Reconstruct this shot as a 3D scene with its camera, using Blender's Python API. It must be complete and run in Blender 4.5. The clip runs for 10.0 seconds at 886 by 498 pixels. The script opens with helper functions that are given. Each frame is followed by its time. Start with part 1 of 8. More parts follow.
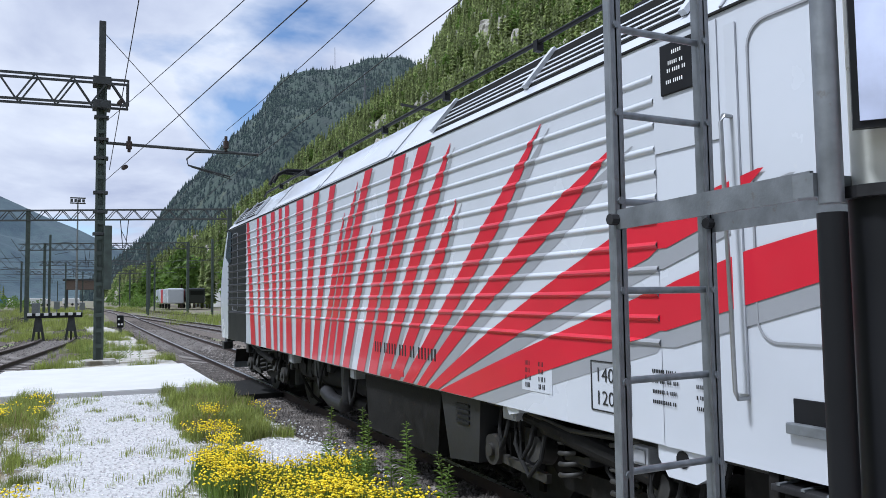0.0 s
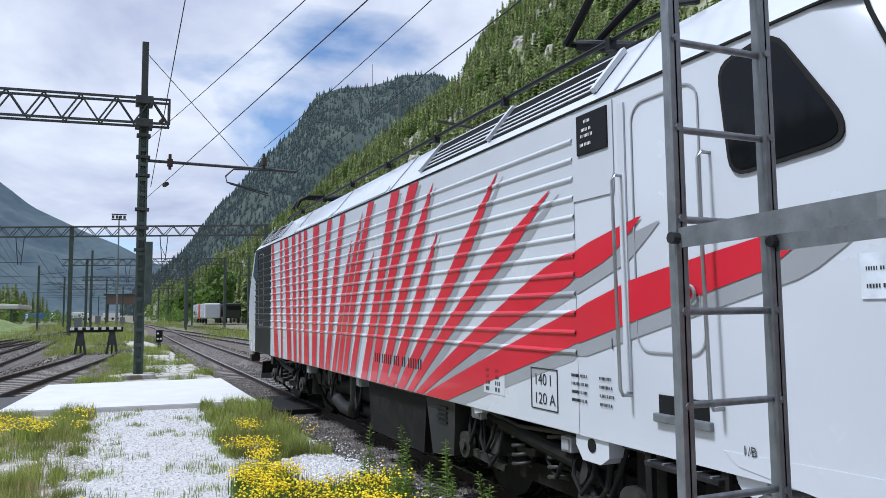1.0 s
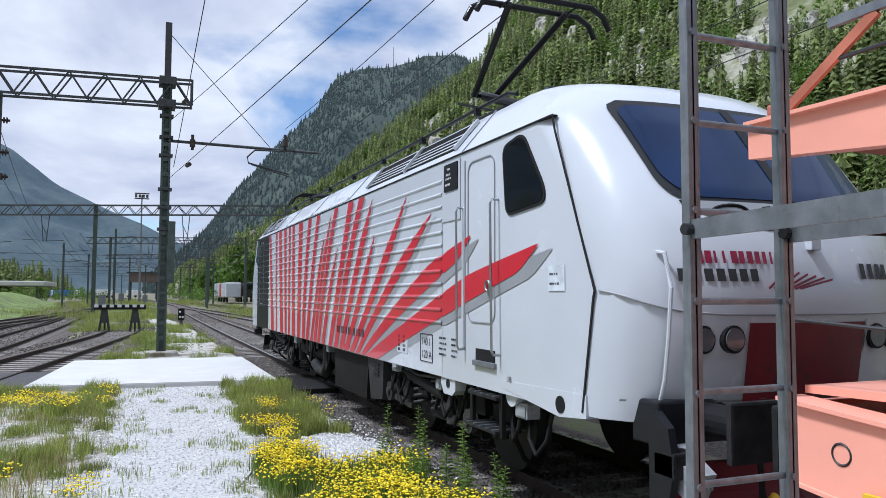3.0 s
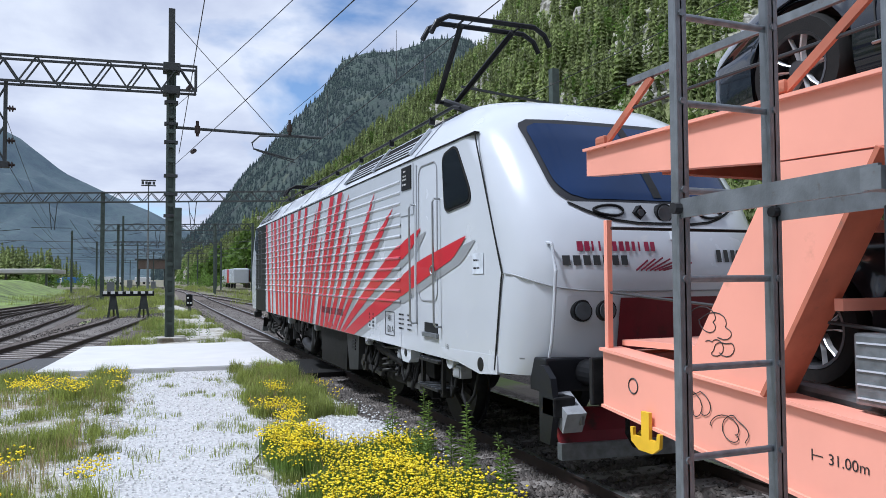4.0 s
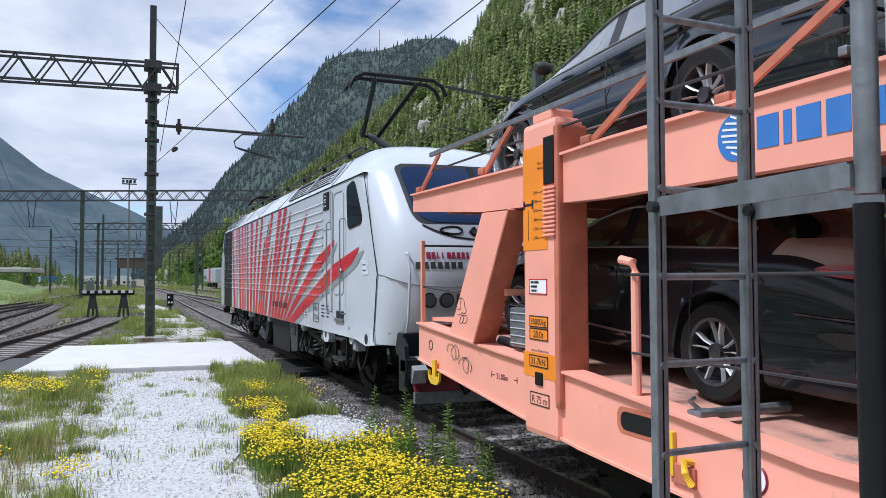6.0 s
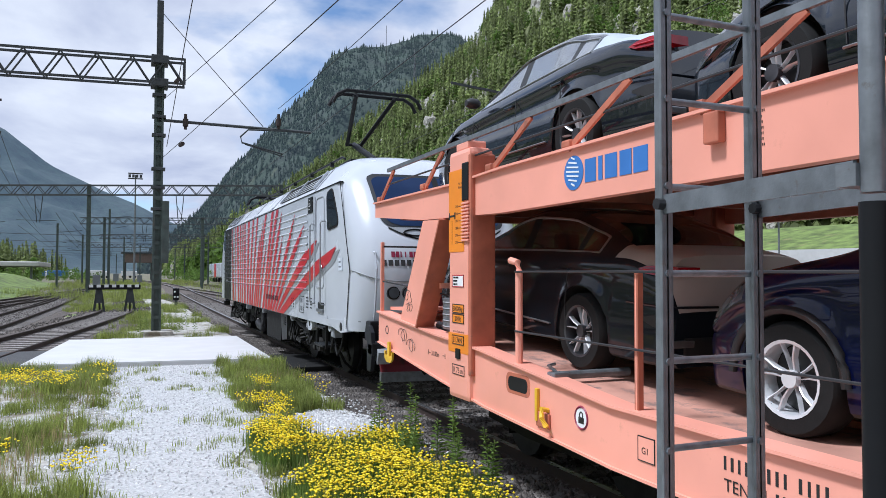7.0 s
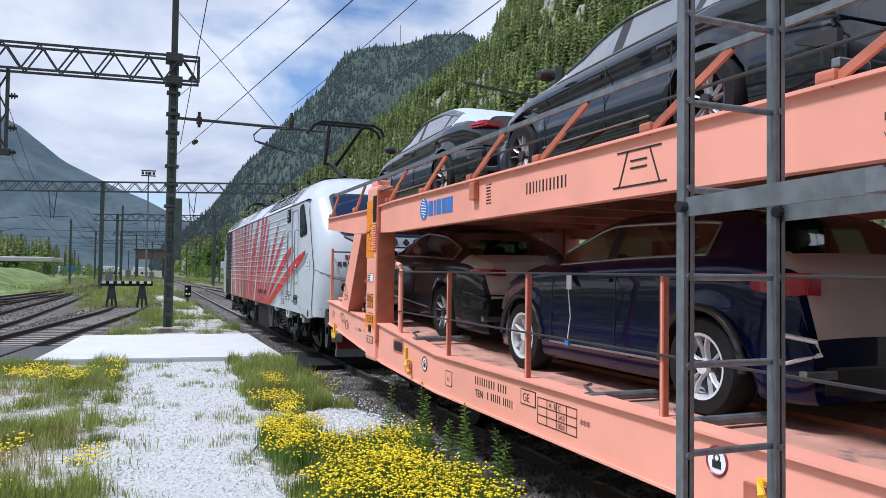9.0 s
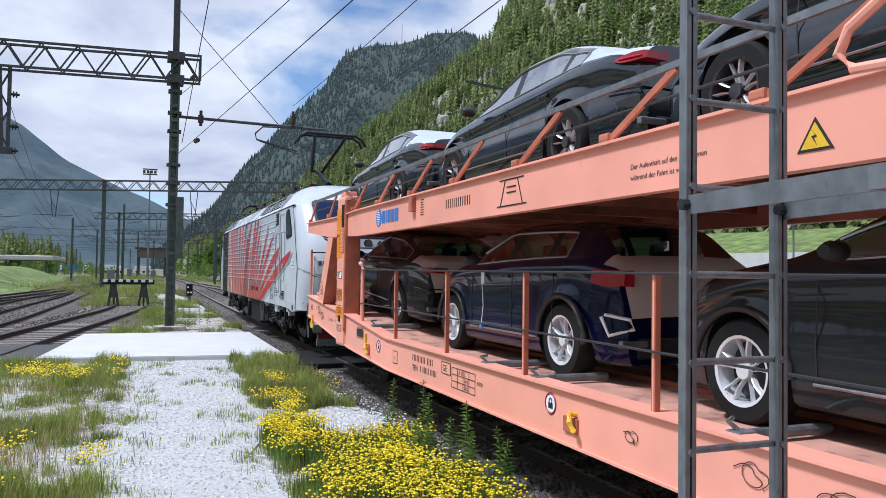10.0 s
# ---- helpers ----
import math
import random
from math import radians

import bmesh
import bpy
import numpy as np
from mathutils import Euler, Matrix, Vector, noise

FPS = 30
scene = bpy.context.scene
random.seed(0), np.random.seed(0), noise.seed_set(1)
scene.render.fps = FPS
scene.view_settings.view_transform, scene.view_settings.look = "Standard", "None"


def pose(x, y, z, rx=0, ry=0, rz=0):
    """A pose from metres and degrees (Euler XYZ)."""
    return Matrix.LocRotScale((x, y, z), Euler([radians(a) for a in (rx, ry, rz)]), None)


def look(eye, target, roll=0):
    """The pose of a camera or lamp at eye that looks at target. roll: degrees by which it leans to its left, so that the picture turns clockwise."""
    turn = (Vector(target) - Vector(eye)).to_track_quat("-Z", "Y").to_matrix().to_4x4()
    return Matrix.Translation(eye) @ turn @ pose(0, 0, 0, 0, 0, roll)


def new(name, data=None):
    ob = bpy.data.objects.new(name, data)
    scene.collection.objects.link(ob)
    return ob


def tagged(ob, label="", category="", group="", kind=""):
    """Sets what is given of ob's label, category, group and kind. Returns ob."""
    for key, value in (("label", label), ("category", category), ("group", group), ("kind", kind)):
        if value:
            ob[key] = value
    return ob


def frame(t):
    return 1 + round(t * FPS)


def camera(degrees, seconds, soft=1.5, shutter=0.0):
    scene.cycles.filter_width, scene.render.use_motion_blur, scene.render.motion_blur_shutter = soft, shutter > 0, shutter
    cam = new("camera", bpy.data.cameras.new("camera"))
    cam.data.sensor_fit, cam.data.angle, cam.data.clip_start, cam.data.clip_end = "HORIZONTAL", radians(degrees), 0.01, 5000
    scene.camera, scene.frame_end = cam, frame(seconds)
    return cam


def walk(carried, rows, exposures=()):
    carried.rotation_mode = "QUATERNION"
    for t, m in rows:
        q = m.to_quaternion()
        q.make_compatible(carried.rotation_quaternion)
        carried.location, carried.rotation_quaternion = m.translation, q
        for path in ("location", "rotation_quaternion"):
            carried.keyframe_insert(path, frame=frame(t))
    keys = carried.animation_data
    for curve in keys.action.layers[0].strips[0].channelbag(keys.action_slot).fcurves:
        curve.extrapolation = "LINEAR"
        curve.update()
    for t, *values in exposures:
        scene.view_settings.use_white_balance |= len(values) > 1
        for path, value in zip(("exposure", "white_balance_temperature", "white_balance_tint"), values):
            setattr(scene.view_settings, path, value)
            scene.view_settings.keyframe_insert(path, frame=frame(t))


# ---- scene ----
cam = camera(61.43, 10.0, soft=0.55)
# seconds, eye x y z, pitch, roll, yaw: a hand-held camera beside the track
VIEWS = (
    (0, 0.049, 0.029, 1.879, 93.54, 0.81, -26.40),
    (0.5, 0.001, 0.056, 1.898, 94.46, 0.90, -25.15),
    (1, 0.012, 0.099, 1.893, 94.78, 0.59, -23.84),
    (1.5, 0.000, 0.073, 1.889, 94.69, 0.05, -23.21),
    (2, -0.001, 0.052, 1.886, 94.69, -0.53, -23.14),
    (2.5, -0.018, 0.049, 1.911, 94.21, -0.46, -22.88),
    (4, 0.008, -0.026, 1.894, 92.19, 0.32, -21.87),
    (4.5, -0.002, -0.051, 1.896, 92.19, 0.27, -22.54),
    (5, 0.009, -0.020, 1.895, 92.25, 0.26, -23.00),
    (5.5, 0.022, -0.028, 1.889, 92.28, 0.24, -23.19),
    (7, -0.002, -0.059, 1.883, 91.89, -0.13, -22.78),
    (7.5, 0.008, -0.027, 1.886, 91.83, -0.26, -22.32),
    (8, -0.000, -0.014, 1.886, 91.87, -0.45, -22.05),
    (8.5, -0.012, -0.026, 1.890, 91.89, -0.62, -21.96),
    (9, -0.025, -0.039, 1.886, 91.87, -0.75, -22.00),
    (9.5, -0.017, -0.022, 1.888, 91.78, -0.76, -21.93),
    (10, -0.032, -0.043, 1.882, 91.77, -0.77, -21.90),
)
walk(cam, [(t, pose(x, y, z, p, r, w)) for t, x, y, z, p, r, w in VIEWS], exposures=((0, 0.42, 5600, 10), (10, 0.42, 5600, 10)))

# ---- world and sun ----
SUN_EL, SUN_AZ = radians(60), radians(-86)      # height, and turn from +y towards +x
world = bpy.data.worlds.new("sky")
scene.world = world
world.use_nodes = True
wt = world.node_tree
wt.nodes.clear()
w_out = wt.nodes.new("ShaderNodeOutputWorld")
w_sky = wt.nodes.new("ShaderNodeTexSky")
w_sky.sky_type, w_sky.sun_disc = "NISHITA", False
w_sky.sun_elevation, w_sky.sun_rotation = SUN_EL, SUN_AZ
w_sky.air_density, w_sky.dust_density, w_sky.altitude = 1.0, 0.6, 1100
w_bg = wt.nodes.new("ShaderNodeBackground")
w_bg.inputs["Strength"].default_value = 0.105
w_cl = wt.nodes.new("ShaderNodeBackground")
w_cl.inputs["Strength"].default_value = 0.70
w_mix = wt.nodes.new("ShaderNodeMixShader")
w_tc = wt.nodes.new("ShaderNodeTexCoord")
w_sep = wt.nodes.new("ShaderNodeSeparateXYZ")
wt.links.new(w_tc.outputs["Generated"], w_sep.inputs[0])


def w_math(op, a, b):
    n = wt.nodes.new("ShaderNodeMath")
    n.operation = op
    for i, v in enumerate((a, b)):
        if isinstance(v, (int, float)):
            n.inputs[i].default_value = v
        else:
            wt.links.new(v, n.inputs[i])
    return n.outputs[0]


w_h = w_math("ADD", w_math("MAXIMUM", w_sep.outputs[2], 0.0), 0.30)
w_vec = wt.nodes.new("ShaderNodeCombineXYZ")
wt.links.new(w_math("DIVIDE", w_sep.outputs[0], w_h), w_vec.inputs[0])
wt.links.new(w_math("DIVIDE", w_sep.outputs[1], w_h), w_vec.inputs[1])


def w_noise(scale, detail, rough, lo, hi, off):
    m = wt.nodes.new("ShaderNodeMapping")
    m.inputs["Location"].default_value = off
    wt.links.new(w_vec.outputs[0], m.inputs[0])
    n = wt.nodes.new("ShaderNodeTexNoise")
    n.inputs["Scale"].default_value, n.inputs["Detail"].default_value, n.inputs["Roughness"].default_value = scale, detail, rough
    n.inputs["Distortion"].default_value = 0.25
    wt.links.new(m.outputs[0], n.inputs["Vector"])
    r = wt.nodes.new("ShaderNodeValToRGB")
    r.color_ramp.elements[0].position, r.color_ramp.elements[1].position = lo, hi
    wt.links.new(n.outputs["Fac"], r.inputs[0])
    return r


w_cover = w_noise(1.55, 7, 0.50, 0.335, 0.43, (3.1, 0.4, 0))
w_tone = w_noise(2.2, 7, 0.55, 0.34, 0.64, (0.7, 2.2, 0))
w_tone.color_ramp.elements[0].color = (0.58, 0.60, 0.71, 1)
w_tone.color_ramp.elements[1].color = (1.0, 0.99, 0.99, 1)
wt.links.new(w_tone.outputs[0], w_cl.inputs[0])
wt.links.new(w_sky.outputs[0], w_bg.inputs[0])
wt.links.new(w_cover.outputs[0], w_mix.inputs[0])
wt.links.new(w_bg.outputs[0], w_mix.inputs[1])
wt.links.new(w_cl.outputs[0], w_mix.inputs[2])
wt.links.new(w_mix.outputs[0], w_out.inputs[0])

sun = new("sun", bpy.data.lights.new("sun", "SUN"))
sun.data.energy, sun.data.angle, sun.data.color = 3.3, radians(9), (1.0, 0.97, 0.93)
sun.matrix_basis = look((math.sin(SUN_AZ) * 60, math.cos(SUN_AZ) * 60, math.tan(SUN_EL) * 60), (0, 0, 0))

# ---- materials ----


def mat(name, col, rough=0.6, metal=0.0, scale=6.0, vary=0.25, bump=0.15, bscale=60.0, coat=0.0, col2=None, stain=None, island=0.0, dist=0.01):
    """A surface: base colour with two scales of variation, gloss and fine relief."""
    m = bpy.data.materials.new(name)
    m.use_nodes = True
    nt = m.node_tree
    b = nt.nodes["Principled BSDF"]
    tc = nt.nodes.new("ShaderNodeTexCoord")
    n1 = nt.nodes.new("ShaderNodeTexNoise")
    n1.inputs["Scale"].default_value, n1.inputs["Detail"].default_value = scale, 6
    nt.links.new(tc.outputs["Object"], n1.inputs["Vector"])
    r1 = nt.nodes.new("ShaderNodeValToRGB")
    r1.color_ramp.elements[0].position, r1.color_ramp.elements[1].position = 0.3, 0.7
    c2 = col2 or [min(1, c * (1 + vary)) for c in col]
    r1.color_ramp.elements[0].color = (*[c * (1 - vary) for c in col], 1) if not col2 else (*col, 1)
    r1.color_ramp.elements[1].color = (*c2, 1)
    nt.links.new(n1.outputs["Fac"], r1.inputs[0])
    out = r1.outputs[0]
    if stain:
        n3 = nt.nodes.new("ShaderNodeTexNoise")
        n3.inputs["Scale"].default_value, n3.inputs["Detail"].default_value, n3.inputs["Roughness"].default_value = stain[1], 8, 0.65
        nt.links.new(tc.outputs["Object"], n3.inputs["Vector"])
        r3 = nt.nodes.new("ShaderNodeValToRGB")
        r3.color_ramp.elements[0].position, r3.color_ramp.elements[1].position = stain[2], stain[2] + 0.12
        nt.links.new(n3.outputs["Fac"], r3.inputs[0])
        mx = nt.nodes.new("ShaderNodeMix")
        mx.data_type = "RGBA"
        mx.inputs["B"].default_value = (*stain[0], 1)
        nt.links.new(r3.outputs[0], mx.inputs["Factor"])
        nt.links.new(out, mx.inputs["A"])
        out = mx.outputs["Result"]
    if island:
        g = nt.nodes.new("ShaderNodeNewGeometry")
        hs = nt.nodes.new("ShaderNodeHueSaturation")
        mr = nt.nodes.new("ShaderNodeMapRange")
        mr.inputs["To Min"].default_value, mr.inputs["To Max"].default_value = 1 - island, 1 + island
        nt.links.new(g.outputs["Random Per Island"], mr.inputs["Value"])
        nt.links.new(mr.outputs[0], hs.inputs["Value"])
        nt.links.new(out, hs.inputs["Color"])
        out = hs.outputs[0]
    nt.links.new(out, b.inputs["Base Color"])
    b.inputs["Metallic"].default_value, b.inputs["Coat Weight"].default_value = metal, coat
    b.inputs["Coat Roughness"].default_value = 0.03
    rr = nt.nodes.new("ShaderNodeMapRange")
    rr.inputs["To Min"].default_value, rr.inputs["To Max"].default_value = max(0.02, rough * 0.8), min(1, rough * 1.2)
    nt.links.new(n1.outputs["Fac"], rr.inputs["Value"])
    nt.links.new(rr.outputs[0], b.inputs["Roughness"])
    if bump:
        n2 = nt.nodes.new("ShaderNodeTexNoise")
        n2.inputs["Scale"].default_value, n2.inputs["Detail"].default_value = bscale, 4
        nt.links.new(tc.outputs["Object"], n2.inputs["Vector"])
        bp = nt.nodes.new("ShaderNodeBump")
        bp.inputs["Strength"].default_value, bp.inputs["Distance"].default_value = bump, dist
        nt.links.new(n2.outputs["Fac"], bp.inputs["Height"])
        nt.links.new(bp.outputs[0], b.inputs["Normal"])
    return m


def leaf(m, share):
    """Lets light through thin leaves: a share of the surface scatters it to the far side."""
    nt = m.node_tree
    b = nt.nodes["Principled BSDF"]
    tr = nt.nodes.new("ShaderNodeBsdfTranslucent")
    mx = nt.nodes.new("ShaderNodeMixShader")
    mx.inputs[0].default_value = share
    nt.links.new(b.inputs["Base Color"].links[0].from_socket, tr.inputs[0])
    nt.links.new(b.outputs[0], mx.inputs[1])
    nt.links.new(tr.outputs[0], mx.inputs[2])
    nt.links.new(mx.outputs[0], nt.nodes["Material Output"].inputs[0])
    return m


M_WHITE = mat("white_paint", (0.505, 0.53, 0.575), 0.26, scale=1.2, vary=0.035, bump=0.02, bscale=3, coat=0.3, stain=((0.6, 0.6, 0.58), 2.6, 0.64))
M_RED = mat("red_paint", (0.50, 0.012, 0.03), 0.32, scale=2, vary=0.06, bump=0.02, bscale=4, coat=0.3)
M_GREYP = mat("grey_paint", (0.27, 0.28, 0.30), 0.35, scale=2, vary=0.05, bump=0.0, coat=0.2)
M_BLACKP = mat("black_paint", (0.012, 0.0125, 0.014), 0.45, scale=2, vary=0.25, bump=0.04, bscale=8, coat=0.03)
M_ORANGE = mat("salmon_paint", (0.83, 0.355, 0.262), 0.40, scale=1.6, vary=0.07, bump=0.05, bscale=18, stain=((0.66, 0.29, 0.20), 3.2, 0.64))
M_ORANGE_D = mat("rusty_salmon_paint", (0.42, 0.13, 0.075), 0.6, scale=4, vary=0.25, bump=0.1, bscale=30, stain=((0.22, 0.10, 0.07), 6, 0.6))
M_SIGN_O = mat("orange_sign_paint", (0.78, 0.24, 0.012), 0.45, scale=5, vary=0.06, bump=0.0)
M_DECK = mat("worn_deck_plate", (0.56, 0.29, 0.22), 0.55, scale=3, vary=0.2, bump=0.12, bscale=40, stain=((0.25, 0.17, 0.15), 4, 0.52))
M_UNDER = mat("grimy_underframe", (0.012, 0.0115, 0.011), 0.7, scale=6, vary=0.45, bump=0.2, bscale=40, stain=((0.032, 0.027, 0.022), 8, 0.6))
M_GREASE = mat("dark_steel", (0.035, 0.035, 0.037), 0.5, metal=0.5, scale=8, vary=0.35, bump=0.1)
M_GALV = mat("galvanised_steel", (0.20, 0.215, 0.23), 0.45, metal=0.55, scale=14, vary=0.22, bump=0.08, bscale=120, stain=((0.15, 0.13, 0.115), 16, 0.62))
M_RUNG = mat("worn_steel_rung", (0.23, 0.25, 0.27), 0.4, metal=0.6, scale=22, vary=0.25, bump=0.06, bscale=90)
M_CHROME = mat("brushed_steel", (0.34, 0.35, 0.36), 0.35, metal=0.85, scale=15, vary=0.08, bump=0.02)
M_MAST = mat("dark_green_mast_paint", (0.055, 0.075, 0.065), 0.6, scale=5, vary=0.3, bump=0.1, stain=((0.10, 0.08, 0.06), 4, 0.62))
M_LATTICE = mat("weathered_lattice_steel", (0.045, 0.05, 0.052), 0.65, scale=5, vary=0.3, bump=0.05)
M_WIRE = mat("black_wire", (0.025, 0.025, 0.028), 0.6, scale=5, vary=0.1, bump=0.0)
M_RAIL = mat("rusty_rail_side", (0.034, 0.021, 0.017), 0.7, scale=10, vary=0.3, bump=0.15, bscale=60)
M_RAILTOP = mat("polished_rail_top", (0.42, 0.42, 0.43), 0.28, metal=0.9, scale=10, vary=0.1, bump=0.02)
M_SLEEPER = mat("weathered_sleeper", (0.22, 0.20, 0.185), 0.85, scale=9, vary=0.3, bump=0.3, bscale=50)
M_CONCRETE = mat("pale_concrete", (0.51, 0.51, 0.51), 0.85, scale=1.4, vary=0.06, bump=0.2, bscale=70, stain=((0.49, 0.48, 0.465), 1.2, 0.55))
M_GLASS_D = mat("dark_cab_glass", (0.006, 0.007, 0.009), 0.05, scale=2, vary=0.1, bump=0.0, coat=0.0)
M_GLASS_D.node_tree.nodes["Principled BSDF"].inputs["IOR"].default_value = 1.28
M_SHIELD = mat("blue_tinted_windscreen", (0.011, 0.026, 0.075), 0.08, scale=1.5, vary=0.15, bump=0.0)
M_SHIELD.node_tree.nodes["Principled BSDF"].inputs["IOR"].default_value = 1.25
M_CARGLASS = mat("tinted_car_glass", (0.008, 0.010, 0.012), 0.04, scale=2, vary=0.1, bump=0.0, coat=1.0)
M_CARGLASS.node_tree.nodes["Principled BSDF"].inputs["IOR"].default_value = 1.55


def clear(m, tint):
    """Tinted glass: what the gloss does not take is seen through, dimmed."""
    nt = m.node_tree
    tr = nt.nodes.new("ShaderNodeBsdfTransparent")
    tr.inputs[0].default_value = (*tint, 1)
    ad = nt.nodes.new("ShaderNodeAddShader")
    nt.links.new(nt.nodes["Principled BSDF"].outputs[0], ad.inputs[0])
    nt.links.new(tr.outputs[0], ad.inputs[1])
    nt.links.new(ad.outputs[0], nt.nodes["Material Output"].inputs[0])
    return m


clear(M_CARGLASS, (0.16, 0.175, 0.18))
M_VOID = mat("matte_black_slot", (0.006, 0.006, 0.006), 1.0, scale=5, vary=0.2, bump=0.0)
for m in (M_VOID, M_UNDER, M_GREASE, M_BLACKP):
    m.node_tree.nodes["Principled BSDF"].inputs["Specular IOR Level"].default_value = 0.15
M_RUBBER = mat("black_rubber", (0.014, 0.014, 0.014), 0.75, scale=20, vary=0.2, bump=0.15, bscale=90)
M_RUBBER.node_tree.nodes["Principled BSDF"].inputs["Specular IOR Level"].default_value = 0.2
M_LENS = mat("lamp_glass", (0.10, 0.11, 0.12), 0.12, scale=10, vary=0.15, bump=0.05, bscale=60, coat=0.8)
M_INK = mat("black_lettering", (0.015, 0.015, 0.016), 0.6, scale=10, vary=0.1, bump=0.0)
M_YELLOW = mat("yellow_paint", (0.72, 0.44, 0.02), 0.5, scale=8, vary=0.1, bump=0.03)
M_LABELW = mat("white_label", (0.78, 0.78, 0.78), 0.5, scale=6, vary=0.04, bump=0.0)
M_BLUE = mat("blue_lettering", (0.05, 0.17, 0.47), 0.45, scale=6, vary=0.06, bump=0.0)
M_FILM = mat("white_protective_film", (0.46, 0.51, 0.58), 0.32, scale=3, vary=0.05, bump=0.25, bscale=5, dist=0.02)
# White film's beige cast puts bounce from the salmon decks into the colour.
M_FILM_B = mat("bounce_tinted_film", (0.50, 0.44, 0.40), 0.5, scale=3, vary=0.06, bump=0.25, bscale=5, dist=0.02)
M_CAR_BLK = mat("black_metallic_car_paint", (0.010, 0.013, 0.018), 0.4, metal=0.0, scale=3, vary=0.08, bump=0.0, coat=1.0)
M_CAR_GRY = mat("dark_grey_metallic_car_paint", (0.020, 0.0225, 0.025), 0.35, metal=0.1, scale=3, vary=0.06, bump=0.0, coat=1.0)
M_CAR_BLU = mat("navy_blue_car_paint", (0.0016, 0.0036, 0.030), 0.35, metal=0.1, scale=3, vary=0.06, bump=0.0, coat=1.0)
M_CAR_MET = mat("dark_metallic_car_paint", (0.007, 0.010, 0.016), 0.3, metal=0.0, scale=3, vary=0.06, bump=0.0, coat=1.0)
# Pale base colour stands in for sky reflected in the upper cars' windows.
M_CARGLASS_U = clear(mat("sky_pale_car_glass", (0.12, 0.13, 0.14), 0.06, scale=3, vary=0.15, bump=0.0, coat=1.0), (0.3, 0.32, 0.33))
M_CARGLASS_U.node_tree.nodes["Principled BSDF"].inputs["IOR"].default_value = 3.0
for m in (M_CAR_BLK, M_CAR_GRY, M_CAR_BLU, M_CAR_MET):
    m.node_tree.nodes["Principled BSDF"].inputs["Specular IOR Level"].default_value = 0.1
    m.node_tree.nodes["Principled BSDF"].inputs["Coat IOR"].default_value = 1.7 if m is M_CAR_MET else 1.36
M_SEAT = mat("dark_seat_cloth", (0.03, 0.03, 0.032), 0.9, scale=12, vary=0.2, bump=0.1)
M_TRIM = mat("black_car_trim", (0.018, 0.018, 0.019), 0.5, scale=8, vary=0.1, bump=0.05)
M_TAIL = mat("red_tail_lamp", (0.28, 0.004, 0.012), 0.2, scale=8, vary=0.2, bump=0.0, coat=0.3)
M_TAIL_B = mat("bright_red_lamp_bar", (0.55, 0.02, 0.04), 0.25, scale=8, vary=0.1, bump=0.0, coat=0.3)
M_ALLOY = mat("alloy_rim", (0.74, 0.75, 0.77), 0.3, metal=0.25, scale=8, vary=0.05, bump=0.0)
M_ROCK = mat("pale_limestone_rock", (0.34, 0.325, 0.285), 0.9, scale=0.35, vary=0.4, bump=1.0, bscale=0.9, stain=((0.17, 0.175, 0.10), 0.28, 0.53), dist=1.0)
M_LEAF_F = leaf(mat("fir_needles", (0.21, 0.252, 0.092), 0.8, scale=0.11, vary=0.55, bump=0, island=0.5), 0.6)
M_LEAF_D = mat("dark_far_forest", (0.026, 0.046, 0.03), 0.9, scale=0.02, vary=0.3, bump=1.0, bscale=0.12, island=0.45, dist=4)
M_BUSH = leaf(mat("bright_bush_leaves", (0.12, 0.20, 0.035), 0.75, scale=0.3, vary=0.3, bump=0, island=0.4), 0.4)
M_TRUNK = mat("bark", (0.07, 0.05, 0.035), 0.9, scale=3, vary=0.3, bump=0.4)
M_GRASS = leaf(mat("grass_blades", (0.26, 0.305, 0.075), 0.7, scale=0.9, vary=0.35, bump=0.0, island=0.4), 0.5)
M_STRAW = leaf(mat("dry_straw", (0.36, 0.29, 0.15), 0.8, scale=2, vary=0.3, bump=0.0, island=0.35), 0.4)
M_WEED = leaf(mat("weed_leaves", (0.16, 0.24, 0.05), 0.65, scale=2, vary=0.25, bump=0.0, island=0.3), 0.5)
M_FLOWER = leaf(mat("yellow_petals", (0.85, 0.71, 0.01), 0.6, scale=3, vary=0.12, bump=0.0, island=0.25), 0.35)
M_STONE = mat("ballast_stone", (0.085, 0.074, 0.066), 0.9, scale=5, vary=0.3, bump=0.3, bscale=90, island=0.5)
M_GRIT = mat("white_crushed_stone", (0.54, 0.54, 0.54), 0.9, scale=3, vary=0.12, bump=0.5, bscale=160, island=0.38)
M_MEADOW = mat("sunlit_meadow", (0.12, 0.165, 0.04), 0.9, scale=0.5, vary=0.6, bump=0.4, bscale=3, stain=((0.20, 0.18, 0.08), 0.3, 0.58), dist=0.1)
M_TOWNWALL = mat("pale_render_wall", (0.55, 0.54, 0.52), 0.85, scale=0.5, vary=0.1, bump=0.1)


# ---- mesh helpers ----
def mesh(name, bm, material, smooth=0.0):
    me = bpy.data.meshes.new(name)
    bm.normal_update()
    bm.to_mesh(me)
    bm.free()
    for m in material if isinstance(material, (list, tuple)) else [material]:
        me.materials.append(m)
    if smooth:
        me.shade_smooth()
        me.set_sharp_from_angle(angle=radians(smooth))
    return me


FINE_PRINT = ("plate_writing", "running_number", "small_print", "label_dots", "sign_writing", "scale_marks", "scale_ribs", "wagon_number", "address_print", "mark_pattern", "load_table")


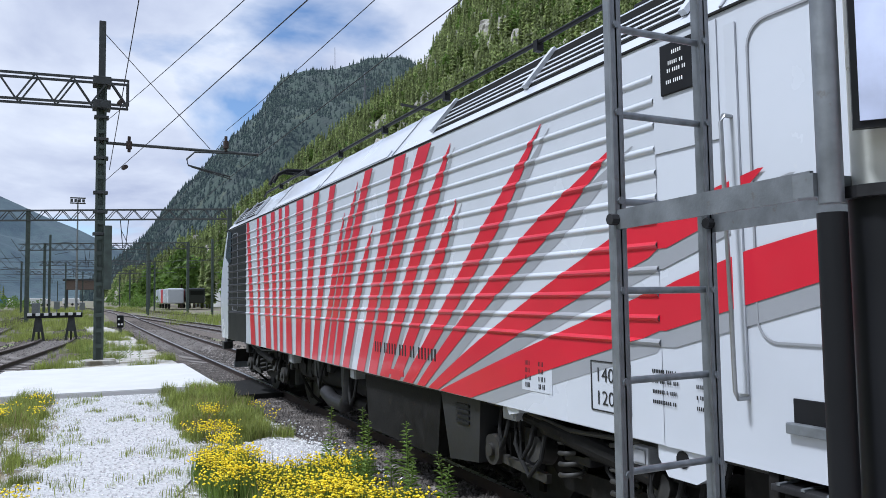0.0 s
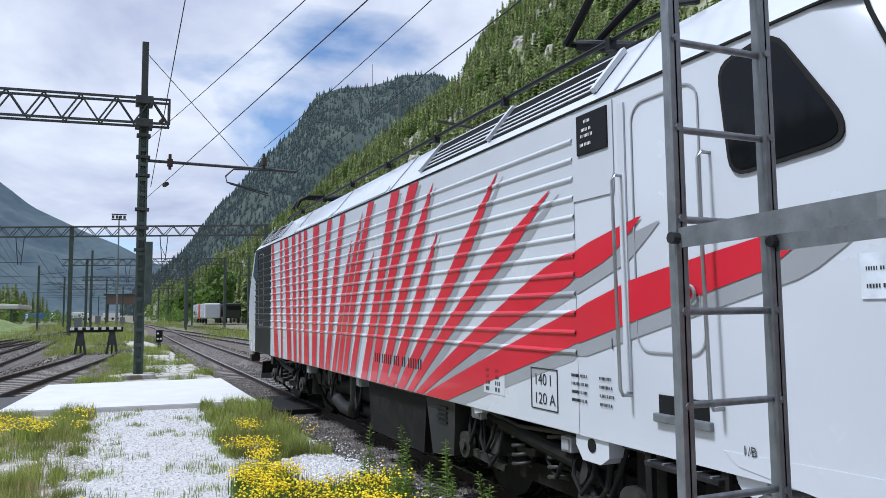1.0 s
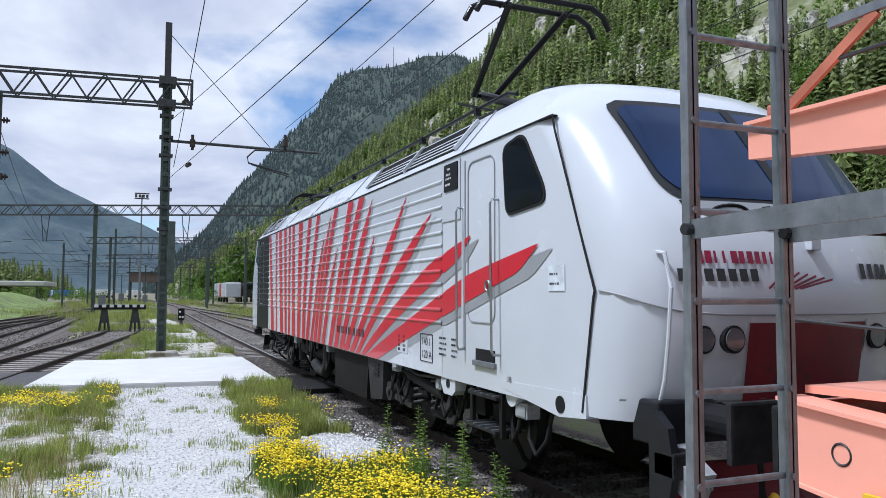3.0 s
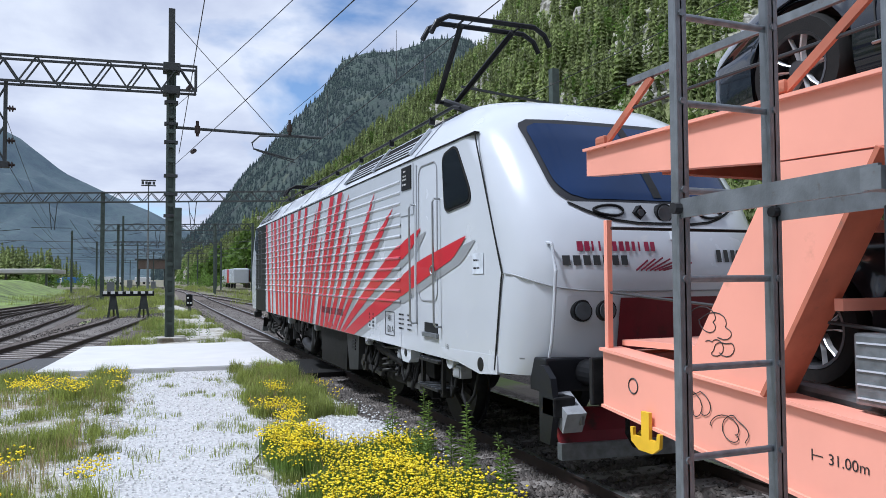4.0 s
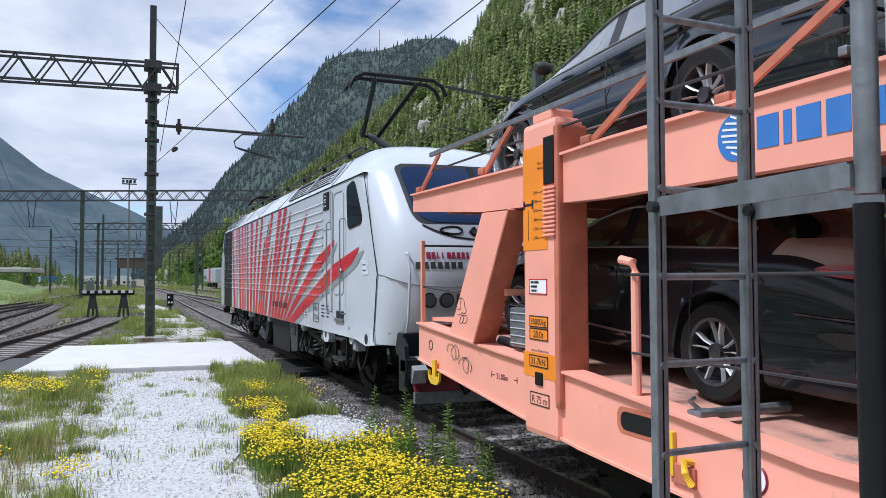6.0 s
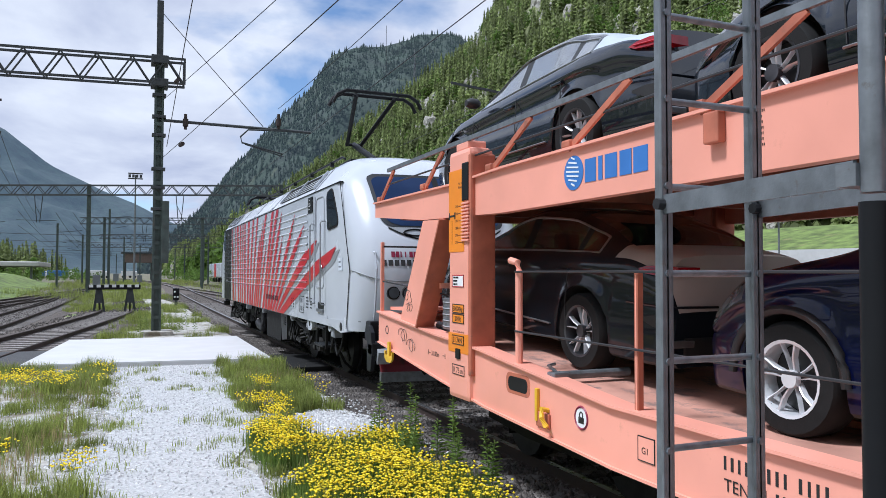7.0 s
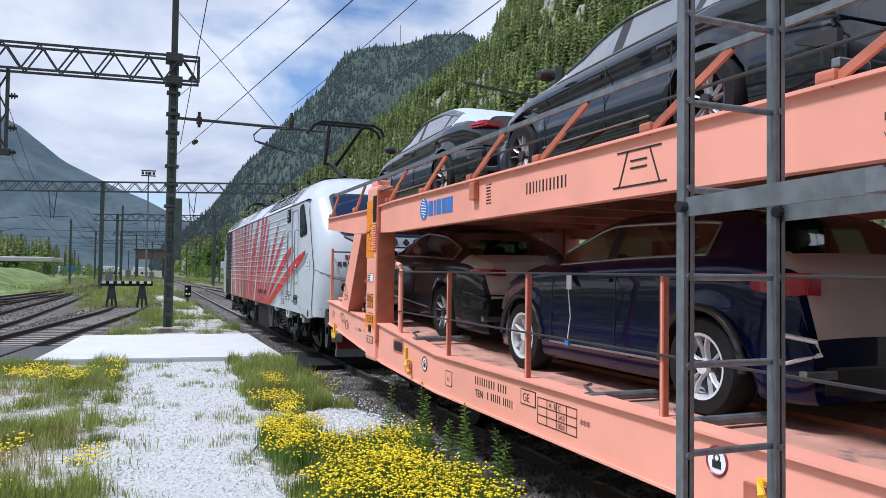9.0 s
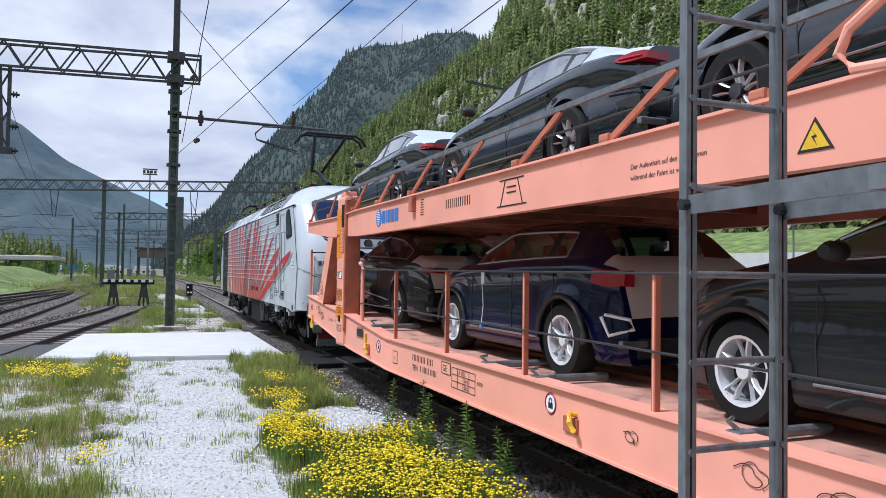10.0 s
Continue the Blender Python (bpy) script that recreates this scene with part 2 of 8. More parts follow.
def part(name, bm, material, parent, label="", smooth=0.0):
    """Links a bmesh as one mesh object under a thing or under a part."""
    ob = new(name, mesh(name, bm, material, smooth))
    if name in FINE_PRINT:
        ob["kind"] = "stuff"
    ob.parent = parent
    if label:
        ob["label"] = label
    return ob


def thing(name, label, category, group="", kind="", at=(0, 0, 0), rz=0.0):
    ob = new(name)
    ob.empty_display_size = 0.2
    ob.matrix_basis = pose(*at, 0, 0, rz)
    return tagged(ob, label, category, group, kind)


def solid(name, bm, material, label, category, group="", kind="", smooth=0.0):
    return tagged(new(name, mesh(name, bm, material, smooth)), label, category, group, kind)


def box(x0, x1, y0, y1, z0, z1, bevel=0.0, bm=None, m=None):
    b = bmesh.new()
    bmesh.ops.create_cube(b, size=1)
    for v in b.verts:
        v.co = Vector(((x0 + x1) / 2 + v.co.x * (x1 - x0), (y0 + y1) / 2 + v.co.y * (y1 - y0), (z0 + z1) / 2 + v.co.z * (z1 - z0)))
    if bevel:
        bmesh.ops.bevel(b, geom=list(b.edges), offset=bevel, segments=2, affect="EDGES", profile=0.6)
    if m is not None:
        b.transform(m)
    return join(bm, b)


def join(bm, b):
    if bm is None:
        return b
    tmp = bpy.data.meshes.new("tmp")
    b.to_mesh(tmp)
    b.free()
    bm.from_mesh(tmp)
    bpy.data.meshes.remove(tmp)
    return bm


def rod(a, c, r, seg=10, bm=None, r2=None):
    """A round bar from a to c."""
    a, c = Vector(a), Vector(c)
    b = bmesh.new()
    bmesh.ops.create_cone(b, cap_ends=True, segments=seg, radius1=r, radius2=r if r2 is None else r2, depth=(c - a).length)
    b.transform(Matrix.Translation((a + c) / 2) @ (c - a).to_track_quat("Z", "Y").to_matrix().to_4x4())
    return join(bm, b)


def bar(a, c, w, h, bm=None, up=(0, 0, 1)):
    """A flat bar from a to c, w wide, h along up."""
    a, c = Vector(a), Vector(c)
    d = (c - a).normalized()
    s = d.cross(Vector(up)).normalized()
    u = s.cross(d)
    b = bmesh.new()
    vs = [b.verts.new(p + s * i * w / 2 + u * j * h / 2) for p in (a, c) for i, j in ((-1, -1), (1, -1), (1, 1), (-1, 1))]
    for f in ((3, 2, 1, 0), (4, 5, 6, 7), (0, 1, 5, 4), (1, 2, 6, 5), (2, 3, 7, 6), (3, 0, 4, 7)):
        b.faces.new([vs[i] for i in f])
    return join(bm, b)


def pipe(pts, r, seg=8, bm=None):
    """A bent round pipe through pts."""
    pts = [Vector(p) for p in pts]
    b = bmesh.new()
    rings = []
    for i, p in enumerate(pts):
        d = (pts[min(i + 1, len(pts) - 1)] - pts[max(i - 1, 0)]).normalized()
        s = d.cross(Vector((0.13, 0.31, 0.94))).normalized()
        u = s.cross(d)
        rings.append([b.verts.new(p + s * math.cos(k * 2 * math.pi / seg) * r + u * math.sin(k * 2 * math.pi / seg) * r) for k in range(seg)])
    for q, n in zip(rings, rings[1:]):
        for k in range(seg):
            b.faces.new((q[k], q[(k + 1) % seg], n[(k + 1) % seg], n[k]))
    b.faces.new(rings[0][::-1])
    b.faces.new(rings[-1])
    return join(bm, b)


def prism(pts, x0, x1, bm=None):
    """Extrudes a closed outline of (y, z) points from x0 to x1."""
    b = bmesh.new()
    lo = [b.verts.new((x0, y, z)) for y, z in pts]
    hi = [b.verts.new((x1, y, z)) for y, z in pts]
    n = len(pts)
    b.faces.new(lo)
    b.faces.new(hi[::-1])
    for i in range(n):
        b.faces.new((lo[i], hi[i], hi[(i + 1) % n], lo[(i + 1) % n]))
    bmesh.ops.recalc_face_normals(b, faces=list(b.faces))
    return join(bm, b)


def loft(rings, closed=True, caps=True, bm=None):
    b = bmesh.new()
    vs = [[b.verts.new(p) for p in r] for r in rings]
    n = len(rings[0])
    for q, w in zip(vs, vs[1:]):
        for k in range(n if closed else n - 1):
            b.faces.new((q[k], q[(k + 1) % n], w[(k + 1) % n], w[k]))
    if caps:
        b.faces.new(vs[0][::-1])
        b.faces.new(vs[-1])
    bmesh.ops.recalc_face_normals(b, faces=list(b.faces))
    return join(bm, b)


def torus(c, r, rr, axis="X", seg=24, sub=8, bm=None):
    turn = {"X": Matrix.Rotation(radians(90), 4, "Y"), "Y": Matrix.Rotation(radians(90), 4, "X"), "Z": Matrix.Identity(4)}[axis]
    rings = []
    for i in range(seg + 1):
        a = 2 * math.pi * i / seg
        rings.append([Vector(c) + turn @ Vector(((r + rr * math.cos(k * 2 * math.pi / sub)) * math.cos(a), (r + rr * math.cos(k * 2 * math.pi / sub)) * math.sin(a), rr * math.sin(k * 2 * math.pi / sub))) for k in range(sub)])
    return loft(rings, True, False, bm)


def lettering(text, size, m, material, parent, name="lettering"):
    """Flat writing, its left lower corner at the origin of m, along its x."""
    cu = bpy.data.curves.new(name, "FONT")
    cu.body, cu.size = text, size
    tmp = bpy.data.objects.new(name, cu)
    me = bpy.data.meshes.new_from_object(tmp)
    bpy.data.objects.remove(tmp)
    me.materials.clear()
    me.materials.append(material)
    me.transform(m)
    ob = new(name, me)
    ob.parent = parent
    ob["kind"] = "stuff"
    return ob


def bars(y0, z0, n, h, w, x, gap=0.35, bm=None, seed=1):
    """Unreadable writing on a side wall: plain upright bars from y0 towards -y."""
    rnd = random.Random(seed)
    y = y0
    for _ in range(n):
        ww = w * rnd.uniform(0.30, 0.46)
        bm = box(x - 0.002, x + 0.001, y - ww, y, z0, z0 + h, bm=bm)
        y -= ww + w * (gap + 0.16) * (1 if rnd.random() > 0.18 else 2.2)
    return bm

# ---- ground, tracks ----
TX = 4.66                     # middle of the main track


def sheet(pts, z, name, material, label, category, kind="structure", thick=0.0):
    bm = bmesh.new()
    top = [bm.verts.new((x, y, z)) for x, y in pts]
    bm.faces.new(top)
    if thick:
        low = [bm.verts.new((x, y, z - thick)) for x, y in pts]
        for i in range(len(pts)):
            j = (i + 1) % len(pts)
            bm.faces.new((top[j], top[i], low[i], low[j]))
    bmesh.ops.recalc_face_normals(bm, faces=list(bm.faces))
    bm.normal_update()
    if top[0].link_faces[0].normal.z < 0 and not thick:
        bmesh.ops.reverse_faces(bm, faces=list(bm.faces))
    return solid(name, bm, material, label, category, kind=kind)


M_YARD = mat("dark_yard_ground", (0.15, 0.125, 0.10), 0.95, scale=0.9, vary=0.35, bump=0.8, bscale=16, stain=((0.13, 0.175, 0.045), 0.22, 0.50), dist=0.04)
M_GROUND = mat("pale_gritty_earth", (0.40, 0.385, 0.35), 0.95, scale=7, vary=0.3, bump=0.9, bscale=50, stain=((0.20, 0.175, 0.125), 1.3, 0.50), dist=0.02)
M_BALLAST = mat("ballast_bed", (0.10, 0.082, 0.07), 0.95, scale=18, vary=0.5, bump=1.0, bscale=22, stain=((0.19, 0.165, 0.145), 9, 0.58), dist=0.05)
M_PATH = mat("pale_gravel_path", (0.47, 0.47, 0.47), 0.95, scale=26, vary=0.22, bump=0.9, bscale=70, stain=((0.40, 0.39, 0.36), 1.1, 0.60), dist=0.02)

bm = bmesh.new()
bmesh.ops.create_grid(bm, x_segments=60, y_segments=60, size=4800)
for v in bm.verts:
    v.co.z = -0.27
solid("ground", bm, M_YARD, "flat valley floor of dark earth, grit and thin grass", "ground", kind="structure")


def wander(a, b, n, amp, seed):
    """An uneven edge from a to b."""
    rnd = random.Random(seed)
    return [(a[0] + (b[0] - a[0]) * i / n + rnd.uniform(-amp, amp), a[1] + (b[1] - a[1]) * i / n) for i in range(n + 1)]


sheet([(-3.2, -3), (2.95, -3), (2.95, 15), (3.0, 24.5), (2.9, 50), (2.2, 62), (0.9, 62), (1.15, 45), (0.35, 30), (-0.6, 24), (-2.4, 17), (-3.5, 9)], -0.11, "verge", M_GROUND, "gritty verge of pale earth and stones", "verge", thick=0.3)
left = [(-0.9, -3), (-0.5, 3), *wander((-0.35, 6.5), (-0.5, 9), 6, 0.10, 1), *wander((-0.2, 10.5), (-0.15, 15), 8, 0.12, 2), (-0.4, 17.3)]
right = [(2.6, -3), (2.2, 3), *wander((1.25, 6.0), (1.1, 8.0), 5, 0.12, 3), *wander((1.5, 9.2), (1.9, 15.7), 10, 0.12, 4), (2.6, 16.8)]
sheet(left + right[::-1], -0.088, "gravel_path", M_PATH, "pale crushed-stone path leading to a concrete slab", "path", thick=0.2)
sheet([(2.0, 8.0), (2.5, 7.7), (3.0, 8.6), (3.1, 9.6), (2.6, 10.6), (2.2, 10.9), (1.8, 10.0)], -0.095, "gravel_patch", M_PATH, "pale gravel patch among yellow flowers", "gravel", thick=0.2)

bm = bmesh.new()
top = [bm.verts.new(p) for p in ((-2.05, 17.2, 0.012), (2.95, 16.7, 0.012), (3.0, 23.1, 0.0), (-1.55, 23.4, 0.0))]
low = [bm.verts.new((v.co.x, v.co.y, -0.25)) for v in top]
bm.faces.new(top)
for i in range(4):
    bm.faces.new((top[i], low[i], low[(i + 1) % 4], top[(i + 1) % 4]))
bmesh.ops.recalc_face_normals(bm, faces=list(bm.faces))
bmesh.ops.bevel(bm, geom=[e for e in bm.edges], offset=0.02, segments=2, affect="EDGES")
solid("concrete_slab", bm, M_CONCRETE, "bright flat concrete crossing slab beside the track", "slab", kind="structure")


sheet([(-7.5, 17.6), (-2.06, 17.4), (-1.75, 20.6), (-6.6, 20.9)], -0.03, "asphalt_crossing", mat("dark_asphalt", (0.06, 0.06, 0.062), 0.9, scale=6, vary=0.25, bump=0.5, bscale=60), "dark asphalt crossing over the siding", "asphalt", thick=0.2)

def along(pts, step):
    """Even steps along a polyline: place and heading."""
    out, rest = [], 0.0
    for (x0, y0), (x1, y1) in zip(pts, pts[1:]):
        d = math.hypot(x1 - x0, y1 - y0)
        s = rest
        while s < d:
            out.append((x0 + (x1 - x0) * s / d, y0 + (y1 - y0) * s / d, math.atan2(y1 - y0, x1 - x0)))
            s += step
        rest = s - d
    return out


RAIL_SECTION = ((-0.07, -0.16), (0.07, -0.16), (0.07, -0.145), (0.012, -0.12), (0.012, -0.04), (0.036, -0.03), (0.036, -0.004), (0.03, 0.0), (-0.03, 0.0), (-0.036, -0.004), (-0.036, -0.03), (-0.012, -0.04), (-0.012, -0.12), (-0.07, -0.145))


def sweep(pts, off, bm=None):
    rings = []
    for i, (x, y) in enumerate(pts):
        a, c = pts[max(i - 1, 0)], pts[min(i + 1, len(pts) - 1)]
        d = math.atan2(c[1] - a[1], c[0] - a[0])
        nx, ny = math.sin(d), -math.cos(d)
        rings.append([(x + nx * (off + s), y + ny * (off + s), z) for s, z in RAIL_SECTION])
    b = loft(rings)
    for f in b.faces:
        f.material_index = 1 if f.calc_center_median().z > -0.003 else 0
    return join(bm, b)


def smooth_line(pts, n=10):
    """A rounded line through the given plan points."""
    out = []
    P = [pts[0], *pts, pts[-1]]
    for i in range(1, len(P) - 2):
        for k in range(n):
            t = k / n
            out.append(tuple(0.5 * (2 * P[i][j] + (P[i + 1][j] - P[i - 1][j]) * t + (2 * P[i - 1][j] - 5 * P[i][j] + 4 * P[i + 1][j] - P[i + 2][j]) * t * t + (3 * P[i][j] - P[i - 1][j] - 3 * P[i + 1][j] + P[i + 2][j]) * t ** 3) for j in (0, 1)))
    return out + [pts[-1]]


def track(name, pts, label, top=M_RAILTOP, bed=True, sleepers=True, z=0.0):
    ob = thing(name, label, "railway track", "railway tracks", "structure", at=(0, 0, z))
    line = smooth_line(pts)
    for off in (-0.753, 0.753):
        part("rail", sweep(line, off), [M_RAIL, top], ob, smooth=30)
    if sleepers:
        marks = along(line, 0.62)
        base = mesh("sleeper", box(-0.125, 0.125, -1.25, 1.25, -0.29, -0.13), M_SLEEPER)
        for i, (x, y, a) in enumerate(marks):
            if i >= 150 or y > 95:
                break
            s = new("sleeper", base)
            s.parent = ob
            s.matrix_basis = pose(x, y, 0, 0, 0, math.degrees(a))
    if bed:
        rings = []
        for i, (x, y) in enumerate(line):
            a, c = line[max(i - 1, 0)], line[min(i + 1, len(line) - 1)]
            d = math.atan2(c[1] - a[1], c[0] - a[0])
            nx, ny = math.sin(d), -math.cos(d)
            rings.append([(x + nx * s, y + ny * s, h) for s, h in ((-2.2, -0.35), (-1.45, -0.15), (1.45, -0.15), (2.2, -0.35))])
        b = loft(rings, False, False)
        bmesh.ops.recalc_face_normals(b, faces=list(b.faces))
        part("ballast_bed", b, M_BALLAST, ob, "dark stone ballast")
    return ob


track("main_track", [(TX, -40), (TX, -10), (TX, 20), (TX + 0.1, 45), (TX + 0.5, 75), (TX + 1.5, 120), (4.0, 180), (-4, 280)], "main railway track with worn shiny rails on dark ballast")
track("siding_track", [(-8.4, -22), (-5.2, 5), (-3.55, 18.6), (-1.0, 36.5), (-0.55, 42.5)], "rusty siding track ending at a buffer stop", top=M_RAIL)
track("yard_track", [(-9.3, 8), (-5.6, 24), (-4.75, 40), (-4.6, 66), (-5.2, 110), (-8, 180)], "yard track running through the station throat", z=-0.02, top=M_RAIL)
track("yard_track", [(-13.5, 14), (-7.6, 32), (-6.1, 46), (-6.0, 70), (-8.8, 120), (-14, 200)], "yard track running through the station throat", z=-0.04, top=M_RAIL)
track("yard_track", [(-14, 30), (-9, 46), (-6.6, 60), (-4.8, 84), (-3.9, 120), (-6, 190)], "yard track branching off in the station throat", z=-0.05, top=M_RAIL)
track("yard_track", [(-16, 24), (-10.5, 42), (-7.6, 62), (-5.0, 90), (-1.5, 130)], "yard track crossing between others", z=-0.03, top=M_RAIL)
track("yard_track", [(TX + 4.4, -30), (TX + 4.4, 20), (8.6, 50), (7.3, 80), (6.0, 105)], "second main track joining by a switch", z=-0.01)
track("yard_track", [(13.6, 10), (13.6, 50), (13.2, 82), (12.4, 112), (10, 160)], "side track to the goods yard", z=-0.02, top=M_RAIL)

# ---- locomotive, in its own space: y ahead, x from the track's middle, z from the rail ----
LOCO = thing("locomotive", "white electric locomotive with red tapered stripes and grey shadows", "locomotive", at=(TX, 0, 0))
M_LENS_G = mat("pale_grey_cast_box", (0.27, 0.28, 0.30), 0.5, scale=8, vary=0.2, bump=0.1, stain=((0.2, 0.2, 0.2), 9, 0.55))
M_LENS_P = mat("pale_lamp_glass", (0.30, 0.32, 0.34), 0.15, scale=12, vary=0.2, bump=0.05, bscale=60, coat=0.8)
M_NAVY = mat("dark_navy_paint", (0.005, 0.006, 0.010), 0.5, scale=6, vary=0.2, bump=0.05)
M_DARKRED = mat("dark_red_paint", (0.15, 0.006, 0.014), 0.5, scale=3, vary=0.2, bump=0.05, stain=((0.05, 0.012, 0.012), 5, 0.55))
L_MID = 9.25                    # half-way between the two noses
GUTTER = 3.40                   # where side wall and roof meet
L_W = 1.49                      # half width


def nose_y(x, z):
    """The nose's face: distance along y at x and height z, for the end at -y."""
    knots = ((0.85, 0.02), (1.15, -0.10), (1.9, -0.22), (2.35, -0.12), (2.7, 0.06), (3.3, 0.52), (3.6, 0.80), (3.8, 1.15), (3.95, 1.7), (4.05, 2.3))
    y = knots[-1][1]
    for (z0, a), (z1, b) in zip(knots, knots[1:]):
        if z <= z1:
            t = max(0, (z - z0) / (z1 - z0))
            y = a + (b - a) * t
            break
    u = min(1.0, abs(x) / L_W)
    return y + 0.78 * (1 - (1 - u ** 2.9) ** (1 / 2.9))


def roof_half(z):
    """Half width at a height: upright sides, a slanted shoulder, a flat roof."""
    if z <= GUTTER:
        return L_W
    if z <= 3.92:
        return L_W - (z - GUTTER) * 0.84
    return max(0.2, 1.05 - (z - 3.92) * 3.5)


def body_ring(z):
    w = roof_half(z)
    n = 14
    front = [(w * math.sin(math.pi * (k / n - 0.5)), z) for k in range(n + 1)]
    pts = []
    for x, _ in front:
        pts.append((x, nose_y(x * L_W / w * 0.9995, z), z))
    return pts + [(-x, 2 * L_MID - y, zz) for x, y, zz in pts]


levels = (0.98, 1.15, 1.5, 1.9, 2.12, 2.35, 2.6, 2.85, 3.1, GUTTER, 3.52, 3.66, 3.78, 3.88, 3.96, 4.03)
body = part("body", loft([body_ring(z) for z in levels]), M_WHITE, LOCO, "glossy white body shell", smooth=32)


def nose_patch(x0, x1, z0, z1, lift, nx=14, nz=8, skew=0.0, bm=None, x_of=None):
    """A panel that lies on the nose, lift metres proud."""
    b = bmesh.new()
    rows = []
    for j in range(nz + 1):
        z = z0 + (z1 - z0) * j / nz
        a, c = x_of(z) if x_of else (x0, x1)
        rows.append([b.verts.new((a + (c - a) * i / nx, nose_y(a + (c - a) * i / nx, z) - lift, z)) for i in range(nx + 1)])
    for q, w in zip(rows, rows[1:]):
        for i in range(nx):
            b.faces.new((q[i], q[i + 1], w[i + 1], w[i]))
    return join(bm, b)


def end_of(bm, far):
    """The panel as it stands on the near end, or turned to the far end."""
    if far:
        bm.transform(Matrix.Translation((0, 2 * L_MID, 0)) @ Matrix.Rotation(math.pi, 4, "Z"))
    return bm


def screen_half(z, z0, z1, inset):
    """Half width of the windscreen: wider towards the top, with rounded corners."""
    w = 1.07 + (z - 2.58) * 0.07 - inset
    for e, r in ((z - z0, 0.24), (z1 - z, 0.12)):
        if e < r:
            w -= r - math.sqrt(max(0.0, r * r - (r - e) ** 2))
    return w


def band_half(z):
    """Half width of the lamp band: a bow that hangs below the windscreen."""
    return 0.30 + 0.66 * math.sqrt(max(0.0, min(1.0, (z - 2.41) / 0.19))) if z < 2.6 else 0.96


for far in (False, True):
    part("windscreen_seal", end_of(nose_patch(0, 0, 2.58, 3.52, 0.010, nz=20, x_of=lambda z: (-screen_half(z, 2.58, 3.52, 0.0), screen_half(z, 2.58, 3.52, 0.0))), far), M_NAVY, LOCO, "black windscreen surround", smooth=40)
    part("windscreen", end_of(nose_patch(0, 0, 2.63, 3.47, 0.018, nz=20, x_of=lambda z: (-screen_half(z, 2.63, 3.47, 0.055), screen_half(z, 2.63, 3.47, 0.055))), far), M_SHIELD, LOCO, "blue-tinted wide windscreen", smooth=40)
    part("lamp_recess", end_of(nose_patch(0, 0, 2.41, 2.60, 0.014, nz=8, x_of=lambda z: (-band_half(z), band_half(z))), far), M_GREYP, LOCO, "grey lamp band below the windscreen")
    part("band_edge", end_of(nose_patch(0, 0, 2.385, 2.60, 0.008, nz=8, x_of=lambda z: (-band_half(z + 0.02) - 0.02, band_half(z + 0.02) + 0.02)), far), M_RUBBER, LOCO)
    part("windscreen_pillar", end_of(nose_patch(-0.05, 0.05, 2.66, 3.5, 0.026, nx=2), far), M_BLACKP, LOCO)
    part("front_apron", end_of(nose_patch(-0.58, 0.58, 1.05, 1.70, 0.008), far), M_DARKRED, LOCO, "dark red lower front")
    part("nose_crease", end_of(nose_patch(-1.40, 1.40, 1.13, 1.145, 0.006, nz=1), far), M_GREYP, LOCO)
    part("nose_fold", end_of(pipe([(x, nose_y(x, 1.76 + 0.17 * abs(x / 1.48) ** 6) - 0.001, 1.76 + 0.17 * abs(x / 1.48) ** 6) for x in [1.483 * math.sin(math.pi * (q / 40 - 0.5)) for q in range(41)]], 0.008, 6), far), M_GREYP, LOCO, "fold line across the nose")
    for sx in (-1, 1):
        part("headlight_panel", end_of(nose_patch(*sorted((sx * 0.60, sx * 1.08)), 1.46, 1.72, 0.008), far), M_WHITE, LOCO)
        for k, hx in enumerate((0.72, 0.95)):
            y = nose_y(hx, 1.585)
            lamp = part("headlight", end_of(rod((sx * hx, y + 0.05, 1.585), (sx * hx, y - 0.035, 1.585), 0.10, 20), far), M_BLACKP, LOCO, "round headlight in a dark bezel")
            part("lens", end_of(rod((sx * hx, y - 0.02, 1.585), (sx * hx, y - 0.045, 1.585), 0.082, 20), far), M_LENS, lamp)
        part("handrail", end_of(pipe([(sx * 1.22, nose_y(1.22, z) - d, z) for z, d in ((1.05, 0.0), (1.06, 0.07), (1.3, 0.09), (1.6, 0.09), (1.95, 0.09), (2.2, 0.08), (2.21, 0.0))], 0.016), far), M_WHITE, LOCO)
    for hx, r in ((-0.28, 0.07), (0.0, 0.095), (0.28, 0.07)):
        y = nose_y(hx, 2.50)
        lamp = part("roof_lamp", end_of(rod((hx, y + 0.06, 2.50), (hx, y - 0.05, 2.50), r, 18 if not hx else 4), far), M_BLACKP, LOCO, "small dark lamp below the windscreen")
        part("lens", end_of(rod((hx, y - 0.03, 2.50), (hx, y - 0.058, 2.50), r * (0.82 if not hx else 0.5), 16), far), M_LENS, lamp)
    for sx in (-1, 1):
        pts = [(sx * (0.60 + 0.155 * math.cos(a)), 2.52 + 0.05 * math.sin(a) * (1 - 0.25 * math.cos(a))) for a in (2 * math.pi * q / 20 for q in range(21))]
        rim = part("marker_rim", end_of(pipe([(px, nose_y(px, pz) - 0.024, pz) for px, pz in pts], 0.013, 6), far), M_BLACKP, LOCO, "black rim of an oval marker lamp")
        part("lens", end_of(nose_patch(*sorted((sx * 0.49, sx * 0.71)), 2.485, 2.555, 0.018, 4, 2), far), M_LENS_P, rim)
    part("antenna_box", end_of(box(0.02, 0.12, nose_y(0.07, 2.28) - 0.06, nose_y(0.07, 2.28) + 0.05, 2.24, 2.33, 0.012), far), M_WHITE, LOCO)
    # coupling, buffers, plough
    part("buffer_beam", end_of(box(-1.3, 1.3, -0.05, 0.25, 0.85, 1.16, 0.02), far), M_NAVY, LOCO)
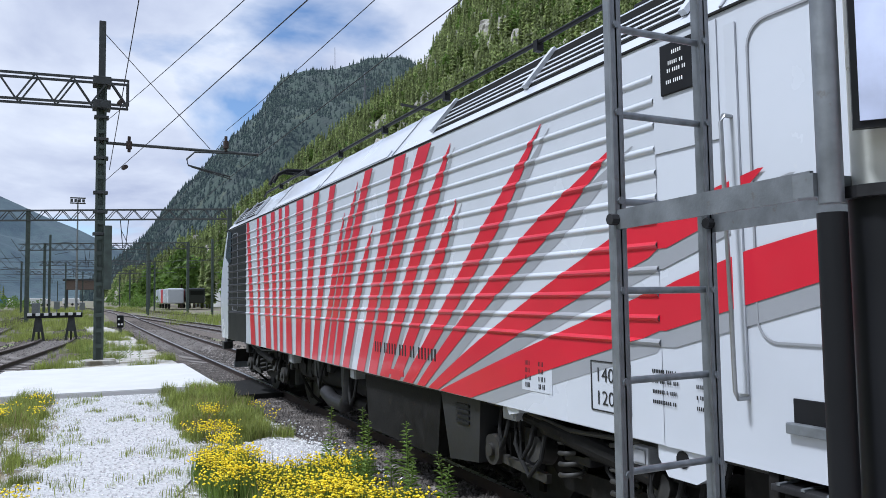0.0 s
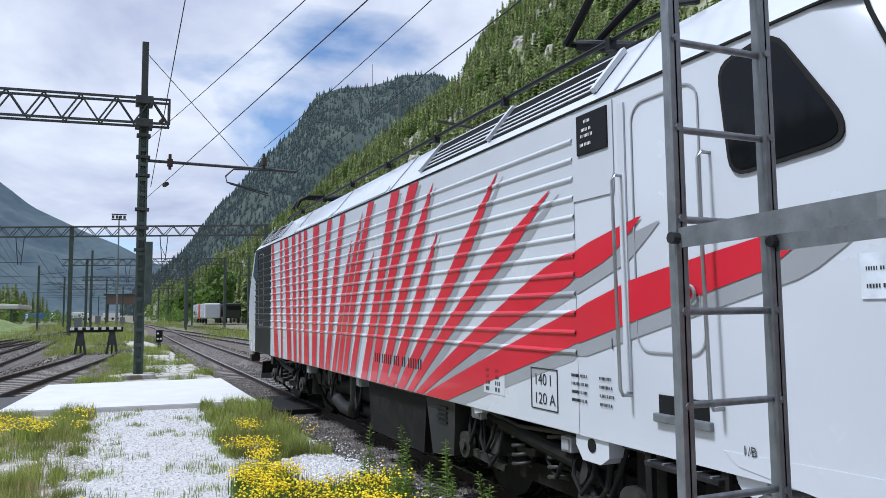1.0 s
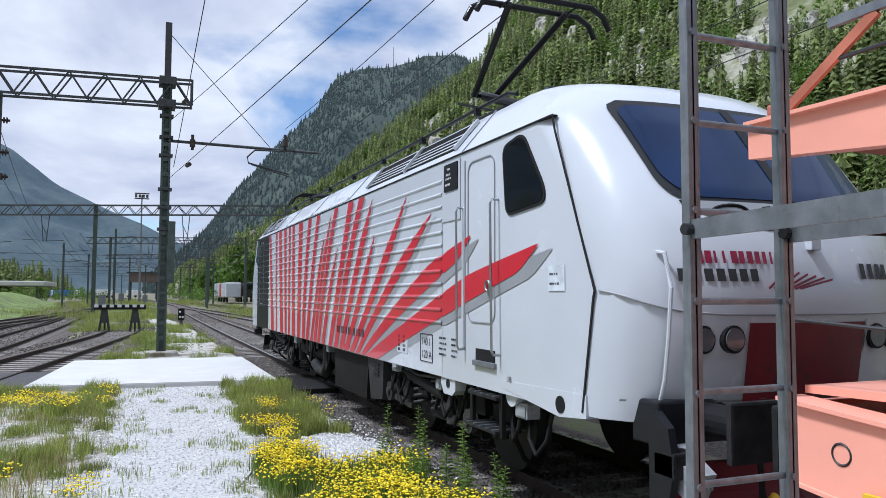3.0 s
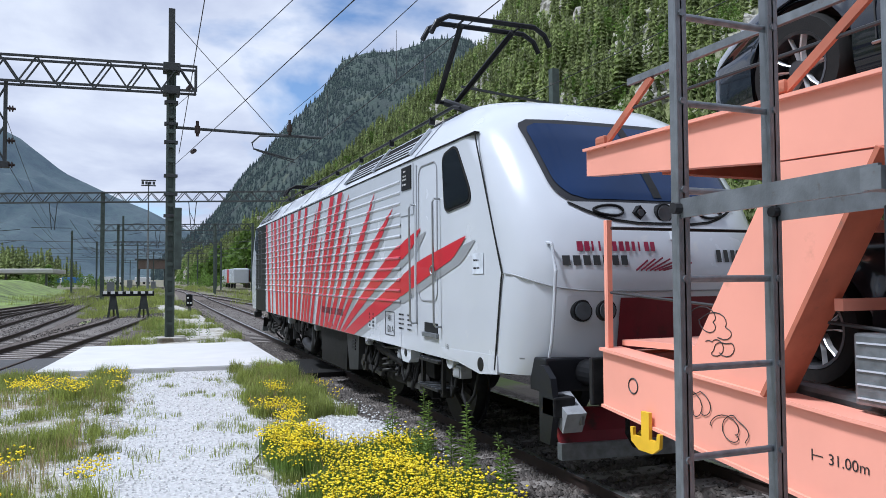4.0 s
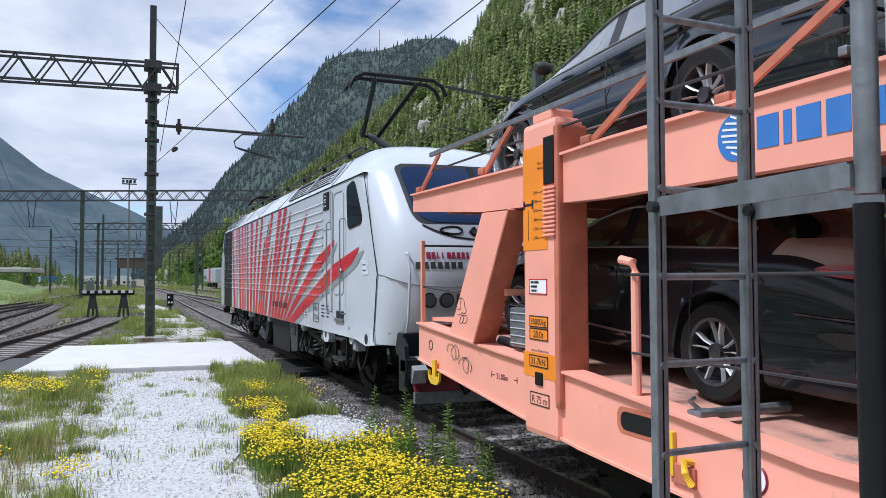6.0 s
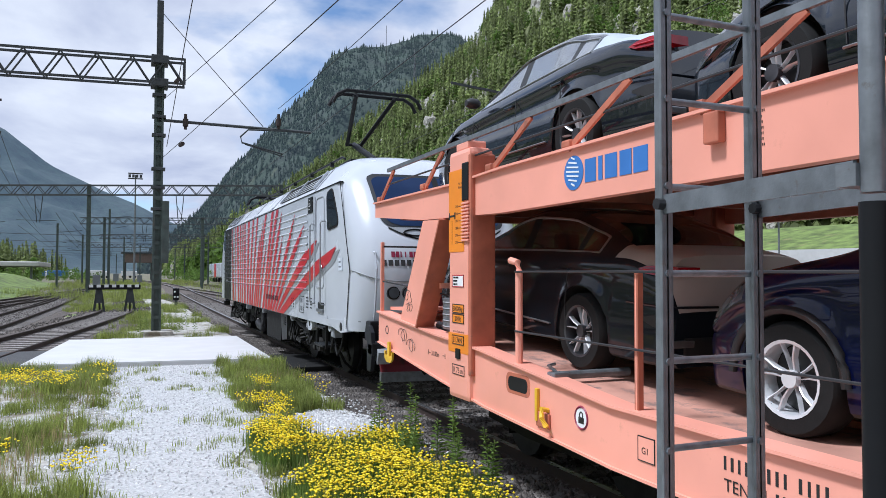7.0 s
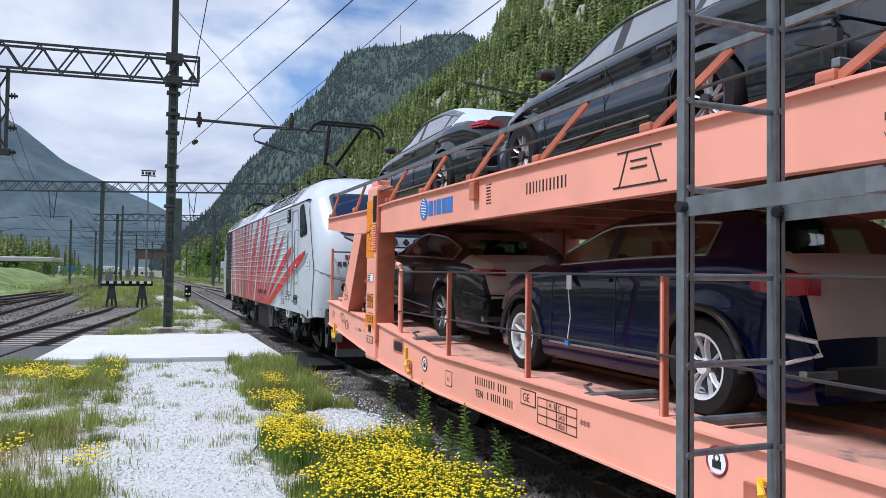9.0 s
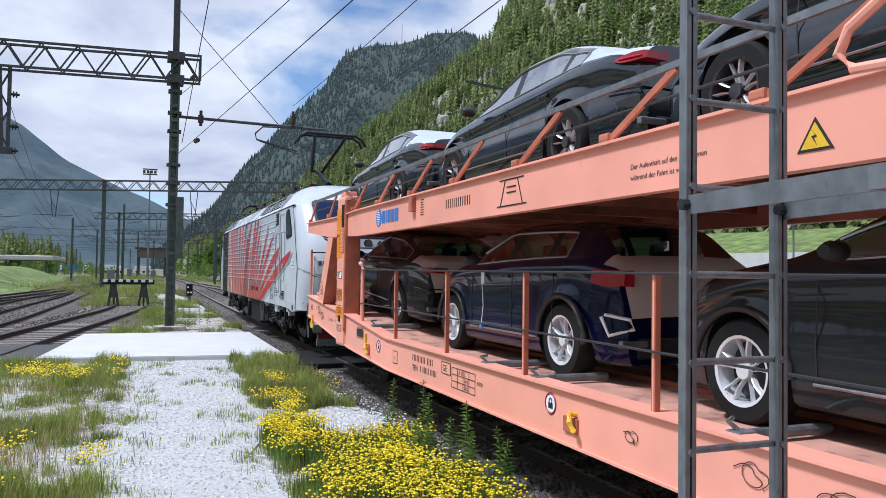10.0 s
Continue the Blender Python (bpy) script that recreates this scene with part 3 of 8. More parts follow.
    for sx in (-1, 1):
        buf = part("buffer", end_of(rod((sx * 0.875, 0.0, 1.02), (sx * 0.875, -0.42, 1.02), 0.12, 18), far), M_BLACKP, LOCO, "black sprung buffer")
        part("buffer_head", end_of(box(sx * 0.875 - 0.30, sx * 0.875 + 0.30, -0.60, -0.55, 0.82, 1.22, 0.02, rod((sx * 0.875, -0.42, 1.02), (sx * 0.875, -0.56, 1.02), 0.085, 16)), far), M_GREASE, buf)
        part("cable_box", end_of(box(sx * 1.22 - 0.11, sx * 1.22 + 0.11, -0.24, -0.02, 0.66, 0.84, 0.02), far), M_GREASE, LOCO, "grey jumper-cable box")
    part("snow_plough", end_of(loft([[(-1.08, 0.15 - a, z), (0, 0.0 - a, z), (1.08, 0.15 - a, z), (1.08, 0.21 - a, z), (0, 0.06 - a, z), (-1.08, 0.21 - a, z)] for z, a in ((0.36, 0.10), (0.46, 0.04), (0.66, -0.04))]), far), M_UNDER if far else M_DARKRED, LOCO, "grimy rail guard" if far else "dark red rail guard")
    if not far:
        jb = part("jumper_box", end_of(bar((-1.14, 0.06, 0.80), (-1.16, -0.30, 0.62), 0.19, 0.20, up=(0, 0, 1)), far), M_LENS_G, LOCO, "pale grey jumper-cable socket box")
        part("lid_clip", end_of(box(-1.12, -1.08, -0.335, -0.29, 0.60, 0.70, 0.01), far), M_CHROME, jb)
        part("side_fairing", end_of(loft([[(-1.33, 0.02, z), (-1.27, 0.02, z), (-1.27, y1, z), (-1.33, y1, z)] for z, y1 in ((0.42, -0.16), (0.75, -0.24), (1.0, -0.18), (1.10, -0.05))]), far), M_NAVY, LOCO, "dark blue step fairing below the nose")
        part("hose", end_of(pipe([(-0.55, 0.0, 0.80), (-0.56, -0.22, 0.74), (-0.58, -0.26, 0.48), (-0.48, -0.22, 0.36), (-0.36, -0.12, 0.40)], 0.028), far), M_RUBBER, LOCO, "black brake hose")
        part("hose_tap", end_of(rod((-0.36, -0.12, 0.40), (-0.30, -0.10, 0.43), 0.035, 10), far), M_YELLOW, LOCO, "yellow hose coupling")
        part("hose", end_of(pipe([(0.55, 0.0, 0.80), (0.56, -0.22, 0.74), (0.58, -0.26, 0.48), (0.48, -0.22, 0.36), (0.36, -0.12, 0.40)], 0.028), far), M_RUBBER, LOCO, "black brake hose")
    part("plough_edge", end_of(loft([[(-1.1, 0.02, z), (0, -0.14, z), (1.1, 0.02, z), (1.1, 0.1, z), (0, -0.04, z), (-1.1, 0.1, z)] for z in (0.22, 0.37)]), far), M_GALV, LOCO)
    part("draw_hook", end_of(pipe([(0, 0.1, 1.0), (0, -0.25, 1.0), (0, -0.38, 0.96), (0, -0.40, 0.88), (0, -0.32, 0.84)], 0.045), far), M_GREASE, LOCO)

# side walls: ribbed panel with the stripes painted over the ribs
SIDE = -L_W - 0.004
RIBS = [1.58 + 0.1445 * i for i in range(12)]


def rib_profile(z0, z1):
    """Points (z, depth) down the ribbed wall between two heights."""
    pts = [(z0, 0.0)]
    for r in RIBS:
        for dz, d in ((-0.022, 0.0), (-0.012, 0.012), (0.0, 0.017), (0.012, 0.012), (0.022, 0.0)):
            if z0 < r + dz < z1:
                pts.append((r + dz, d))
    return pts + [(z1, 0.0)]


RIB_END = 3.42                # where the ribs stop before the cab


def wall_strip(left_of, right_of, z0, z1, lift):
    """A band on the wall between two edges y(z); follows the ribs where there are ribs."""
    b = bmesh.new()
    zs = rib_profile(z0, z1)
    fine = []
    for (za, da), (zb, db) in zip(zs, zs[1:]):
        n = max(1, int((zb - za) / 0.04))
        fine += [(za + (zb - za) * i / n, da + (db - da) * i / n) for i in range(n)]
    fine.append(zs[-1])
    for clip, ribbed in ((lambda y: max(y, RIB_END), True), (lambda y: min(y, RIB_END), False)):
        prev = None
        for z, d in fine:
            y0, y1 = clip(left_of(z)), clip(right_of(z))
            row = [b.verts.new((SIDE - (d if ribbed else 0.0) - lift, y, z)) for y in (y0, y1)] if y0 - y1 > 0.0005 else None
            if prev and row:
                b.faces.new((prev[0], prev[1], row[1], row[0]))
            prev = row
    bmesh.ops.delete(b, geom=[v for v in b.verts if not v.link_faces], context="VERTS")
    return b


part("side_panel", wall_strip(lambda z: 15.15, lambda z: RIB_END, 0.985, 3.37, 0.0), M_WHITE, LOCO, "white ribbed side wall", smooth=50)
part("side_panel", wall_strip(lambda z: 17.05, lambda z: 15.15, 0.985, 3.37, 0.001), M_BLACKP, LOCO, "black side wall behind the far cab", smooth=50)
stripe_count = 0


def stripe(y_top, z_top, y_bot, w_top, w_bot, bow=0.0, z_bot=1.10, tip=0.0):
    """One painted stripe with its grey shadow; bow bends it, tip is the length of its point."""
    global stripe_count
    stripe_count += 1

    def mid(z):
        t = (z - z_bot) / (z_top - z_bot)
        return y_bot + (y_top - y_bot) * t + bow * 4 * t * (1 - t)

    def half(z):
        t = (z - z_bot) / (z_top - z_bot)
        w = w_bot + (w_top - w_bot) * t
        return 0.5 * w * (min(1.0, (z_top - z) / tip + 0.04) if tip else 1.0)

    off = 0.035 + 0.055 * abs(y_top - y_bot) / (z_top - z_bot)
    drop = 0.05
    part("stripe_shadow", wall_strip(lambda z: mid(z + drop) + half(z + drop) - off, lambda z: mid(z + drop) - half(z + drop) - off, 0.987, z_top - drop, 0.0012 + 0.00006 * stripe_count), M_GREYP, LOCO, "grey painted stripe shadow")
    part("stripe", wall_strip(lambda z: mid(z) + half(z), lambda z: mid(z) - half(z), 0.987, z_top, 0.003 + 0.0002 * stripe_count), M_RED, LOCO, "red painted stripe")


stripe(15.0, 3.37, 14.5, 0.22, 0.40)
stripe(14.1, 3.37, 13.95, 0.20, 0.16)
stripe(13.6, 3.37, 13.25, 0.34, 0.36)
stripe(12.95, 3.37, 12.75, 0.28, 0.24)
stripe(12.42, 3.37, 12.35, 0.2, 0.2)
stripe(11.98, 3.37, 11.85, 0.24, 0.34)
stripe(11.2, 3.37, 11.3, 0.38, 0.30)
stripe(10.32, 3.37, 10.82, 0.26, 0.28, 0.08)
stripe(9.58, 3.37, 10.42, 0.24, 0.26, 0.05)
stripe(9.1, 2.95, 10.02, 0.22, 0.2, 0.03, tip=0.6)
stripe(8.6, 3.28, 9.72, 0.2, 0.22, 0.08, tip=0.5)
stripe(8.22, 3.37, 9.42, 0.24, 0.22, 0.1)
stripe(8.1, 2.7, 9.05, 0.2, 0.24, 0.05, tip=0.5)
stripe(7.28, 3.37, 8.5, 0.30, 0.26, 0.0)
stripe(6.66, 3.37, 8.1, 0.30, 0.26, 0.1)
stripe(6.1, 3.28, 7.72, 0.28, 0.26, 0.05, tip=0.5)
stripe(5.98, 2.75, 7.38, 0.26, 0.26, -0.05, tip=0.6)
stripe(4.62, 3.14, 7.0, 0.34, 0.26, -0.05, tip=0.7)
stripe(3.75, 2.84, 6.66, 0.48, 0.20, 0.10, tip=0.5)
stripe(2.66, 2.50, 6.30, 0.92, 0.26, 0.15, tip=0.26)
stripe(1.28, 2.33, 5.72, 1.2, 0.66, 0.10, tip=0.24)

# seams, door, cab window, plate, grab rails on the near side; the far cab repeats door and window
ROLLERS, MOVERS = [], [(LOCO, LOCO.matrix_basis.copy())]


def side_outline(pts, w, lift, bm=None):
    """A thin raised line on the side wall through (y, z) points."""
    for (y0, z0), (y1, z1) in zip(pts, pts[1:]):
        bm = bar((SIDE - lift, y0, z0), (SIDE - lift, y1, z1), w, 0.006, bm, up=(1, 0, 0))
    return bm


def rounded(y0, y1, z0, z1, r, n=5):
    pts = []
    for cy, cz, a0 in ((y1 - r, z1 - r, 0), (y0 + r, z1 - r, 90), (y0 + r, z0 + r, 180), (y1 - r, z0 + r, 270)):
        pts += [(cy + r * math.cos(radians(a0 + 90 * k / n)), cz + r * math.sin(radians(a0 + 90 * k / n))) for k in range(n + 1)]
    return pts


def round_poly(pts, r, n=4):
    """The outline with its corners rounded."""
    out = []
    m = len(pts)
    for i in range(m):
        p, q, s = Vector(pts[i - 1]), Vector(pts[i]), Vector(pts[(i + 1) % m])
        a = q + (p - q).normalized() * min(r, (p - q).length * 0.45)
        b = q + (s - q).normalized() * min(r, (s - q).length * 0.45)
        for k in range(n + 1):
            t = k / n
            v = a * (1 - t) ** 2 + q * 2 * t * (1 - t) + b * t * t
            out.append((v.x, v.y))
    return out


part("roof_gutter", box(-L_W - 0.014, -L_W + 0.05, 1.02, 17.4, GUTTER - 0.014, GUTTER + 0.002, 0.003), M_RUBBER, LOCO, "dark line of the roof gutter")
part("nose_seam", side_outline([(1.02, 3.40), (0.98, 3.26), (0.42, 1.93), (0.44, 1.88), (0.60, 1.0)], 0.022, 0.002), M_RUBBER, LOCO, "black body seam")
door = part("cab_door", side_outline([*rounded(2.10, 2.72, 1.62, 3.26, 0.12), (2.72, 3.14)], 0.012, 0.003), M_GREYP, LOCO, "white cab door with a thin dark joint")
part("door_handle", torus((SIDE - 0.03, 2.2, 1.98), 0.05, 0.012, "X", 16, 6), M_CHROME, door)
part("handle_recess", prism(rounded(2.13, 2.27, 1.86, 2.06, 0.05), SIDE - 0.006, SIDE + 0.01), M_GREYP, door)
part("door_pillar", box(SIDE - 0.012, SIDE, 2.79, 2.86, 1.35, 3.3), M_WHITE, LOCO)
win = part("cab_window_seal", prism(round_poly([(1.93, 3.29), (1.52, 3.355), (1.13, 2.79), (1.15, 2.67), (1.86, 2.62)], 0.12), SIDE - 0.010, SIDE + 0.02), M_RUBBER, LOCO, "dark side window of the cab")
part("cab_window", prism(round_poly([(1.905, 3.265), (1.525, 3.325), (1.16, 2.785), (1.178, 2.695), (1.84, 2.645)], 0.11), SIDE - 0.014, SIDE), M_GLASS_D, win)
plate = part("maker_plate", box(SIDE - 0.02, SIDE, 2.97, 3.34, 3.03, 3.33, 0.006), M_BLACKP, LOCO, "black maker's plate with pale writing")
bm = None
for i, (w, z) in enumerate(((0.16, 3.26), (0.22, 3.20), (0.24, 3.155), (0.26, 3.09))):
    bm = bars(3.16 + w / 2, z, int(w / 0.03), 0.022, 0.018, SIDE - 0.02, bm=bm, seed=i)
part("plate_writing", bm, M_LABELW, plate)
part("plate_backing", box(SIDE - 0.006, SIDE, 2.92, 3.42, 2.7, 3.36), M_WHITE, LOCO)
for y, z0, z1 in ((2.83, 1.33, 2.80), (2.02, 1.33, 2.80)):
    part("grab_rail", pipe([(SIDE, y, z1), (SIDE - 0.07, y, z1), (SIDE - 0.09, y, z1 - 0.04), (SIDE - 0.09, y - 0.03, z0 + 0.04), (SIDE - 0.07, y - 0.03, z0), (SIDE, y - 0.03, z0)], 0.0125), M_CHROME, LOCO, "steel grab rail beside the cab door", smooth=50)
# recessed steps below the door
for z, y0, y1 in ((1.19, 2.07, 2.56), (0.90, 2.02, 2.66), (0.58, 2.04, 2.70)):
    st = part("step", box(SIDE - 0.03, SIDE + 0.26, y0, y1, z, z + (0.055 if z > 1 else 0.035), 0.008), M_GALV if z > 1 else M_GREASE, LOCO, "grated cab step")
    if z < 1:
        for q in range(5):
            part("tread_bar", box(SIDE - 0.034, SIDE + 0.25, y0 + 0.04 + (y1 - y0 - 0.1) * q / 4, y0 + 0.06 + (y1 - y0 - 0.1) * q / 4, z + 0.033, z + 0.045), M_GALV, st)
        continue
    part("step_recess", box(SIDE - 0.004, SIDE + 0.2, y0 + 0.03, y1 - 0.03, z + 0.05, z + 0.17, 0.004), M_BLACKP, st)
for y in (2.02, 2.68):
    part("step_hanger", box(SIDE + 0.02, SIDE + 0.06, y - 0.03, y + 0.03, 0.55, 1.12), M_UNDER, LOCO)
part("skirt", prism([(0.55, 0.96), (0.95, 0.92), (1.9, 1.03), (2.0, 1.10), (0.55, 1.14)], SIDE, SIDE + 0.10), M_WHITE, LOCO)
part("skirt_opening", rod((SIDE - 0.006, 0.92, 1.02), (SIDE + 0.1, 0.92, 1.02), 0.07, 16), M_BLACKP, LOCO)
# the far cab's door and window
part("cab_door", side_outline([*rounded(16.0, 16.6, 1.62, 3.26, 0.12), (16.6, 3.14)], 0.012, 0.006), M_GREYP, LOCO, "black cab door")
part("cab_window", prism([(17.0, 2.66), (16.7, 2.66), (16.65, 3.30), (17.0, 3.38), (17.35, 2.8)], SIDE - 0.014, SIDE), M_GLASS_D, LOCO)
# roof grilles on the slanted shoulder
def shoulder(y0, y1, t, d, w, bm=None):
    z = GUTTER + 0.52 * t
    x = -roof_half(z)
    return bar((x - 0.6 * d, y0, z + 0.6 * d), (x - 0.6 * d, y1, z + 0.6 * d), w, 0.012, bm, up=(-0.79, 0, 0.61))


for y0, y1 in ((3.2, 6.65), (14.6, 16.7)):
    g = part("roof_grille", shoulder(y0, y1, 0.50, 0.006, 0.42), M_VOID, LOCO, "black roof grille with white slats")
    for k in range(5):
        part("slat", shoulder(y0 + 0.05, y1 - 0.05, 0.27 + 0.115 * k, 0.010, 0.022), M_WHITE, g)
    for y in (y0 + 0.02, (y0 + y1) / 2, y1 - 0.02):
        z0, z1 = GUTTER + 0.52 * 0.17, GUTTER + 0.52 * 0.84
        part("grille_frame", bar((-roof_half(z0) - 0.02, y, z0 + 0.02), (-roof_half(z1) - 0.02, y, z1 + 0.02), 0.05, 0.04, up=(-0.79, 0, 0.61)), M_WHITE, g)
for y in (7.55, 10.3, 13.0, 2.9):
    z0, z1 = GUTTER + 0.02, 3.9
    part("roof_joint", bar((-roof_half(z0) - 0.006, y, z0), (-roof_half(z1) - 0.006, y, z1), 0.02, 0.012, up=(-0.79, 0, 0.61)), M_GREYP, LOCO)
for y0, y1 in ((7.7, 10.2), (10.45, 12.9)):
    part("roof_hatch", shoulder(y0, y1, 0.12, 0.01, 0.10), M_WHITE, LOCO)
part("roof_pipe", pipe([(-0.98, 2.6, 4.02), (-0.98, 2.8, 4.08), (-0.98, 9, 4.08), (-0.98, 15.6, 4.08), (-0.98, 15.8, 4.02)], 0.022), M_BLACKP, LOCO)
for y in (3.6, 5.4, 7.2, 9, 10.8, 12.6, 14.4):
    part("pipe_clip", box(-1.01, -0.94, y - 0.03, y + 0.03, 4.0, 4.1), M_BLACKP, LOCO)
part("roof_gear", box(-0.5, 0.5, 4.5, 14.2, 4.02, 4.10, 0.02), M_GREASE, LOCO, "dark roof equipment")
for y in (5.2, 8.0, 11.2, 13.6):
    part("insulator", rod((0.25, y, 4.08), (0.25, y, 4.36), 0.05, 10, rod((0.25, y, 4.15), (0.25, y, 4.19), 0.08, 10)), M_RED, LOCO)
# pantographs: the near one raised
def pantograph(y, knee, head):
    p = part("pantograph", box(-0.55, 0.55, y - 0.45, y + 0.45, 4.16, 4.22, 0.02), M_BLACKP, LOCO, "black single-arm pantograph")
    for sx in (-0.5, 0.5):
        for dy in (-0.4, 0.4):
            part("foot", rod((sx, y + dy, 4.0), (sx, y + dy, 4.2), 0.05, 10), M_RED, p)
    knee, head = Vector(knee), Vector(head)
    part("lower_arm", rod((0, y - 0.3, 4.25), knee, 0.065, 10, rod((0.12, y - 0.2, 4.25), knee, 0.025, 8)), M_BLACKP, p)
    part("upper_arm", rod((0.16, knee.y, knee.z), (0.42, head.y, head.z), 0.045, 8, rod((-0.16, knee.y, knee.z), (-0.42, head.y, head.z), 0.045, 8, rod((-0.2, knee.y, knee.z), (0.2, knee.y, knee.z), 0.035, 8))), M_BLACKP, p)
    for dy in (-0.17, 0.17):
        part("contact_strip", pipe([(-0.95, head.y + dy, head.z - 0.22), (-0.86, head.y + dy, head.z - 0.05), (-0.68, head.y + dy, head.z + 0.05), (0.68, head.y + dy, head.z + 0.05), (0.86, head.y + dy, head.z - 0.05), (0.95, head.y + dy, head.z - 0.22)], 0.038), M_BLACKP, p)
    for sx in (-0.45, 0.45):
        part("head_frame", rod((sx, head.y - 0.2, head.z + 0.02), (sx, head.y + 0.2, head.z + 0.02), 0.016, 6), M_BLACKP, p)


pantograph(4.2, (0, 5.45, 4.80), (0, 3.85, 5.54))
pantograph(15.0, (0, 13.9, 4.36), (0, 15.3, 4.45))
# markings
TEXT_SIDE = Matrix(((0, 0, -1, 0), (-1, 0, 0, 0), (0, 1, 0, 0), (0, 0, 0, 1)))


def side_text(text, size, y, z, x, material, parent):
    return lettering(text, size, Matrix.Translation((x, y, z)) @ TEXT_SIDE, material, parent)


bm = bars(8.05, 1.25, 19, 0.115, 0.065, SIDE - 0.008, gap=0.58, seed=3)
part("running_number", bm, M_INK, LOCO, "row of dark number marks")
side_text("140 I", 0.13, 4.05, 1.30, SIDE - 0.004, M_INK, LOCO)
side_text("120 A", 0.13, 4.05, 1.15, SIDE - 0.004, M_INK, LOCO)
part("weight_frame", side_outline([(4.09, 1.11), (4.09, 1.43), (3.70, 1.43), (3.70, 1.11), (4.09, 1.11)], 0.008, 0.004), M_INK, LOCO)
bm = None
for i in range(4):
    bm = bars(4.9, 1.34 - 0.055 * i, 4, 0.035, 0.02, SIDE - 0.006, bm=bm, seed=10 + i)
    bm = bars(4.72, 1.34 - 0.055 * i, 4, 0.035, 0.02, SIDE - 0.006, bm=bm, seed=20 + i)
    bm = bars(3.5, 1.40 - 0.06 * i, 12, 0.022, 0.017, SIDE - 0.004, bm=bm, seed=30 + i)
    bm = bars(3.15, 1.40 - 0.06 * i, 9, 0.022, 0.017, SIDE - 0.004, bm=bm, seed=40 + i)
part("small_print", bm, M_INK, LOCO, "lines of small dark writing")
part("print_patch", box(SIDE - 0.004, SIDE, 4.55, 4.95, 1.15, 1.38), M_WHITE, LOCO)
side_text("1", 0.11, 3.02, 1.62, SIDE - 0.004, M_INK, LOCO)
side_text("1/B", 0.075, 1.86, 1.10, SIDE - 0.004, M_INK, LOCO)
lab = part("grey_label", box(SIDE - 0.004, SIDE, 0.84, 1.10, 1.93, 2.14), mat("pale_grey_label", (0.58, 0.62, 0.68), 0.5, bump=0), LOCO, "pale grey label")
part("label_dots", bars(1.07, 2.06, 9, 0.018, 0.014, SIDE - 0.005, bm=bars(1.07, 1.98, 9, 0.018, 0.02, SIDE - 0.005, gap=0.2)), M_INK, lab)
part("fire_label", box(SIDE - 0.008, SIDE, 7.25, 7.62, 1.03, 1.09), M_RED, LOCO, "small red box at the lower edge")
# front mark: two lines of blocks, the upper red, the lower black
M_MARK = mat("dark_red_mark", (0.22, 0.01, 0.04), 0.4, bump=0)
for i, w in enumerate((0.055, 0.05, 0.02, 0.02, 0.055, 0.045, 0.05, 0.045, 0.035, 0.02, 0.05, 0.05)):
    x = -0.98 + 0.068 * i
    part("mark_block", nose_patch(x, x + w, 2.13, 2.22, 0.010, 1, 1), M_MARK, LOCO, "dark red block of the nose mark")
for i in range(7):
    x = -1.12 + 0.092 * i
    part("mark_block", nose_patch(x, x + 0.066, 2.0, 2.09, 0.010, 1, 1), M_INK, LOCO, "black block of the nose mark")
for i in range(7):
    part("mark_stroke", bar((-0.42 + 0.05 * i, nose_y(-0.36 + 0.06 * i, 2.0) - 0.012, 1.95), (-0.28 + 0.085 * i, nose_y(-0.26 + 0.08 * i, 2.08) - 0.012, 2.01 + 0.06 * (1 - abs(i - 2) / 5)), 0.016, 0.004, up=(0, 1, 0)), M_MARK, LOCO)
for x in (0.55, 0.65, 0.75, 0.84):
    part("class_mark", nose_patch(x, x + 0.06, 2.03, 2.15, 0.01, 1, 1), M_INK, LOCO)

# bogies and underfloor gear
def loco_wheel(y):
    for sx in (-1, 1):
        w = part("wheel", rod((sx * -0.07, 0, 0), (sx * 0.065, 0, 0), 0.55, 36, rod((sx * -0.1, 0, 0), (sx * -0.065, 0, 0), 0.58, 36)), M_GREASE, LOCO, "dark steel wheel", smooth=30)
        part("hub", rod((sx * 0.06, 0, 0), (sx * 0.14, 0, 0), 0.16, 16, bar((sx * 0.075, 0, -0.42), (sx * 0.075, 0, 0.42), 0.08, 0.03, up=(1, 0, 0))), M_UNDER, w)
        base = pose(sx * 0.765, y, 0.55)
        w.matrix_basis = base
        ROLLERS.append((w, base, 0.55))


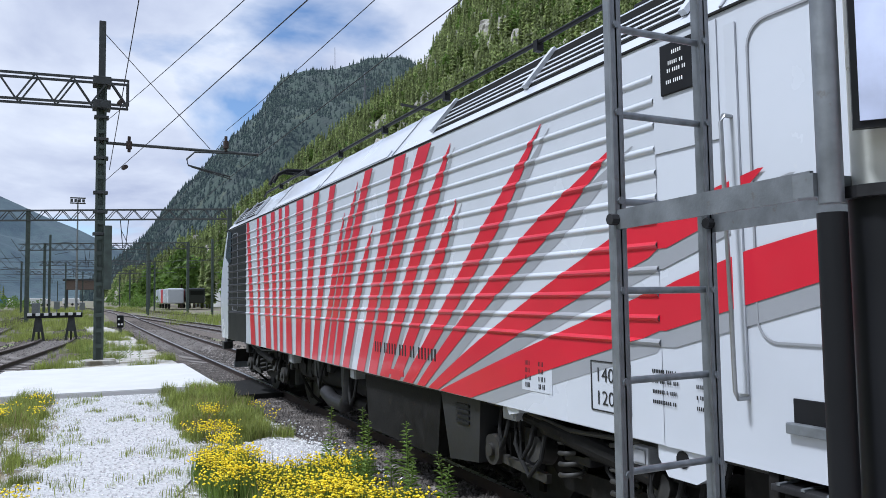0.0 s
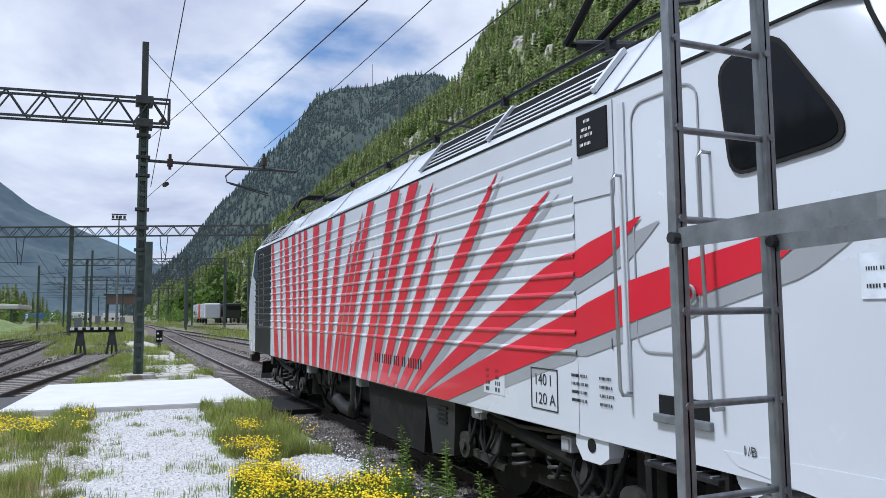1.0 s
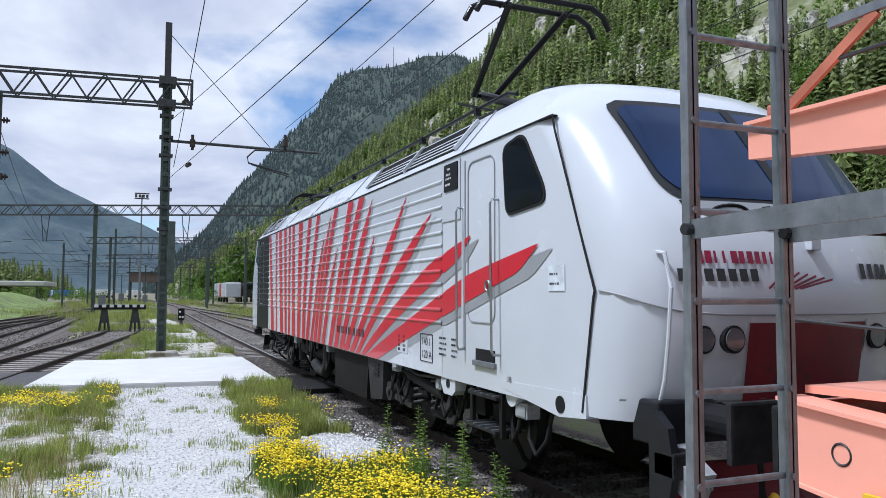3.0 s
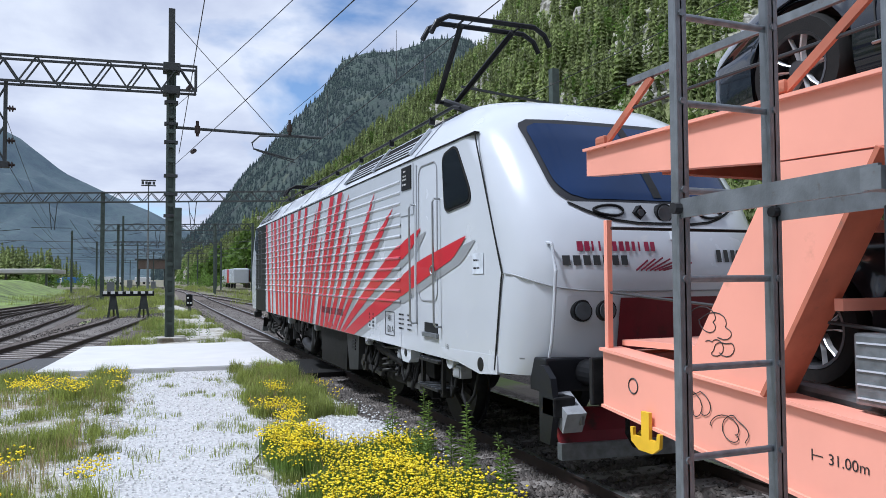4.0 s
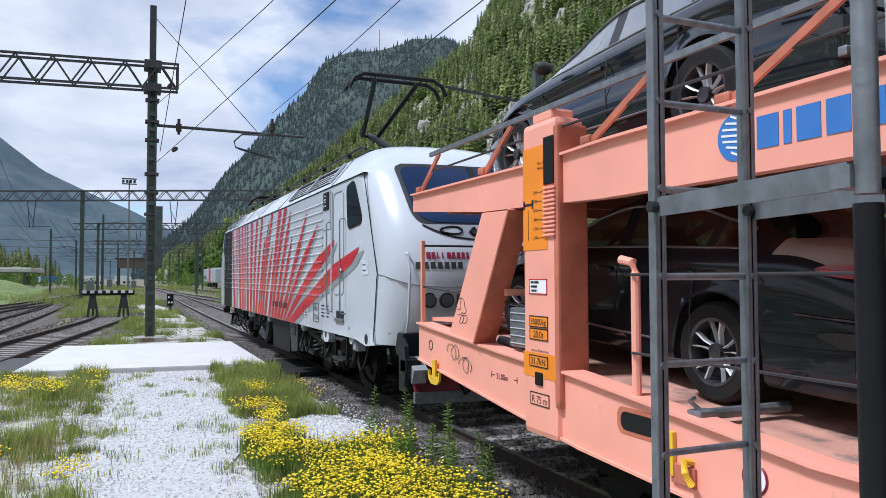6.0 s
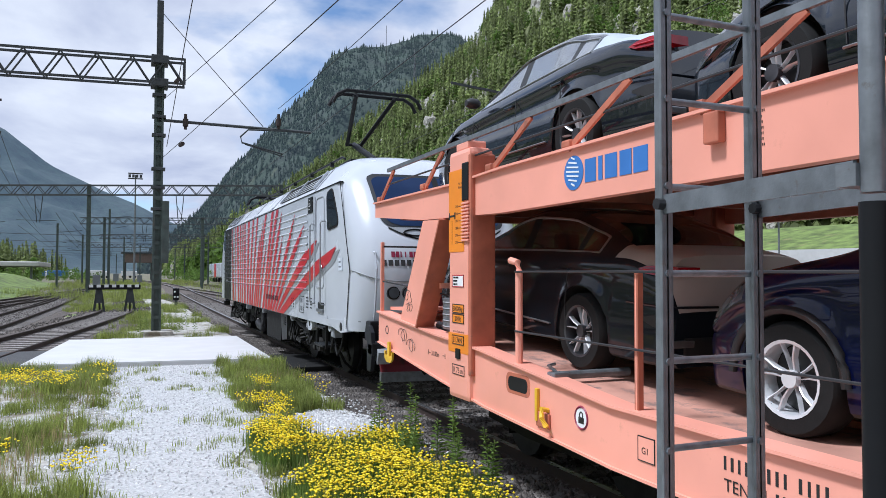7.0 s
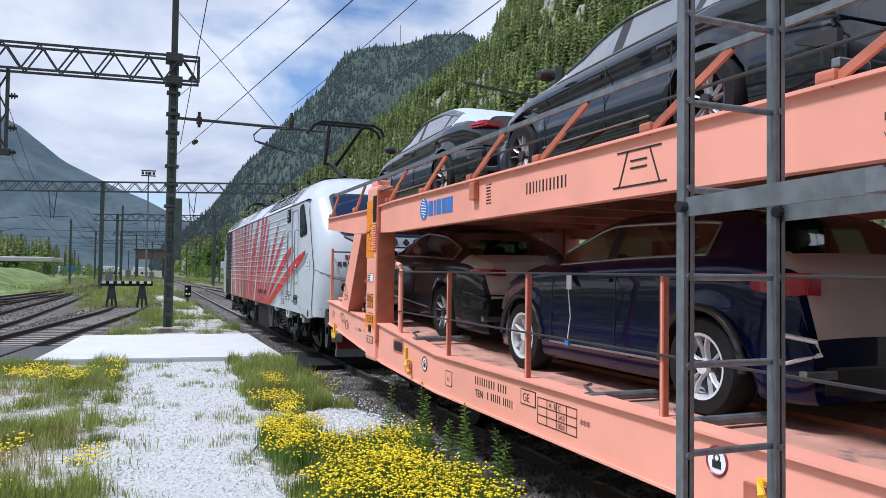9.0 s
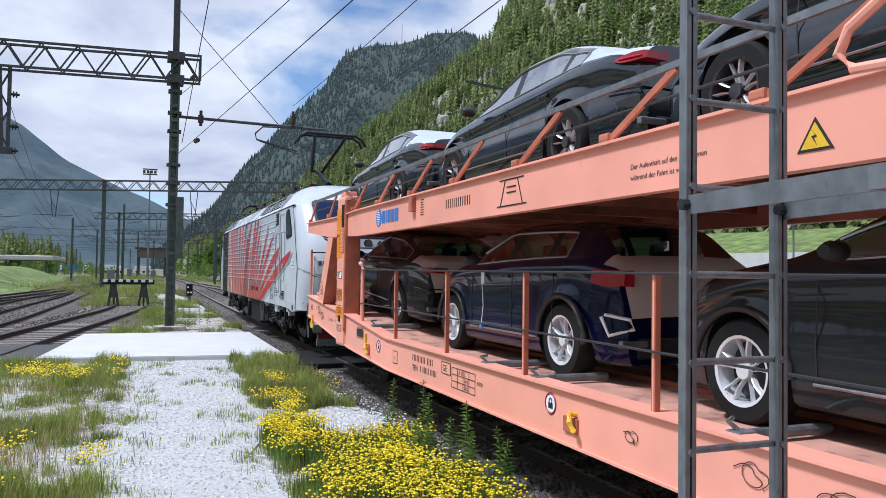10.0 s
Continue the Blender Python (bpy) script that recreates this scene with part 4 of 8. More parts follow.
for yb in (4.35, 14.15):
    for dy in (-1.33, 1.33):
        loco_wheel(yb + dy)
    for sx in (-1, 1):
        x = sx * 1.10
        part("bogie_frame", prism([(yb - 2.0, 0.72), (yb - 1.6, 0.86), (yb - 0.7, 0.80), (yb - 0.5, 0.55), (yb + 0.5, 0.55), (yb + 0.7, 0.80), (yb + 1.6, 0.86), (yb + 2.0, 0.72), (yb + 2.0, 0.56), (yb + 1.6, 0.66), (yb + 0.8, 0.62), (yb + 0.5, 0.38), (yb - 0.5, 0.38), (yb - 0.8, 0.62), (yb - 1.6, 0.66), (yb - 2.0, 0.56)], x - 0.08, x + 0.08), M_UNDER, LOCO, "grimy bogie frame")
        for dy in (-1.33, 1.33):
            part("axle_box", box(x - 0.12, x + 0.17 * sx + 0.02, yb + dy - 0.19, yb + dy + 0.19, 0.38, 0.72, 0.03), M_UNDER, LOCO)
            for k in (-0.36, 0.36):
                part("axle_spring", rod((x + 0.05 * sx, yb + dy + k, 0.42), (x + 0.05 * sx, yb + dy + k, 0.78), 0.085, 12), M_GREASE, LOCO)
            part("sand_pipe", pipe([(x + 0.1 * sx, yb + dy * 1.55, 0.9), (x + 0.1 * sx, yb + dy * 1.5, 0.6), (x - 0.1 * sx, yb + dy * 1.44, 0.25), (x - 0.25 * sx, yb + dy * 1.42, 0.12)], 0.025), M_UNDER, LOCO)
        part("damper", rod((x + 0.22 * sx, yb - 0.7, 0.72), (x + 0.22 * sx, yb + 0.55, 0.86), 0.07, 12, rod((x + 0.22 * sx, yb + 0.5, 0.855), (x + 0.22 * sx, yb + 1.15, 0.92), 0.04, 10)), M_UNDER, LOCO, "yaw damper")
        part("cable", pipe([(x + 0.2 * sx, yb - 1.1, 1.0), (x + 0.24 * sx, yb - 1.05, 0.6), (x + 0.2 * sx, yb - 0.85, 0.42), (x + 0.15 * sx, yb - 0.7, 0.6), (x + 0.1 * sx, yb - 0.62, 0.8)], 0.028), M_RUBBER, LOCO)
        for dy in (-0.95, 0.0, 0.95):
            part("suspension_bracket", box(x - 0.1, x + 0.2, yb + dy - 0.16, yb + dy + 0.16, 0.80, 1.05, 0.03), M_UNDER, LOCO)
part("underframe", box(-1.2, 1.2, 0.9, 17.6, 0.90, 1.0), M_UNDER, LOCO)
rnd = random.Random(5)
part("transformer_case", prism([(6.6, 1.0), (6.7, 0.30), (8.6, 0.30), (8.7, 1.0)], -1.38, 1.38), M_UNDER, LOCO, "dark equipment case with cooling slots")
part("equipment_case", prism([(5.75, 1.02), (5.80, 0.42), (6.35, 0.36), (6.55, 1.02)], -1.42, 1.42), mat("dark_grey_case", (0.017, 0.0175, 0.019), 0.6, scale=6, vary=0.2), LOCO)
for k in range(4):
    part("case_slot", box(-1.435, -1.41, 5.95, 6.2, 0.72 + 0.05 * k, 0.745 + 0.05 * k), M_BLACKP, LOCO)
for y0, y1, z, r in ((8.9, 11.9, 0.72, 0.16), (9.2, 11.2, 0.44, 0.10), (10.9, 12.0, 0.78, 0.20)):
    part("air_tank", rod((-1.1, y0, z), (-1.1, y1, z), r, 16), M_UNDER, LOCO, smooth=40)
part("exhaust_elbow", pipe([(-1.25, 9.6, 1.0), (-1.28, 9.6, 0.55), (-1.28, 9.75, 0.40), (-1.28, 10.3, 0.42), (-1.28, 10.6, 0.5)], 0.10, 12), M_GREASE, LOCO, smooth=50)
for k in range(26):
    y = rnd.uniform(8.7, 12.4) if k < 12 else rnd.choice((rnd.uniform(2.2, 6.0), rnd.uniform(12.3, 16.2)))
    s = rnd.uniform(0.06, 0.16)
    part("fitting", box(-1.30, -1.30 + s * 1.5, y - s, y + s, 0.98 - 2.2 * s, 0.98, 0.015), M_UNDER if k % 3 else M_GREASE, LOCO)
for k in range(10):
    y = rnd.uniform(2.6, 15.6)
    part("hose", pipe([(-1.3, y, 1.0), (-1.36, y + 0.05, 0.75), (-1.34, y + 0.2, 0.55), (-1.3, y + 0.4, 0.66), (-1.28, y + 0.5, 0.95)], 0.02), M_RUBBER, LOCO)
M_GEAR = mat("dusty_running_gear", (0.026, 0.025, 0.023), 0.6, scale=9, vary=0.4, bump=0.15, bscale=50, stain=((0.055, 0.045, 0.034), 10, 0.6))


def coil(x, y, z0, z1, r, wire_r, turns):
    """An upright coil spring."""
    n = turns * 12
    return pipe([(x + r * math.cos(q * math.pi / 6), y + r * math.sin(q * math.pi / 6), z0 + (z1 - z0) * q / n) for q in range(n + 1)], wire_r, 6)


for yb in (4.35, 14.15):
    for dy in (-0.30, 0.30):
        part("coil_spring", coil(-1.26, yb + dy, 0.50, 0.90, 0.095, 0.018, 5), M_GEAR, LOCO, "dusty coil spring of the bogie", smooth=60)
    for dy in (-1.33, 1.33):
        part("axle_box_cover", rod((-1.29, yb + dy, 0.55), (-1.36, yb + dy, 0.55), 0.13, 18, rod((-1.35, yb + dy, 0.55), (-1.39, yb + dy, 0.55), 0.055, 10)), M_GEAR, LOCO, "round axle-box cover", smooth=40)
        part("brake_cylinder", rod((-1.18, yb + dy * 0.52, 0.62), (-1.34, yb + dy * 0.52, 0.66), 0.10, 14), M_GEAR, LOCO, smooth=40)
        part("guide_rod", bar((-1.30, yb + dy, 0.50), (-1.27, yb + dy * 0.45, 0.44), 0.05, 0.07), M_GEAR, LOCO)
    part("air_pipe", pipe([(-1.33, yb - 1.9, 0.93), (-1.35, yb - 1.0, 0.95), (-1.35, yb + 0.2, 0.88), (-1.34, yb + 0.9, 0.95), (-1.33, yb + 1.9, 0.93)], 0.018), M_GEAR, LOCO)
for y, z, w, h in ((5.28, 0.86, 0.20, 0.15), (3.72, 0.80, 0.14, 0.12), (1.72, 0.78, 0.22, 0.14), (9.05, 0.84, 0.18, 0.13), (12.0, 0.82, 0.22, 0.16)):
    jx = part("junction_box", box(-1.42, -1.28, y - w / 2, y + w / 2, z, z + h, 0.012), M_LENS_G, LOCO, "pale grey junction box")
    part("box_lid", box(-1.43, -1.42, y - w / 2 + 0.02, y + w / 2 - 0.02, z + 0.02, z + h - 0.02, 0.003), M_LENS_G, jx)
for k, (ya, yc, low) in enumerate(((5.20, 4.86, 0.46), (5.26, 5.02, 0.56), (5.34, 5.55, 0.60), (3.70, 3.40, 0.52), (1.66, 1.30, 0.50), (1.78, 2.02, 0.55), (9.0, 9.4, 0.5))):
    part("hanging_hose", pipe([(-1.37, ya, 0.90), (-1.40, ya + (yc - ya) * 0.15, low + 0.12), (-1.40, ya + (yc - ya) * 0.5, low), (-1.37, ya + (yc - ya) * 0.85, low + 0.14), (-1.33, yc, 0.92)], 0.019), M_RUBBER, LOCO, "looped black rubber hose")
for y in (8.95, 9.9, 10.9, 11.8):
    part("tank_strap", torus((-1.1, y, 0.72), 0.165, 0.012, "Y", 20, 5), M_GEAR, LOCO)
part("air_pipe", pipe([(-1.38, 6.0, 0.97), (-1.40, 7.0, 0.955), (-1.40, 9.5, 0.955), (-1.38, 12.2, 0.97)], 0.016), M_GEAR, LOCO)
part("jacking_bracket", prism([(3.1, 1.1), (3.1, 0.86), (3.2, 0.80), (3.42, 0.80), (3.5, 0.9), (3.5, 1.1)], -1.47, -1.30), M_WHITE, LOCO)
part("bracket_hole", rod((-1.475, 3.3, 0.92), (-1.45, 3.3, 0.92), 0.05, 14), M_BLACKP, LOCO)
part("jacking_bracket", prism([(5.1, 1.12), (5.05, 0.95), (5.2, 0.92), (5.3, 1.12)], -1.47, -1.30), M_WHITE, LOCO)
part("white_end_cap", rod((-1.45, 1.85, 0.98), (-1.2, 1.85, 0.98), 0.11, 18), M_WHITE, LOCO)

# ---- car-carrier wagon, in the train's space ----
WAGON = thing("car_carrier_wagon", "two-deck salmon-painted steel wagon loaded with new cars", "railway wagon", at=(TX, 0, 0))
MOVERS.append((WAGON, WAGON.matrix_basis.copy()))
WX = 1.60                   # half width
W_END = -30.5
DECK, UPPER = 0.91, 2.80


def sole(y):
    """Top of the side beam."""
    knots = ((-1.4, 1.37), (-3.4, 1.22), (-4.5, 1.16), (-6.6, 0.97), (-40, 0.97))
    for (a, za), (b, zb) in zip(knots, knots[1:]):
        if y >= b:
            return za + (zb - za) * (a - y) / (a - b)
    return 0.97


for sx in (-1, 1):
    x0, x1 = sorted((sx * WX, sx * (WX - 0.10)))
    beam = part("side_beam", prism([(-1.4, 0.99), (-1.4, 1.37), (-3.4, 1.22), (-4.5, 1.16), (-6.6, 0.97), (W_END, 0.97), (W_END, 0.56), (-6.6, 0.57), (-4.6, 0.66), (-3.4, 0.78)], x0, x1), M_ORANGE, WAGON, "deep salmon side beam")
    a, b = sorted((sx * (WX + 0.035), sx * (WX - 0.16)))
    part("beam_flange", prism([(-1.4, 1.37), (-1.4, 1.39), (-3.4, 1.24), (-4.5, 1.18), (-6.6, 0.99), (W_END, 0.99), (W_END, 0.97), (-6.6, 0.97), (-4.5, 1.16), (-3.4, 1.22)], a, b), M_ORANGE, beam)
    part("beam_foot", prism([(-1.4, 0.99), (-1.4, 0.97), (-3.4, 0.76), (-4.6, 0.64), (-6.6, 0.55), (W_END, 0.54), (W_END, 0.56), (-6.6, 0.57), (-4.6, 0.66), (-3.4, 0.78)], *sorted((sx * (WX + 0.02), sx * (WX - 0.16)))), M_ORANGE, beam)
    up = part("upper_beam", prism([(-1.22, 2.64), (-1.22, 2.82), (-3.9, 2.79), (-5.0, 2.82), (W_END, 2.80), (W_END, 2.42), (-4.9, 2.43), (-4.0, 2.46), (-3.0, 2.49)], x0, x1), M_ORANGE, WAGON, "salmon upper deck beam")
    part("beam_flange", prism([(-1.22, 2.82), (-1.22, 2.84), (-3.9, 2.81), (-5.0, 2.84), (W_END, 2.82), (W_END, 2.80), (-5.0, 2.82), (-3.9, 2.79)], a, b), M_ORANGE, up)
    part("brace", prism([(-3.02, 2.48), (-3.62, 2.46), (-3.08, 1.55), (-2.92, 1.27), (-2.25, 1.30)], x0 - 0.005, x1 + 0.005), M_ORANGE, WAGON, "slanted salmon end brace with scrawled marks")
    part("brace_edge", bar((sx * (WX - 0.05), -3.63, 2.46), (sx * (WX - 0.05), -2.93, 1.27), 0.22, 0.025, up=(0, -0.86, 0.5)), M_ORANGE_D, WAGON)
    # lifting pillar
    p0, p1 = sorted((sx * (WX + 0.045), sx * (WX - 0.22)))
    pillar = part("pillar", box(p0, p1, -4.36, -3.85, 0.64, 3.12, 0.05), M_ORANGE, WAGON, "square lifting pillar with orange scale plate")
    part("pillar_cap", box(p0 + 0.03, p1 - 0.03, -4.26, -3.97, 3.11, 3.20, 0.02), M_ORANGE, pillar)
    part("pillar_strip", box(p0 - 0.004, p1, -4.40, -4.33, 0.9, 3.05, 0.02), M_ORANGE_D, pillar)
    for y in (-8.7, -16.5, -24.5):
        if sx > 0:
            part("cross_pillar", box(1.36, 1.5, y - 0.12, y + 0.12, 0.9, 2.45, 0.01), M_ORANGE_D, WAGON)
XS = -WX - 0.045             # outer face of the near pillar
part("scale_plate", box(XS - 0.004, XS, -4.24, -3.87, 2.10, 2.92), M_SIGN_O, WAGON, "orange height-scale plate")
part("scale_block", box(XS - 0.012, XS, -4.35, -4.20, 2.60, 2.97, 0.01), M_BLACKP, WAGON, "dark blue-black scale block")
bm, bm2 = None, None
for k in range(12):
    bm = box(XS - 0.022, XS, -4.37, -4.20, 2.20 + 0.033 * k, 2.218 + 0.033 * k, 0.004, bm)
for k in range(6):
    bm2 = box(XS - 0.006, XS, -4.19, -4.11, 2.19 + 0.072 * k, 2.194 + 0.072 * k, bm=bm2)
    side_text(str(2700 + 50 * k), 0.034, -4.035, 2.183 + 0.072 * k, XS - 0.006, M_INK, WAGON)
part("scale_ribs", bm, M_ORANGE, WAGON)
bm2 = box(XS - 0.006, XS, -4.02, -3.89, 2.455, 2.475, bm=bm2)
bm2 = box(XS - 0.006, XS, -4.035, -4.01, 2.43, 2.50, bm=bm2)
bm2 = box(XS - 0.006, XS, -3.90, -3.875, 2.43, 2.50, bm=bm2)
bm2 = box(XS - 0.006, XS, -3.956, -3.95, 2.18, 2.42, bm=bm2)
part("scale_marks", bm2, M_INK, WAGON, "black scale marks")
side_text("Nur zur", 0.035, -4.10, 2.77, XS - 0.006, M_INK, WAGON)
side_text("Beladung", 0.035, -4.10, 2.73, XS - 0.006, M_INK, WAGON)


def framed(y0, y1, z0, z1, material, x, rim=0.008, rim_m=M_INK, label=""):
    p = part("sign", box(x - 0.004, x, y0, y1, z0, z1), material, WAGON, label)
    part("sign_frame", box(x - 0.0055, x, y0, y1, z1 - rim, z1, bm=box(x - 0.0055, x, y0, y1, z0, z0 + rim, bm=box(x - 0.0055, x, y0, y0 + rim, z0, z1, bm=box(x - 0.0055, x, y1 - rim, y1, z0, z1)))), rim_m, p)
    return p


framed(-4.23, -3.96, 1.75, 1.87, M_LABELW, XS, 0.008, M_RED, "white warning sign with a red rim")
bm = None
for k in range(3):
    bm = bars(-3.99, 1.835 - 0.033 * k, 12 - 2 * k, 0.018, 0.011, XS - 0.006, bm=bm, seed=50 + k)
part("sign_writing", bm, M_INK, WAGON)
framed(-4.24, -3.96, 1.49, 1.58, M_SIGN_O, XS, label="orange load sign")
framed(-4.24, -3.96, 1.39, 1.482, M_SIGN_O, XS, label="orange load sign")
side_text("30000kg", 0.07, -3.975, 1.51, XS - 0.006, M_INK, WAGON)
side_text("20.0t", 0.075, -4.02, 1.41, XS - 0.006, M_INK, WAGON)
part("orange_band", box(XS - 0.003, XS, -4.35, -3.86, 1.10, 1.29), M_SIGN_O, WAGON, "orange painted band")
framed(-4.24, -3.96, 1.18, 1.27, M_SIGN_O, XS - 0.003, label="orange force sign")
side_text("21.7kN", 0.075, -3.985, 1.20, XS - 0.010, M_INK, WAGON)
side_text("unterste Beladestellung", 0.028, -3.98, 1.30, XS - 0.004, M_INK, WAGON)
part("socket", box(XS - 0.015, XS, -4.16, -4.05, 1.04, 1.14, 0.01), M_BLACKP, WAGON)
framed(-4.25, -3.96, 0.88, 0.98, M_ORANGE, XS, label="framed marking")
side_text("R 75 m", 0.08, -3.99, 0.90, XS - 0.006, M_INK, WAGON)
XB = -WX - 0.001
side_text("31.00m", 0.075, -3.28, 0.99, XB - 0.002, M_INK, WAGON)
bm = box(XB - 0.002, XB, -3.25, -3.19, 1.015, 1.02, bm=box(XB - 0.002, XB, -3.66, -3.60, 1.015, 1.02, bm=box(XB - 0.002, XB, -3.192, -3.185, 0.99, 1.045, bm=box(XB - 0.002, XB, -3.665, -3.658, 0.99, 1.045))))
part("length_mark", bm, M_INK, WAGON)
# marks along the lower beam
bm = bars(-7.64, 0.80, 13, 0.075, 0.045, XB, gap=0.6, seed=61)
bm = bars(-7.92, 0.69, 11, 0.07, 0.04, XB, gap=0.55, bm=bm, seed=62)
part("wagon_number", bm, M_INK, WAGON, "rows of dark number marks")
side_text("TEN", 0.10, -7.64, 0.685, XB - 0.003, M_INK, WAGON)
part("wagon_number", bars(-8.66, 2.58, 12, 0.10, 0.05, XB, gap=0.62, seed=63), M_INK, WAGON)
framed(-8.86, -8.60, 0.77, 0.90, M_ORANGE, XB, 0.007)
side_text("GE", 0.10, -8.64, 0.80, XB - 0.006, M_INK, WAGON)
framed(-7.05, -6.88, 0.68, 0.84, M_ORANGE, XB, 0.006)
side_text("G1", 0.06, -6.92, 0.73, XB - 0.006, M_INK, WAGON)
bm = None
for k in range(4):
    bm = box(XB - 0.003, XB, -9.50, -8.90, 0.655 + 0.07 * k, 0.661 + 0.07 * k, bm=bm)
for k in range(5):
    bm = box(XB - 0.003, XB, -8.90 - 0.15 * k, -8.894 - 0.15 * k, 0.655, 0.871, bm=bm)
part("load_table", bm, M_INK, WAGON)
side_text("A  B  C", 0.06, -9.08, 0.812, XB - 0.003, M_INK, WAGON)
side_text("34.0", 0.06, -9.22, 0.742, XB - 0.003, M_INK, WAGON)
side_text("00.0", 0.06, -9.22, 0.672, XB - 0.003, M_INK, WAGON)
side_text("***", 0.11, -9.54, 0.73, XB - 0.003, M_INK, WAGON)
for y in (-6.22, -10.98):
    r = part("ring_mark", torus((XB, y, 0.83), 0.080, 0.010, "X", 28, 4), M_MARK, WAGON, "round white mark with a dark red rim")
    part("ring_face", rod((XB - 0.002, y, 0.83), (XB, y, 0.83), 0.076, 28), M_LABELW, r)
    part("ring_sign", box(XB - 0.004, XB, y - 0.035, y + 0.035, 0.79, 0.835, bm=torus((XB - 0.002, y, 0.85), 0.022, 0.006, "X", 14, 4)), M_INK, r)
for y in (-5.75, -11.36):
    k = part("tow_hook", pipe([(XB + 0.02, y, 0.80), (XB - 0.06, y, 0.82), (XB - 0.08, y - 0.03, 0.76), (XB - 0.06, y - 0.06, 0.70), (XB - 0.03, y - 0.02, 0.69)], 0.022), M_YELLOW, WAGON, "yellow tow hook")
    part("hook_plate", box(XB - 0.02, XB, y - 0.04, y + 0.16, 0.66, 0.78, 0.008), M_ORANGE_D, k)
part("hook", prism([(-1.89, 1.02), (-1.89, 0.85), (-1.80, 0.85), (-1.80, 0.90), (-1.77, 0.90), (-1.78, 0.81), (-1.86, 0.765), (-2.0, 0.765), (-2.07, 0.81), (-2.08, 0.90), (-2.05, 0.90), (-2.04, 0.85), (-1.97, 0.85), (-1.97, 1.02)], XB - 0.045, XB - 0.02), M_YELLOW, WAGON, "yellow double-armed shunting hook")
part("pocket", prism(rounded(-5.42, -5.08, 0.88, 1.00, 0.05), XB - 0.003, XB + 0.03), M_BLACKP, WAGON, "oval beam opening")
part("pocket_rim", prism(rounded(-5.46, -5.04, 0.85, 1.03, 0.06), XB - 0.001, XB + 0.02), M_ORANGE_D, WAGON)
part("yellow_post", box(XB - 0.03, XB, -5.62, -5.585, 0.70, 0.96, 0.005), M_YELLOW, WAGON)
# round blue-white mark with blue blocks on the upper beam
mk = part("round_mark", rod((XB - 0.003, -6.13, 2.64), (XB, -6.13, 2.64), 0.13, 28), M_BLUE, WAGON, "blue and white round company mark")
bm = None
for k in range(-3, 4):
    bm = bar((XB - 0.004, -6.13 - 0.075 * math.cos(k * 0.45) - 0.0, 2.64 + 0.033 * k), (XB - 0.004, -6.13 + 0.1 * math.cos(k * 0.42), 2.64 + 0.033 * k + 0.02), 0.012, 0.003, bm, up=(1, 0, 0))
part("mark_pattern", bm, M_LABELW, mk)
for y, w in ((-6.28, 0.14), (-6.45, 0.05), (-6.53, 0.14), (-6.70, 0.13), (-6.85, 0.15)):
    part("company_block", box(XB - 0.003, XB, y - w, y, 2.55, 2.72), M_BLUE, WAGON, "bold blue block of a company mark")
bm = None
for k in range(7):
    bm = bars(-7.85, 2.74 - 0.03 * k, 9, 0.014, 0.012, XB, bm=bm, seed=70 + k)
part("address_print", bm, M_INK, WAGON, "block of tiny print")
bm = None
for a, b in (((-10.02, 2.50), (-10.12, 2.74)), ((-10.46, 2.50), (-10.36, 2.74)), ((-9.95, 2.50), (-10.53, 2.50)), ((-10.0, 2.74), (-10.48, 2.74)), ((-10.15, 2.62), (-10.33, 2.62)), ((-10.15, 2.67), (-10.33, 2.67))):
    bm = bar((XB - 0.002, *a), (XB - 0.002, *b), 0.011, 0.004, bm, up=(1, 0, 0))
part("ramp_symbol", bm, M_INK, WAGON, "drawn ramp symbol")
side_text("Der Aufenthalt auf den Ladeebenen", 0.052, -12.03, 2.60, XB - 0.002, M_INK, WAGON)
side_text("während der Fahrt ist verboten", 0.052, -12.03, 2.525, XB - 0.002, M_INK, WAGON)
tri = part("warning_triangle", prism([(-13.44, 2.51), (-13.66, 2.51), (-13.55, 2.68)], XB - 0.004, XB), M_INK, WAGON, "yellow high-voltage warning triangle")
part("triangle_face", prism([(-13.465, 2.523), (-13.635, 2.523), (-13.55, 2.655)], XB - 0.006, XB), M_YELLOW, tri)
part("lightning", prism([(-13.53, 2.62), (-13.565, 2.58), (-13.545, 2.575), (-13.565, 2.535), (-13.53, 2.585), (-13.555, 2.59)], XB - 0.0075, XB), M_INK, tri)


def scrawl(y, z, seed, size, x):
    """A hand-drawn scribble."""
    r = random.Random(seed)
    pts, a = [], 0.0
    for k in range(52):
        a += 0.22 + 0.22 * math.sin(k * 0.37 + seed)
        q = size * (0.55 + 0.35 * math.sin(k * 0.23 + seed * 1.7))
        pts.append((x, y + math.cos(a) * q * 1.2 - size * 0.028 * k, z + math.sin(a) * q * 0.9))
    return pipe(pts, 0.003, 4)


for y, z, s, k in ((-2.45, 1.62, 0.13, 1), (-2.5, 1.5, 0.08, 2), (-2.25, 1.12, 0.12, 3), (-2.6, 1.03, 0.12, 4), (-13.1, 0.82, 0.10, 5), (-12.0, 0.80, 0.07, 6), (-13.6, 0.78, 0.12, 7), (-14.2, 0.8, 0.08, 8)):
    part("scrawl", scrawl(y, z, k, s, XB - 0.006), M_INK, WAGON, "black scrawled drawing")
part("oval_mark", torus((XB, -1.75, 1.16), 0.05, 0.006, "X", 20, 4), M_INK, WAGON)
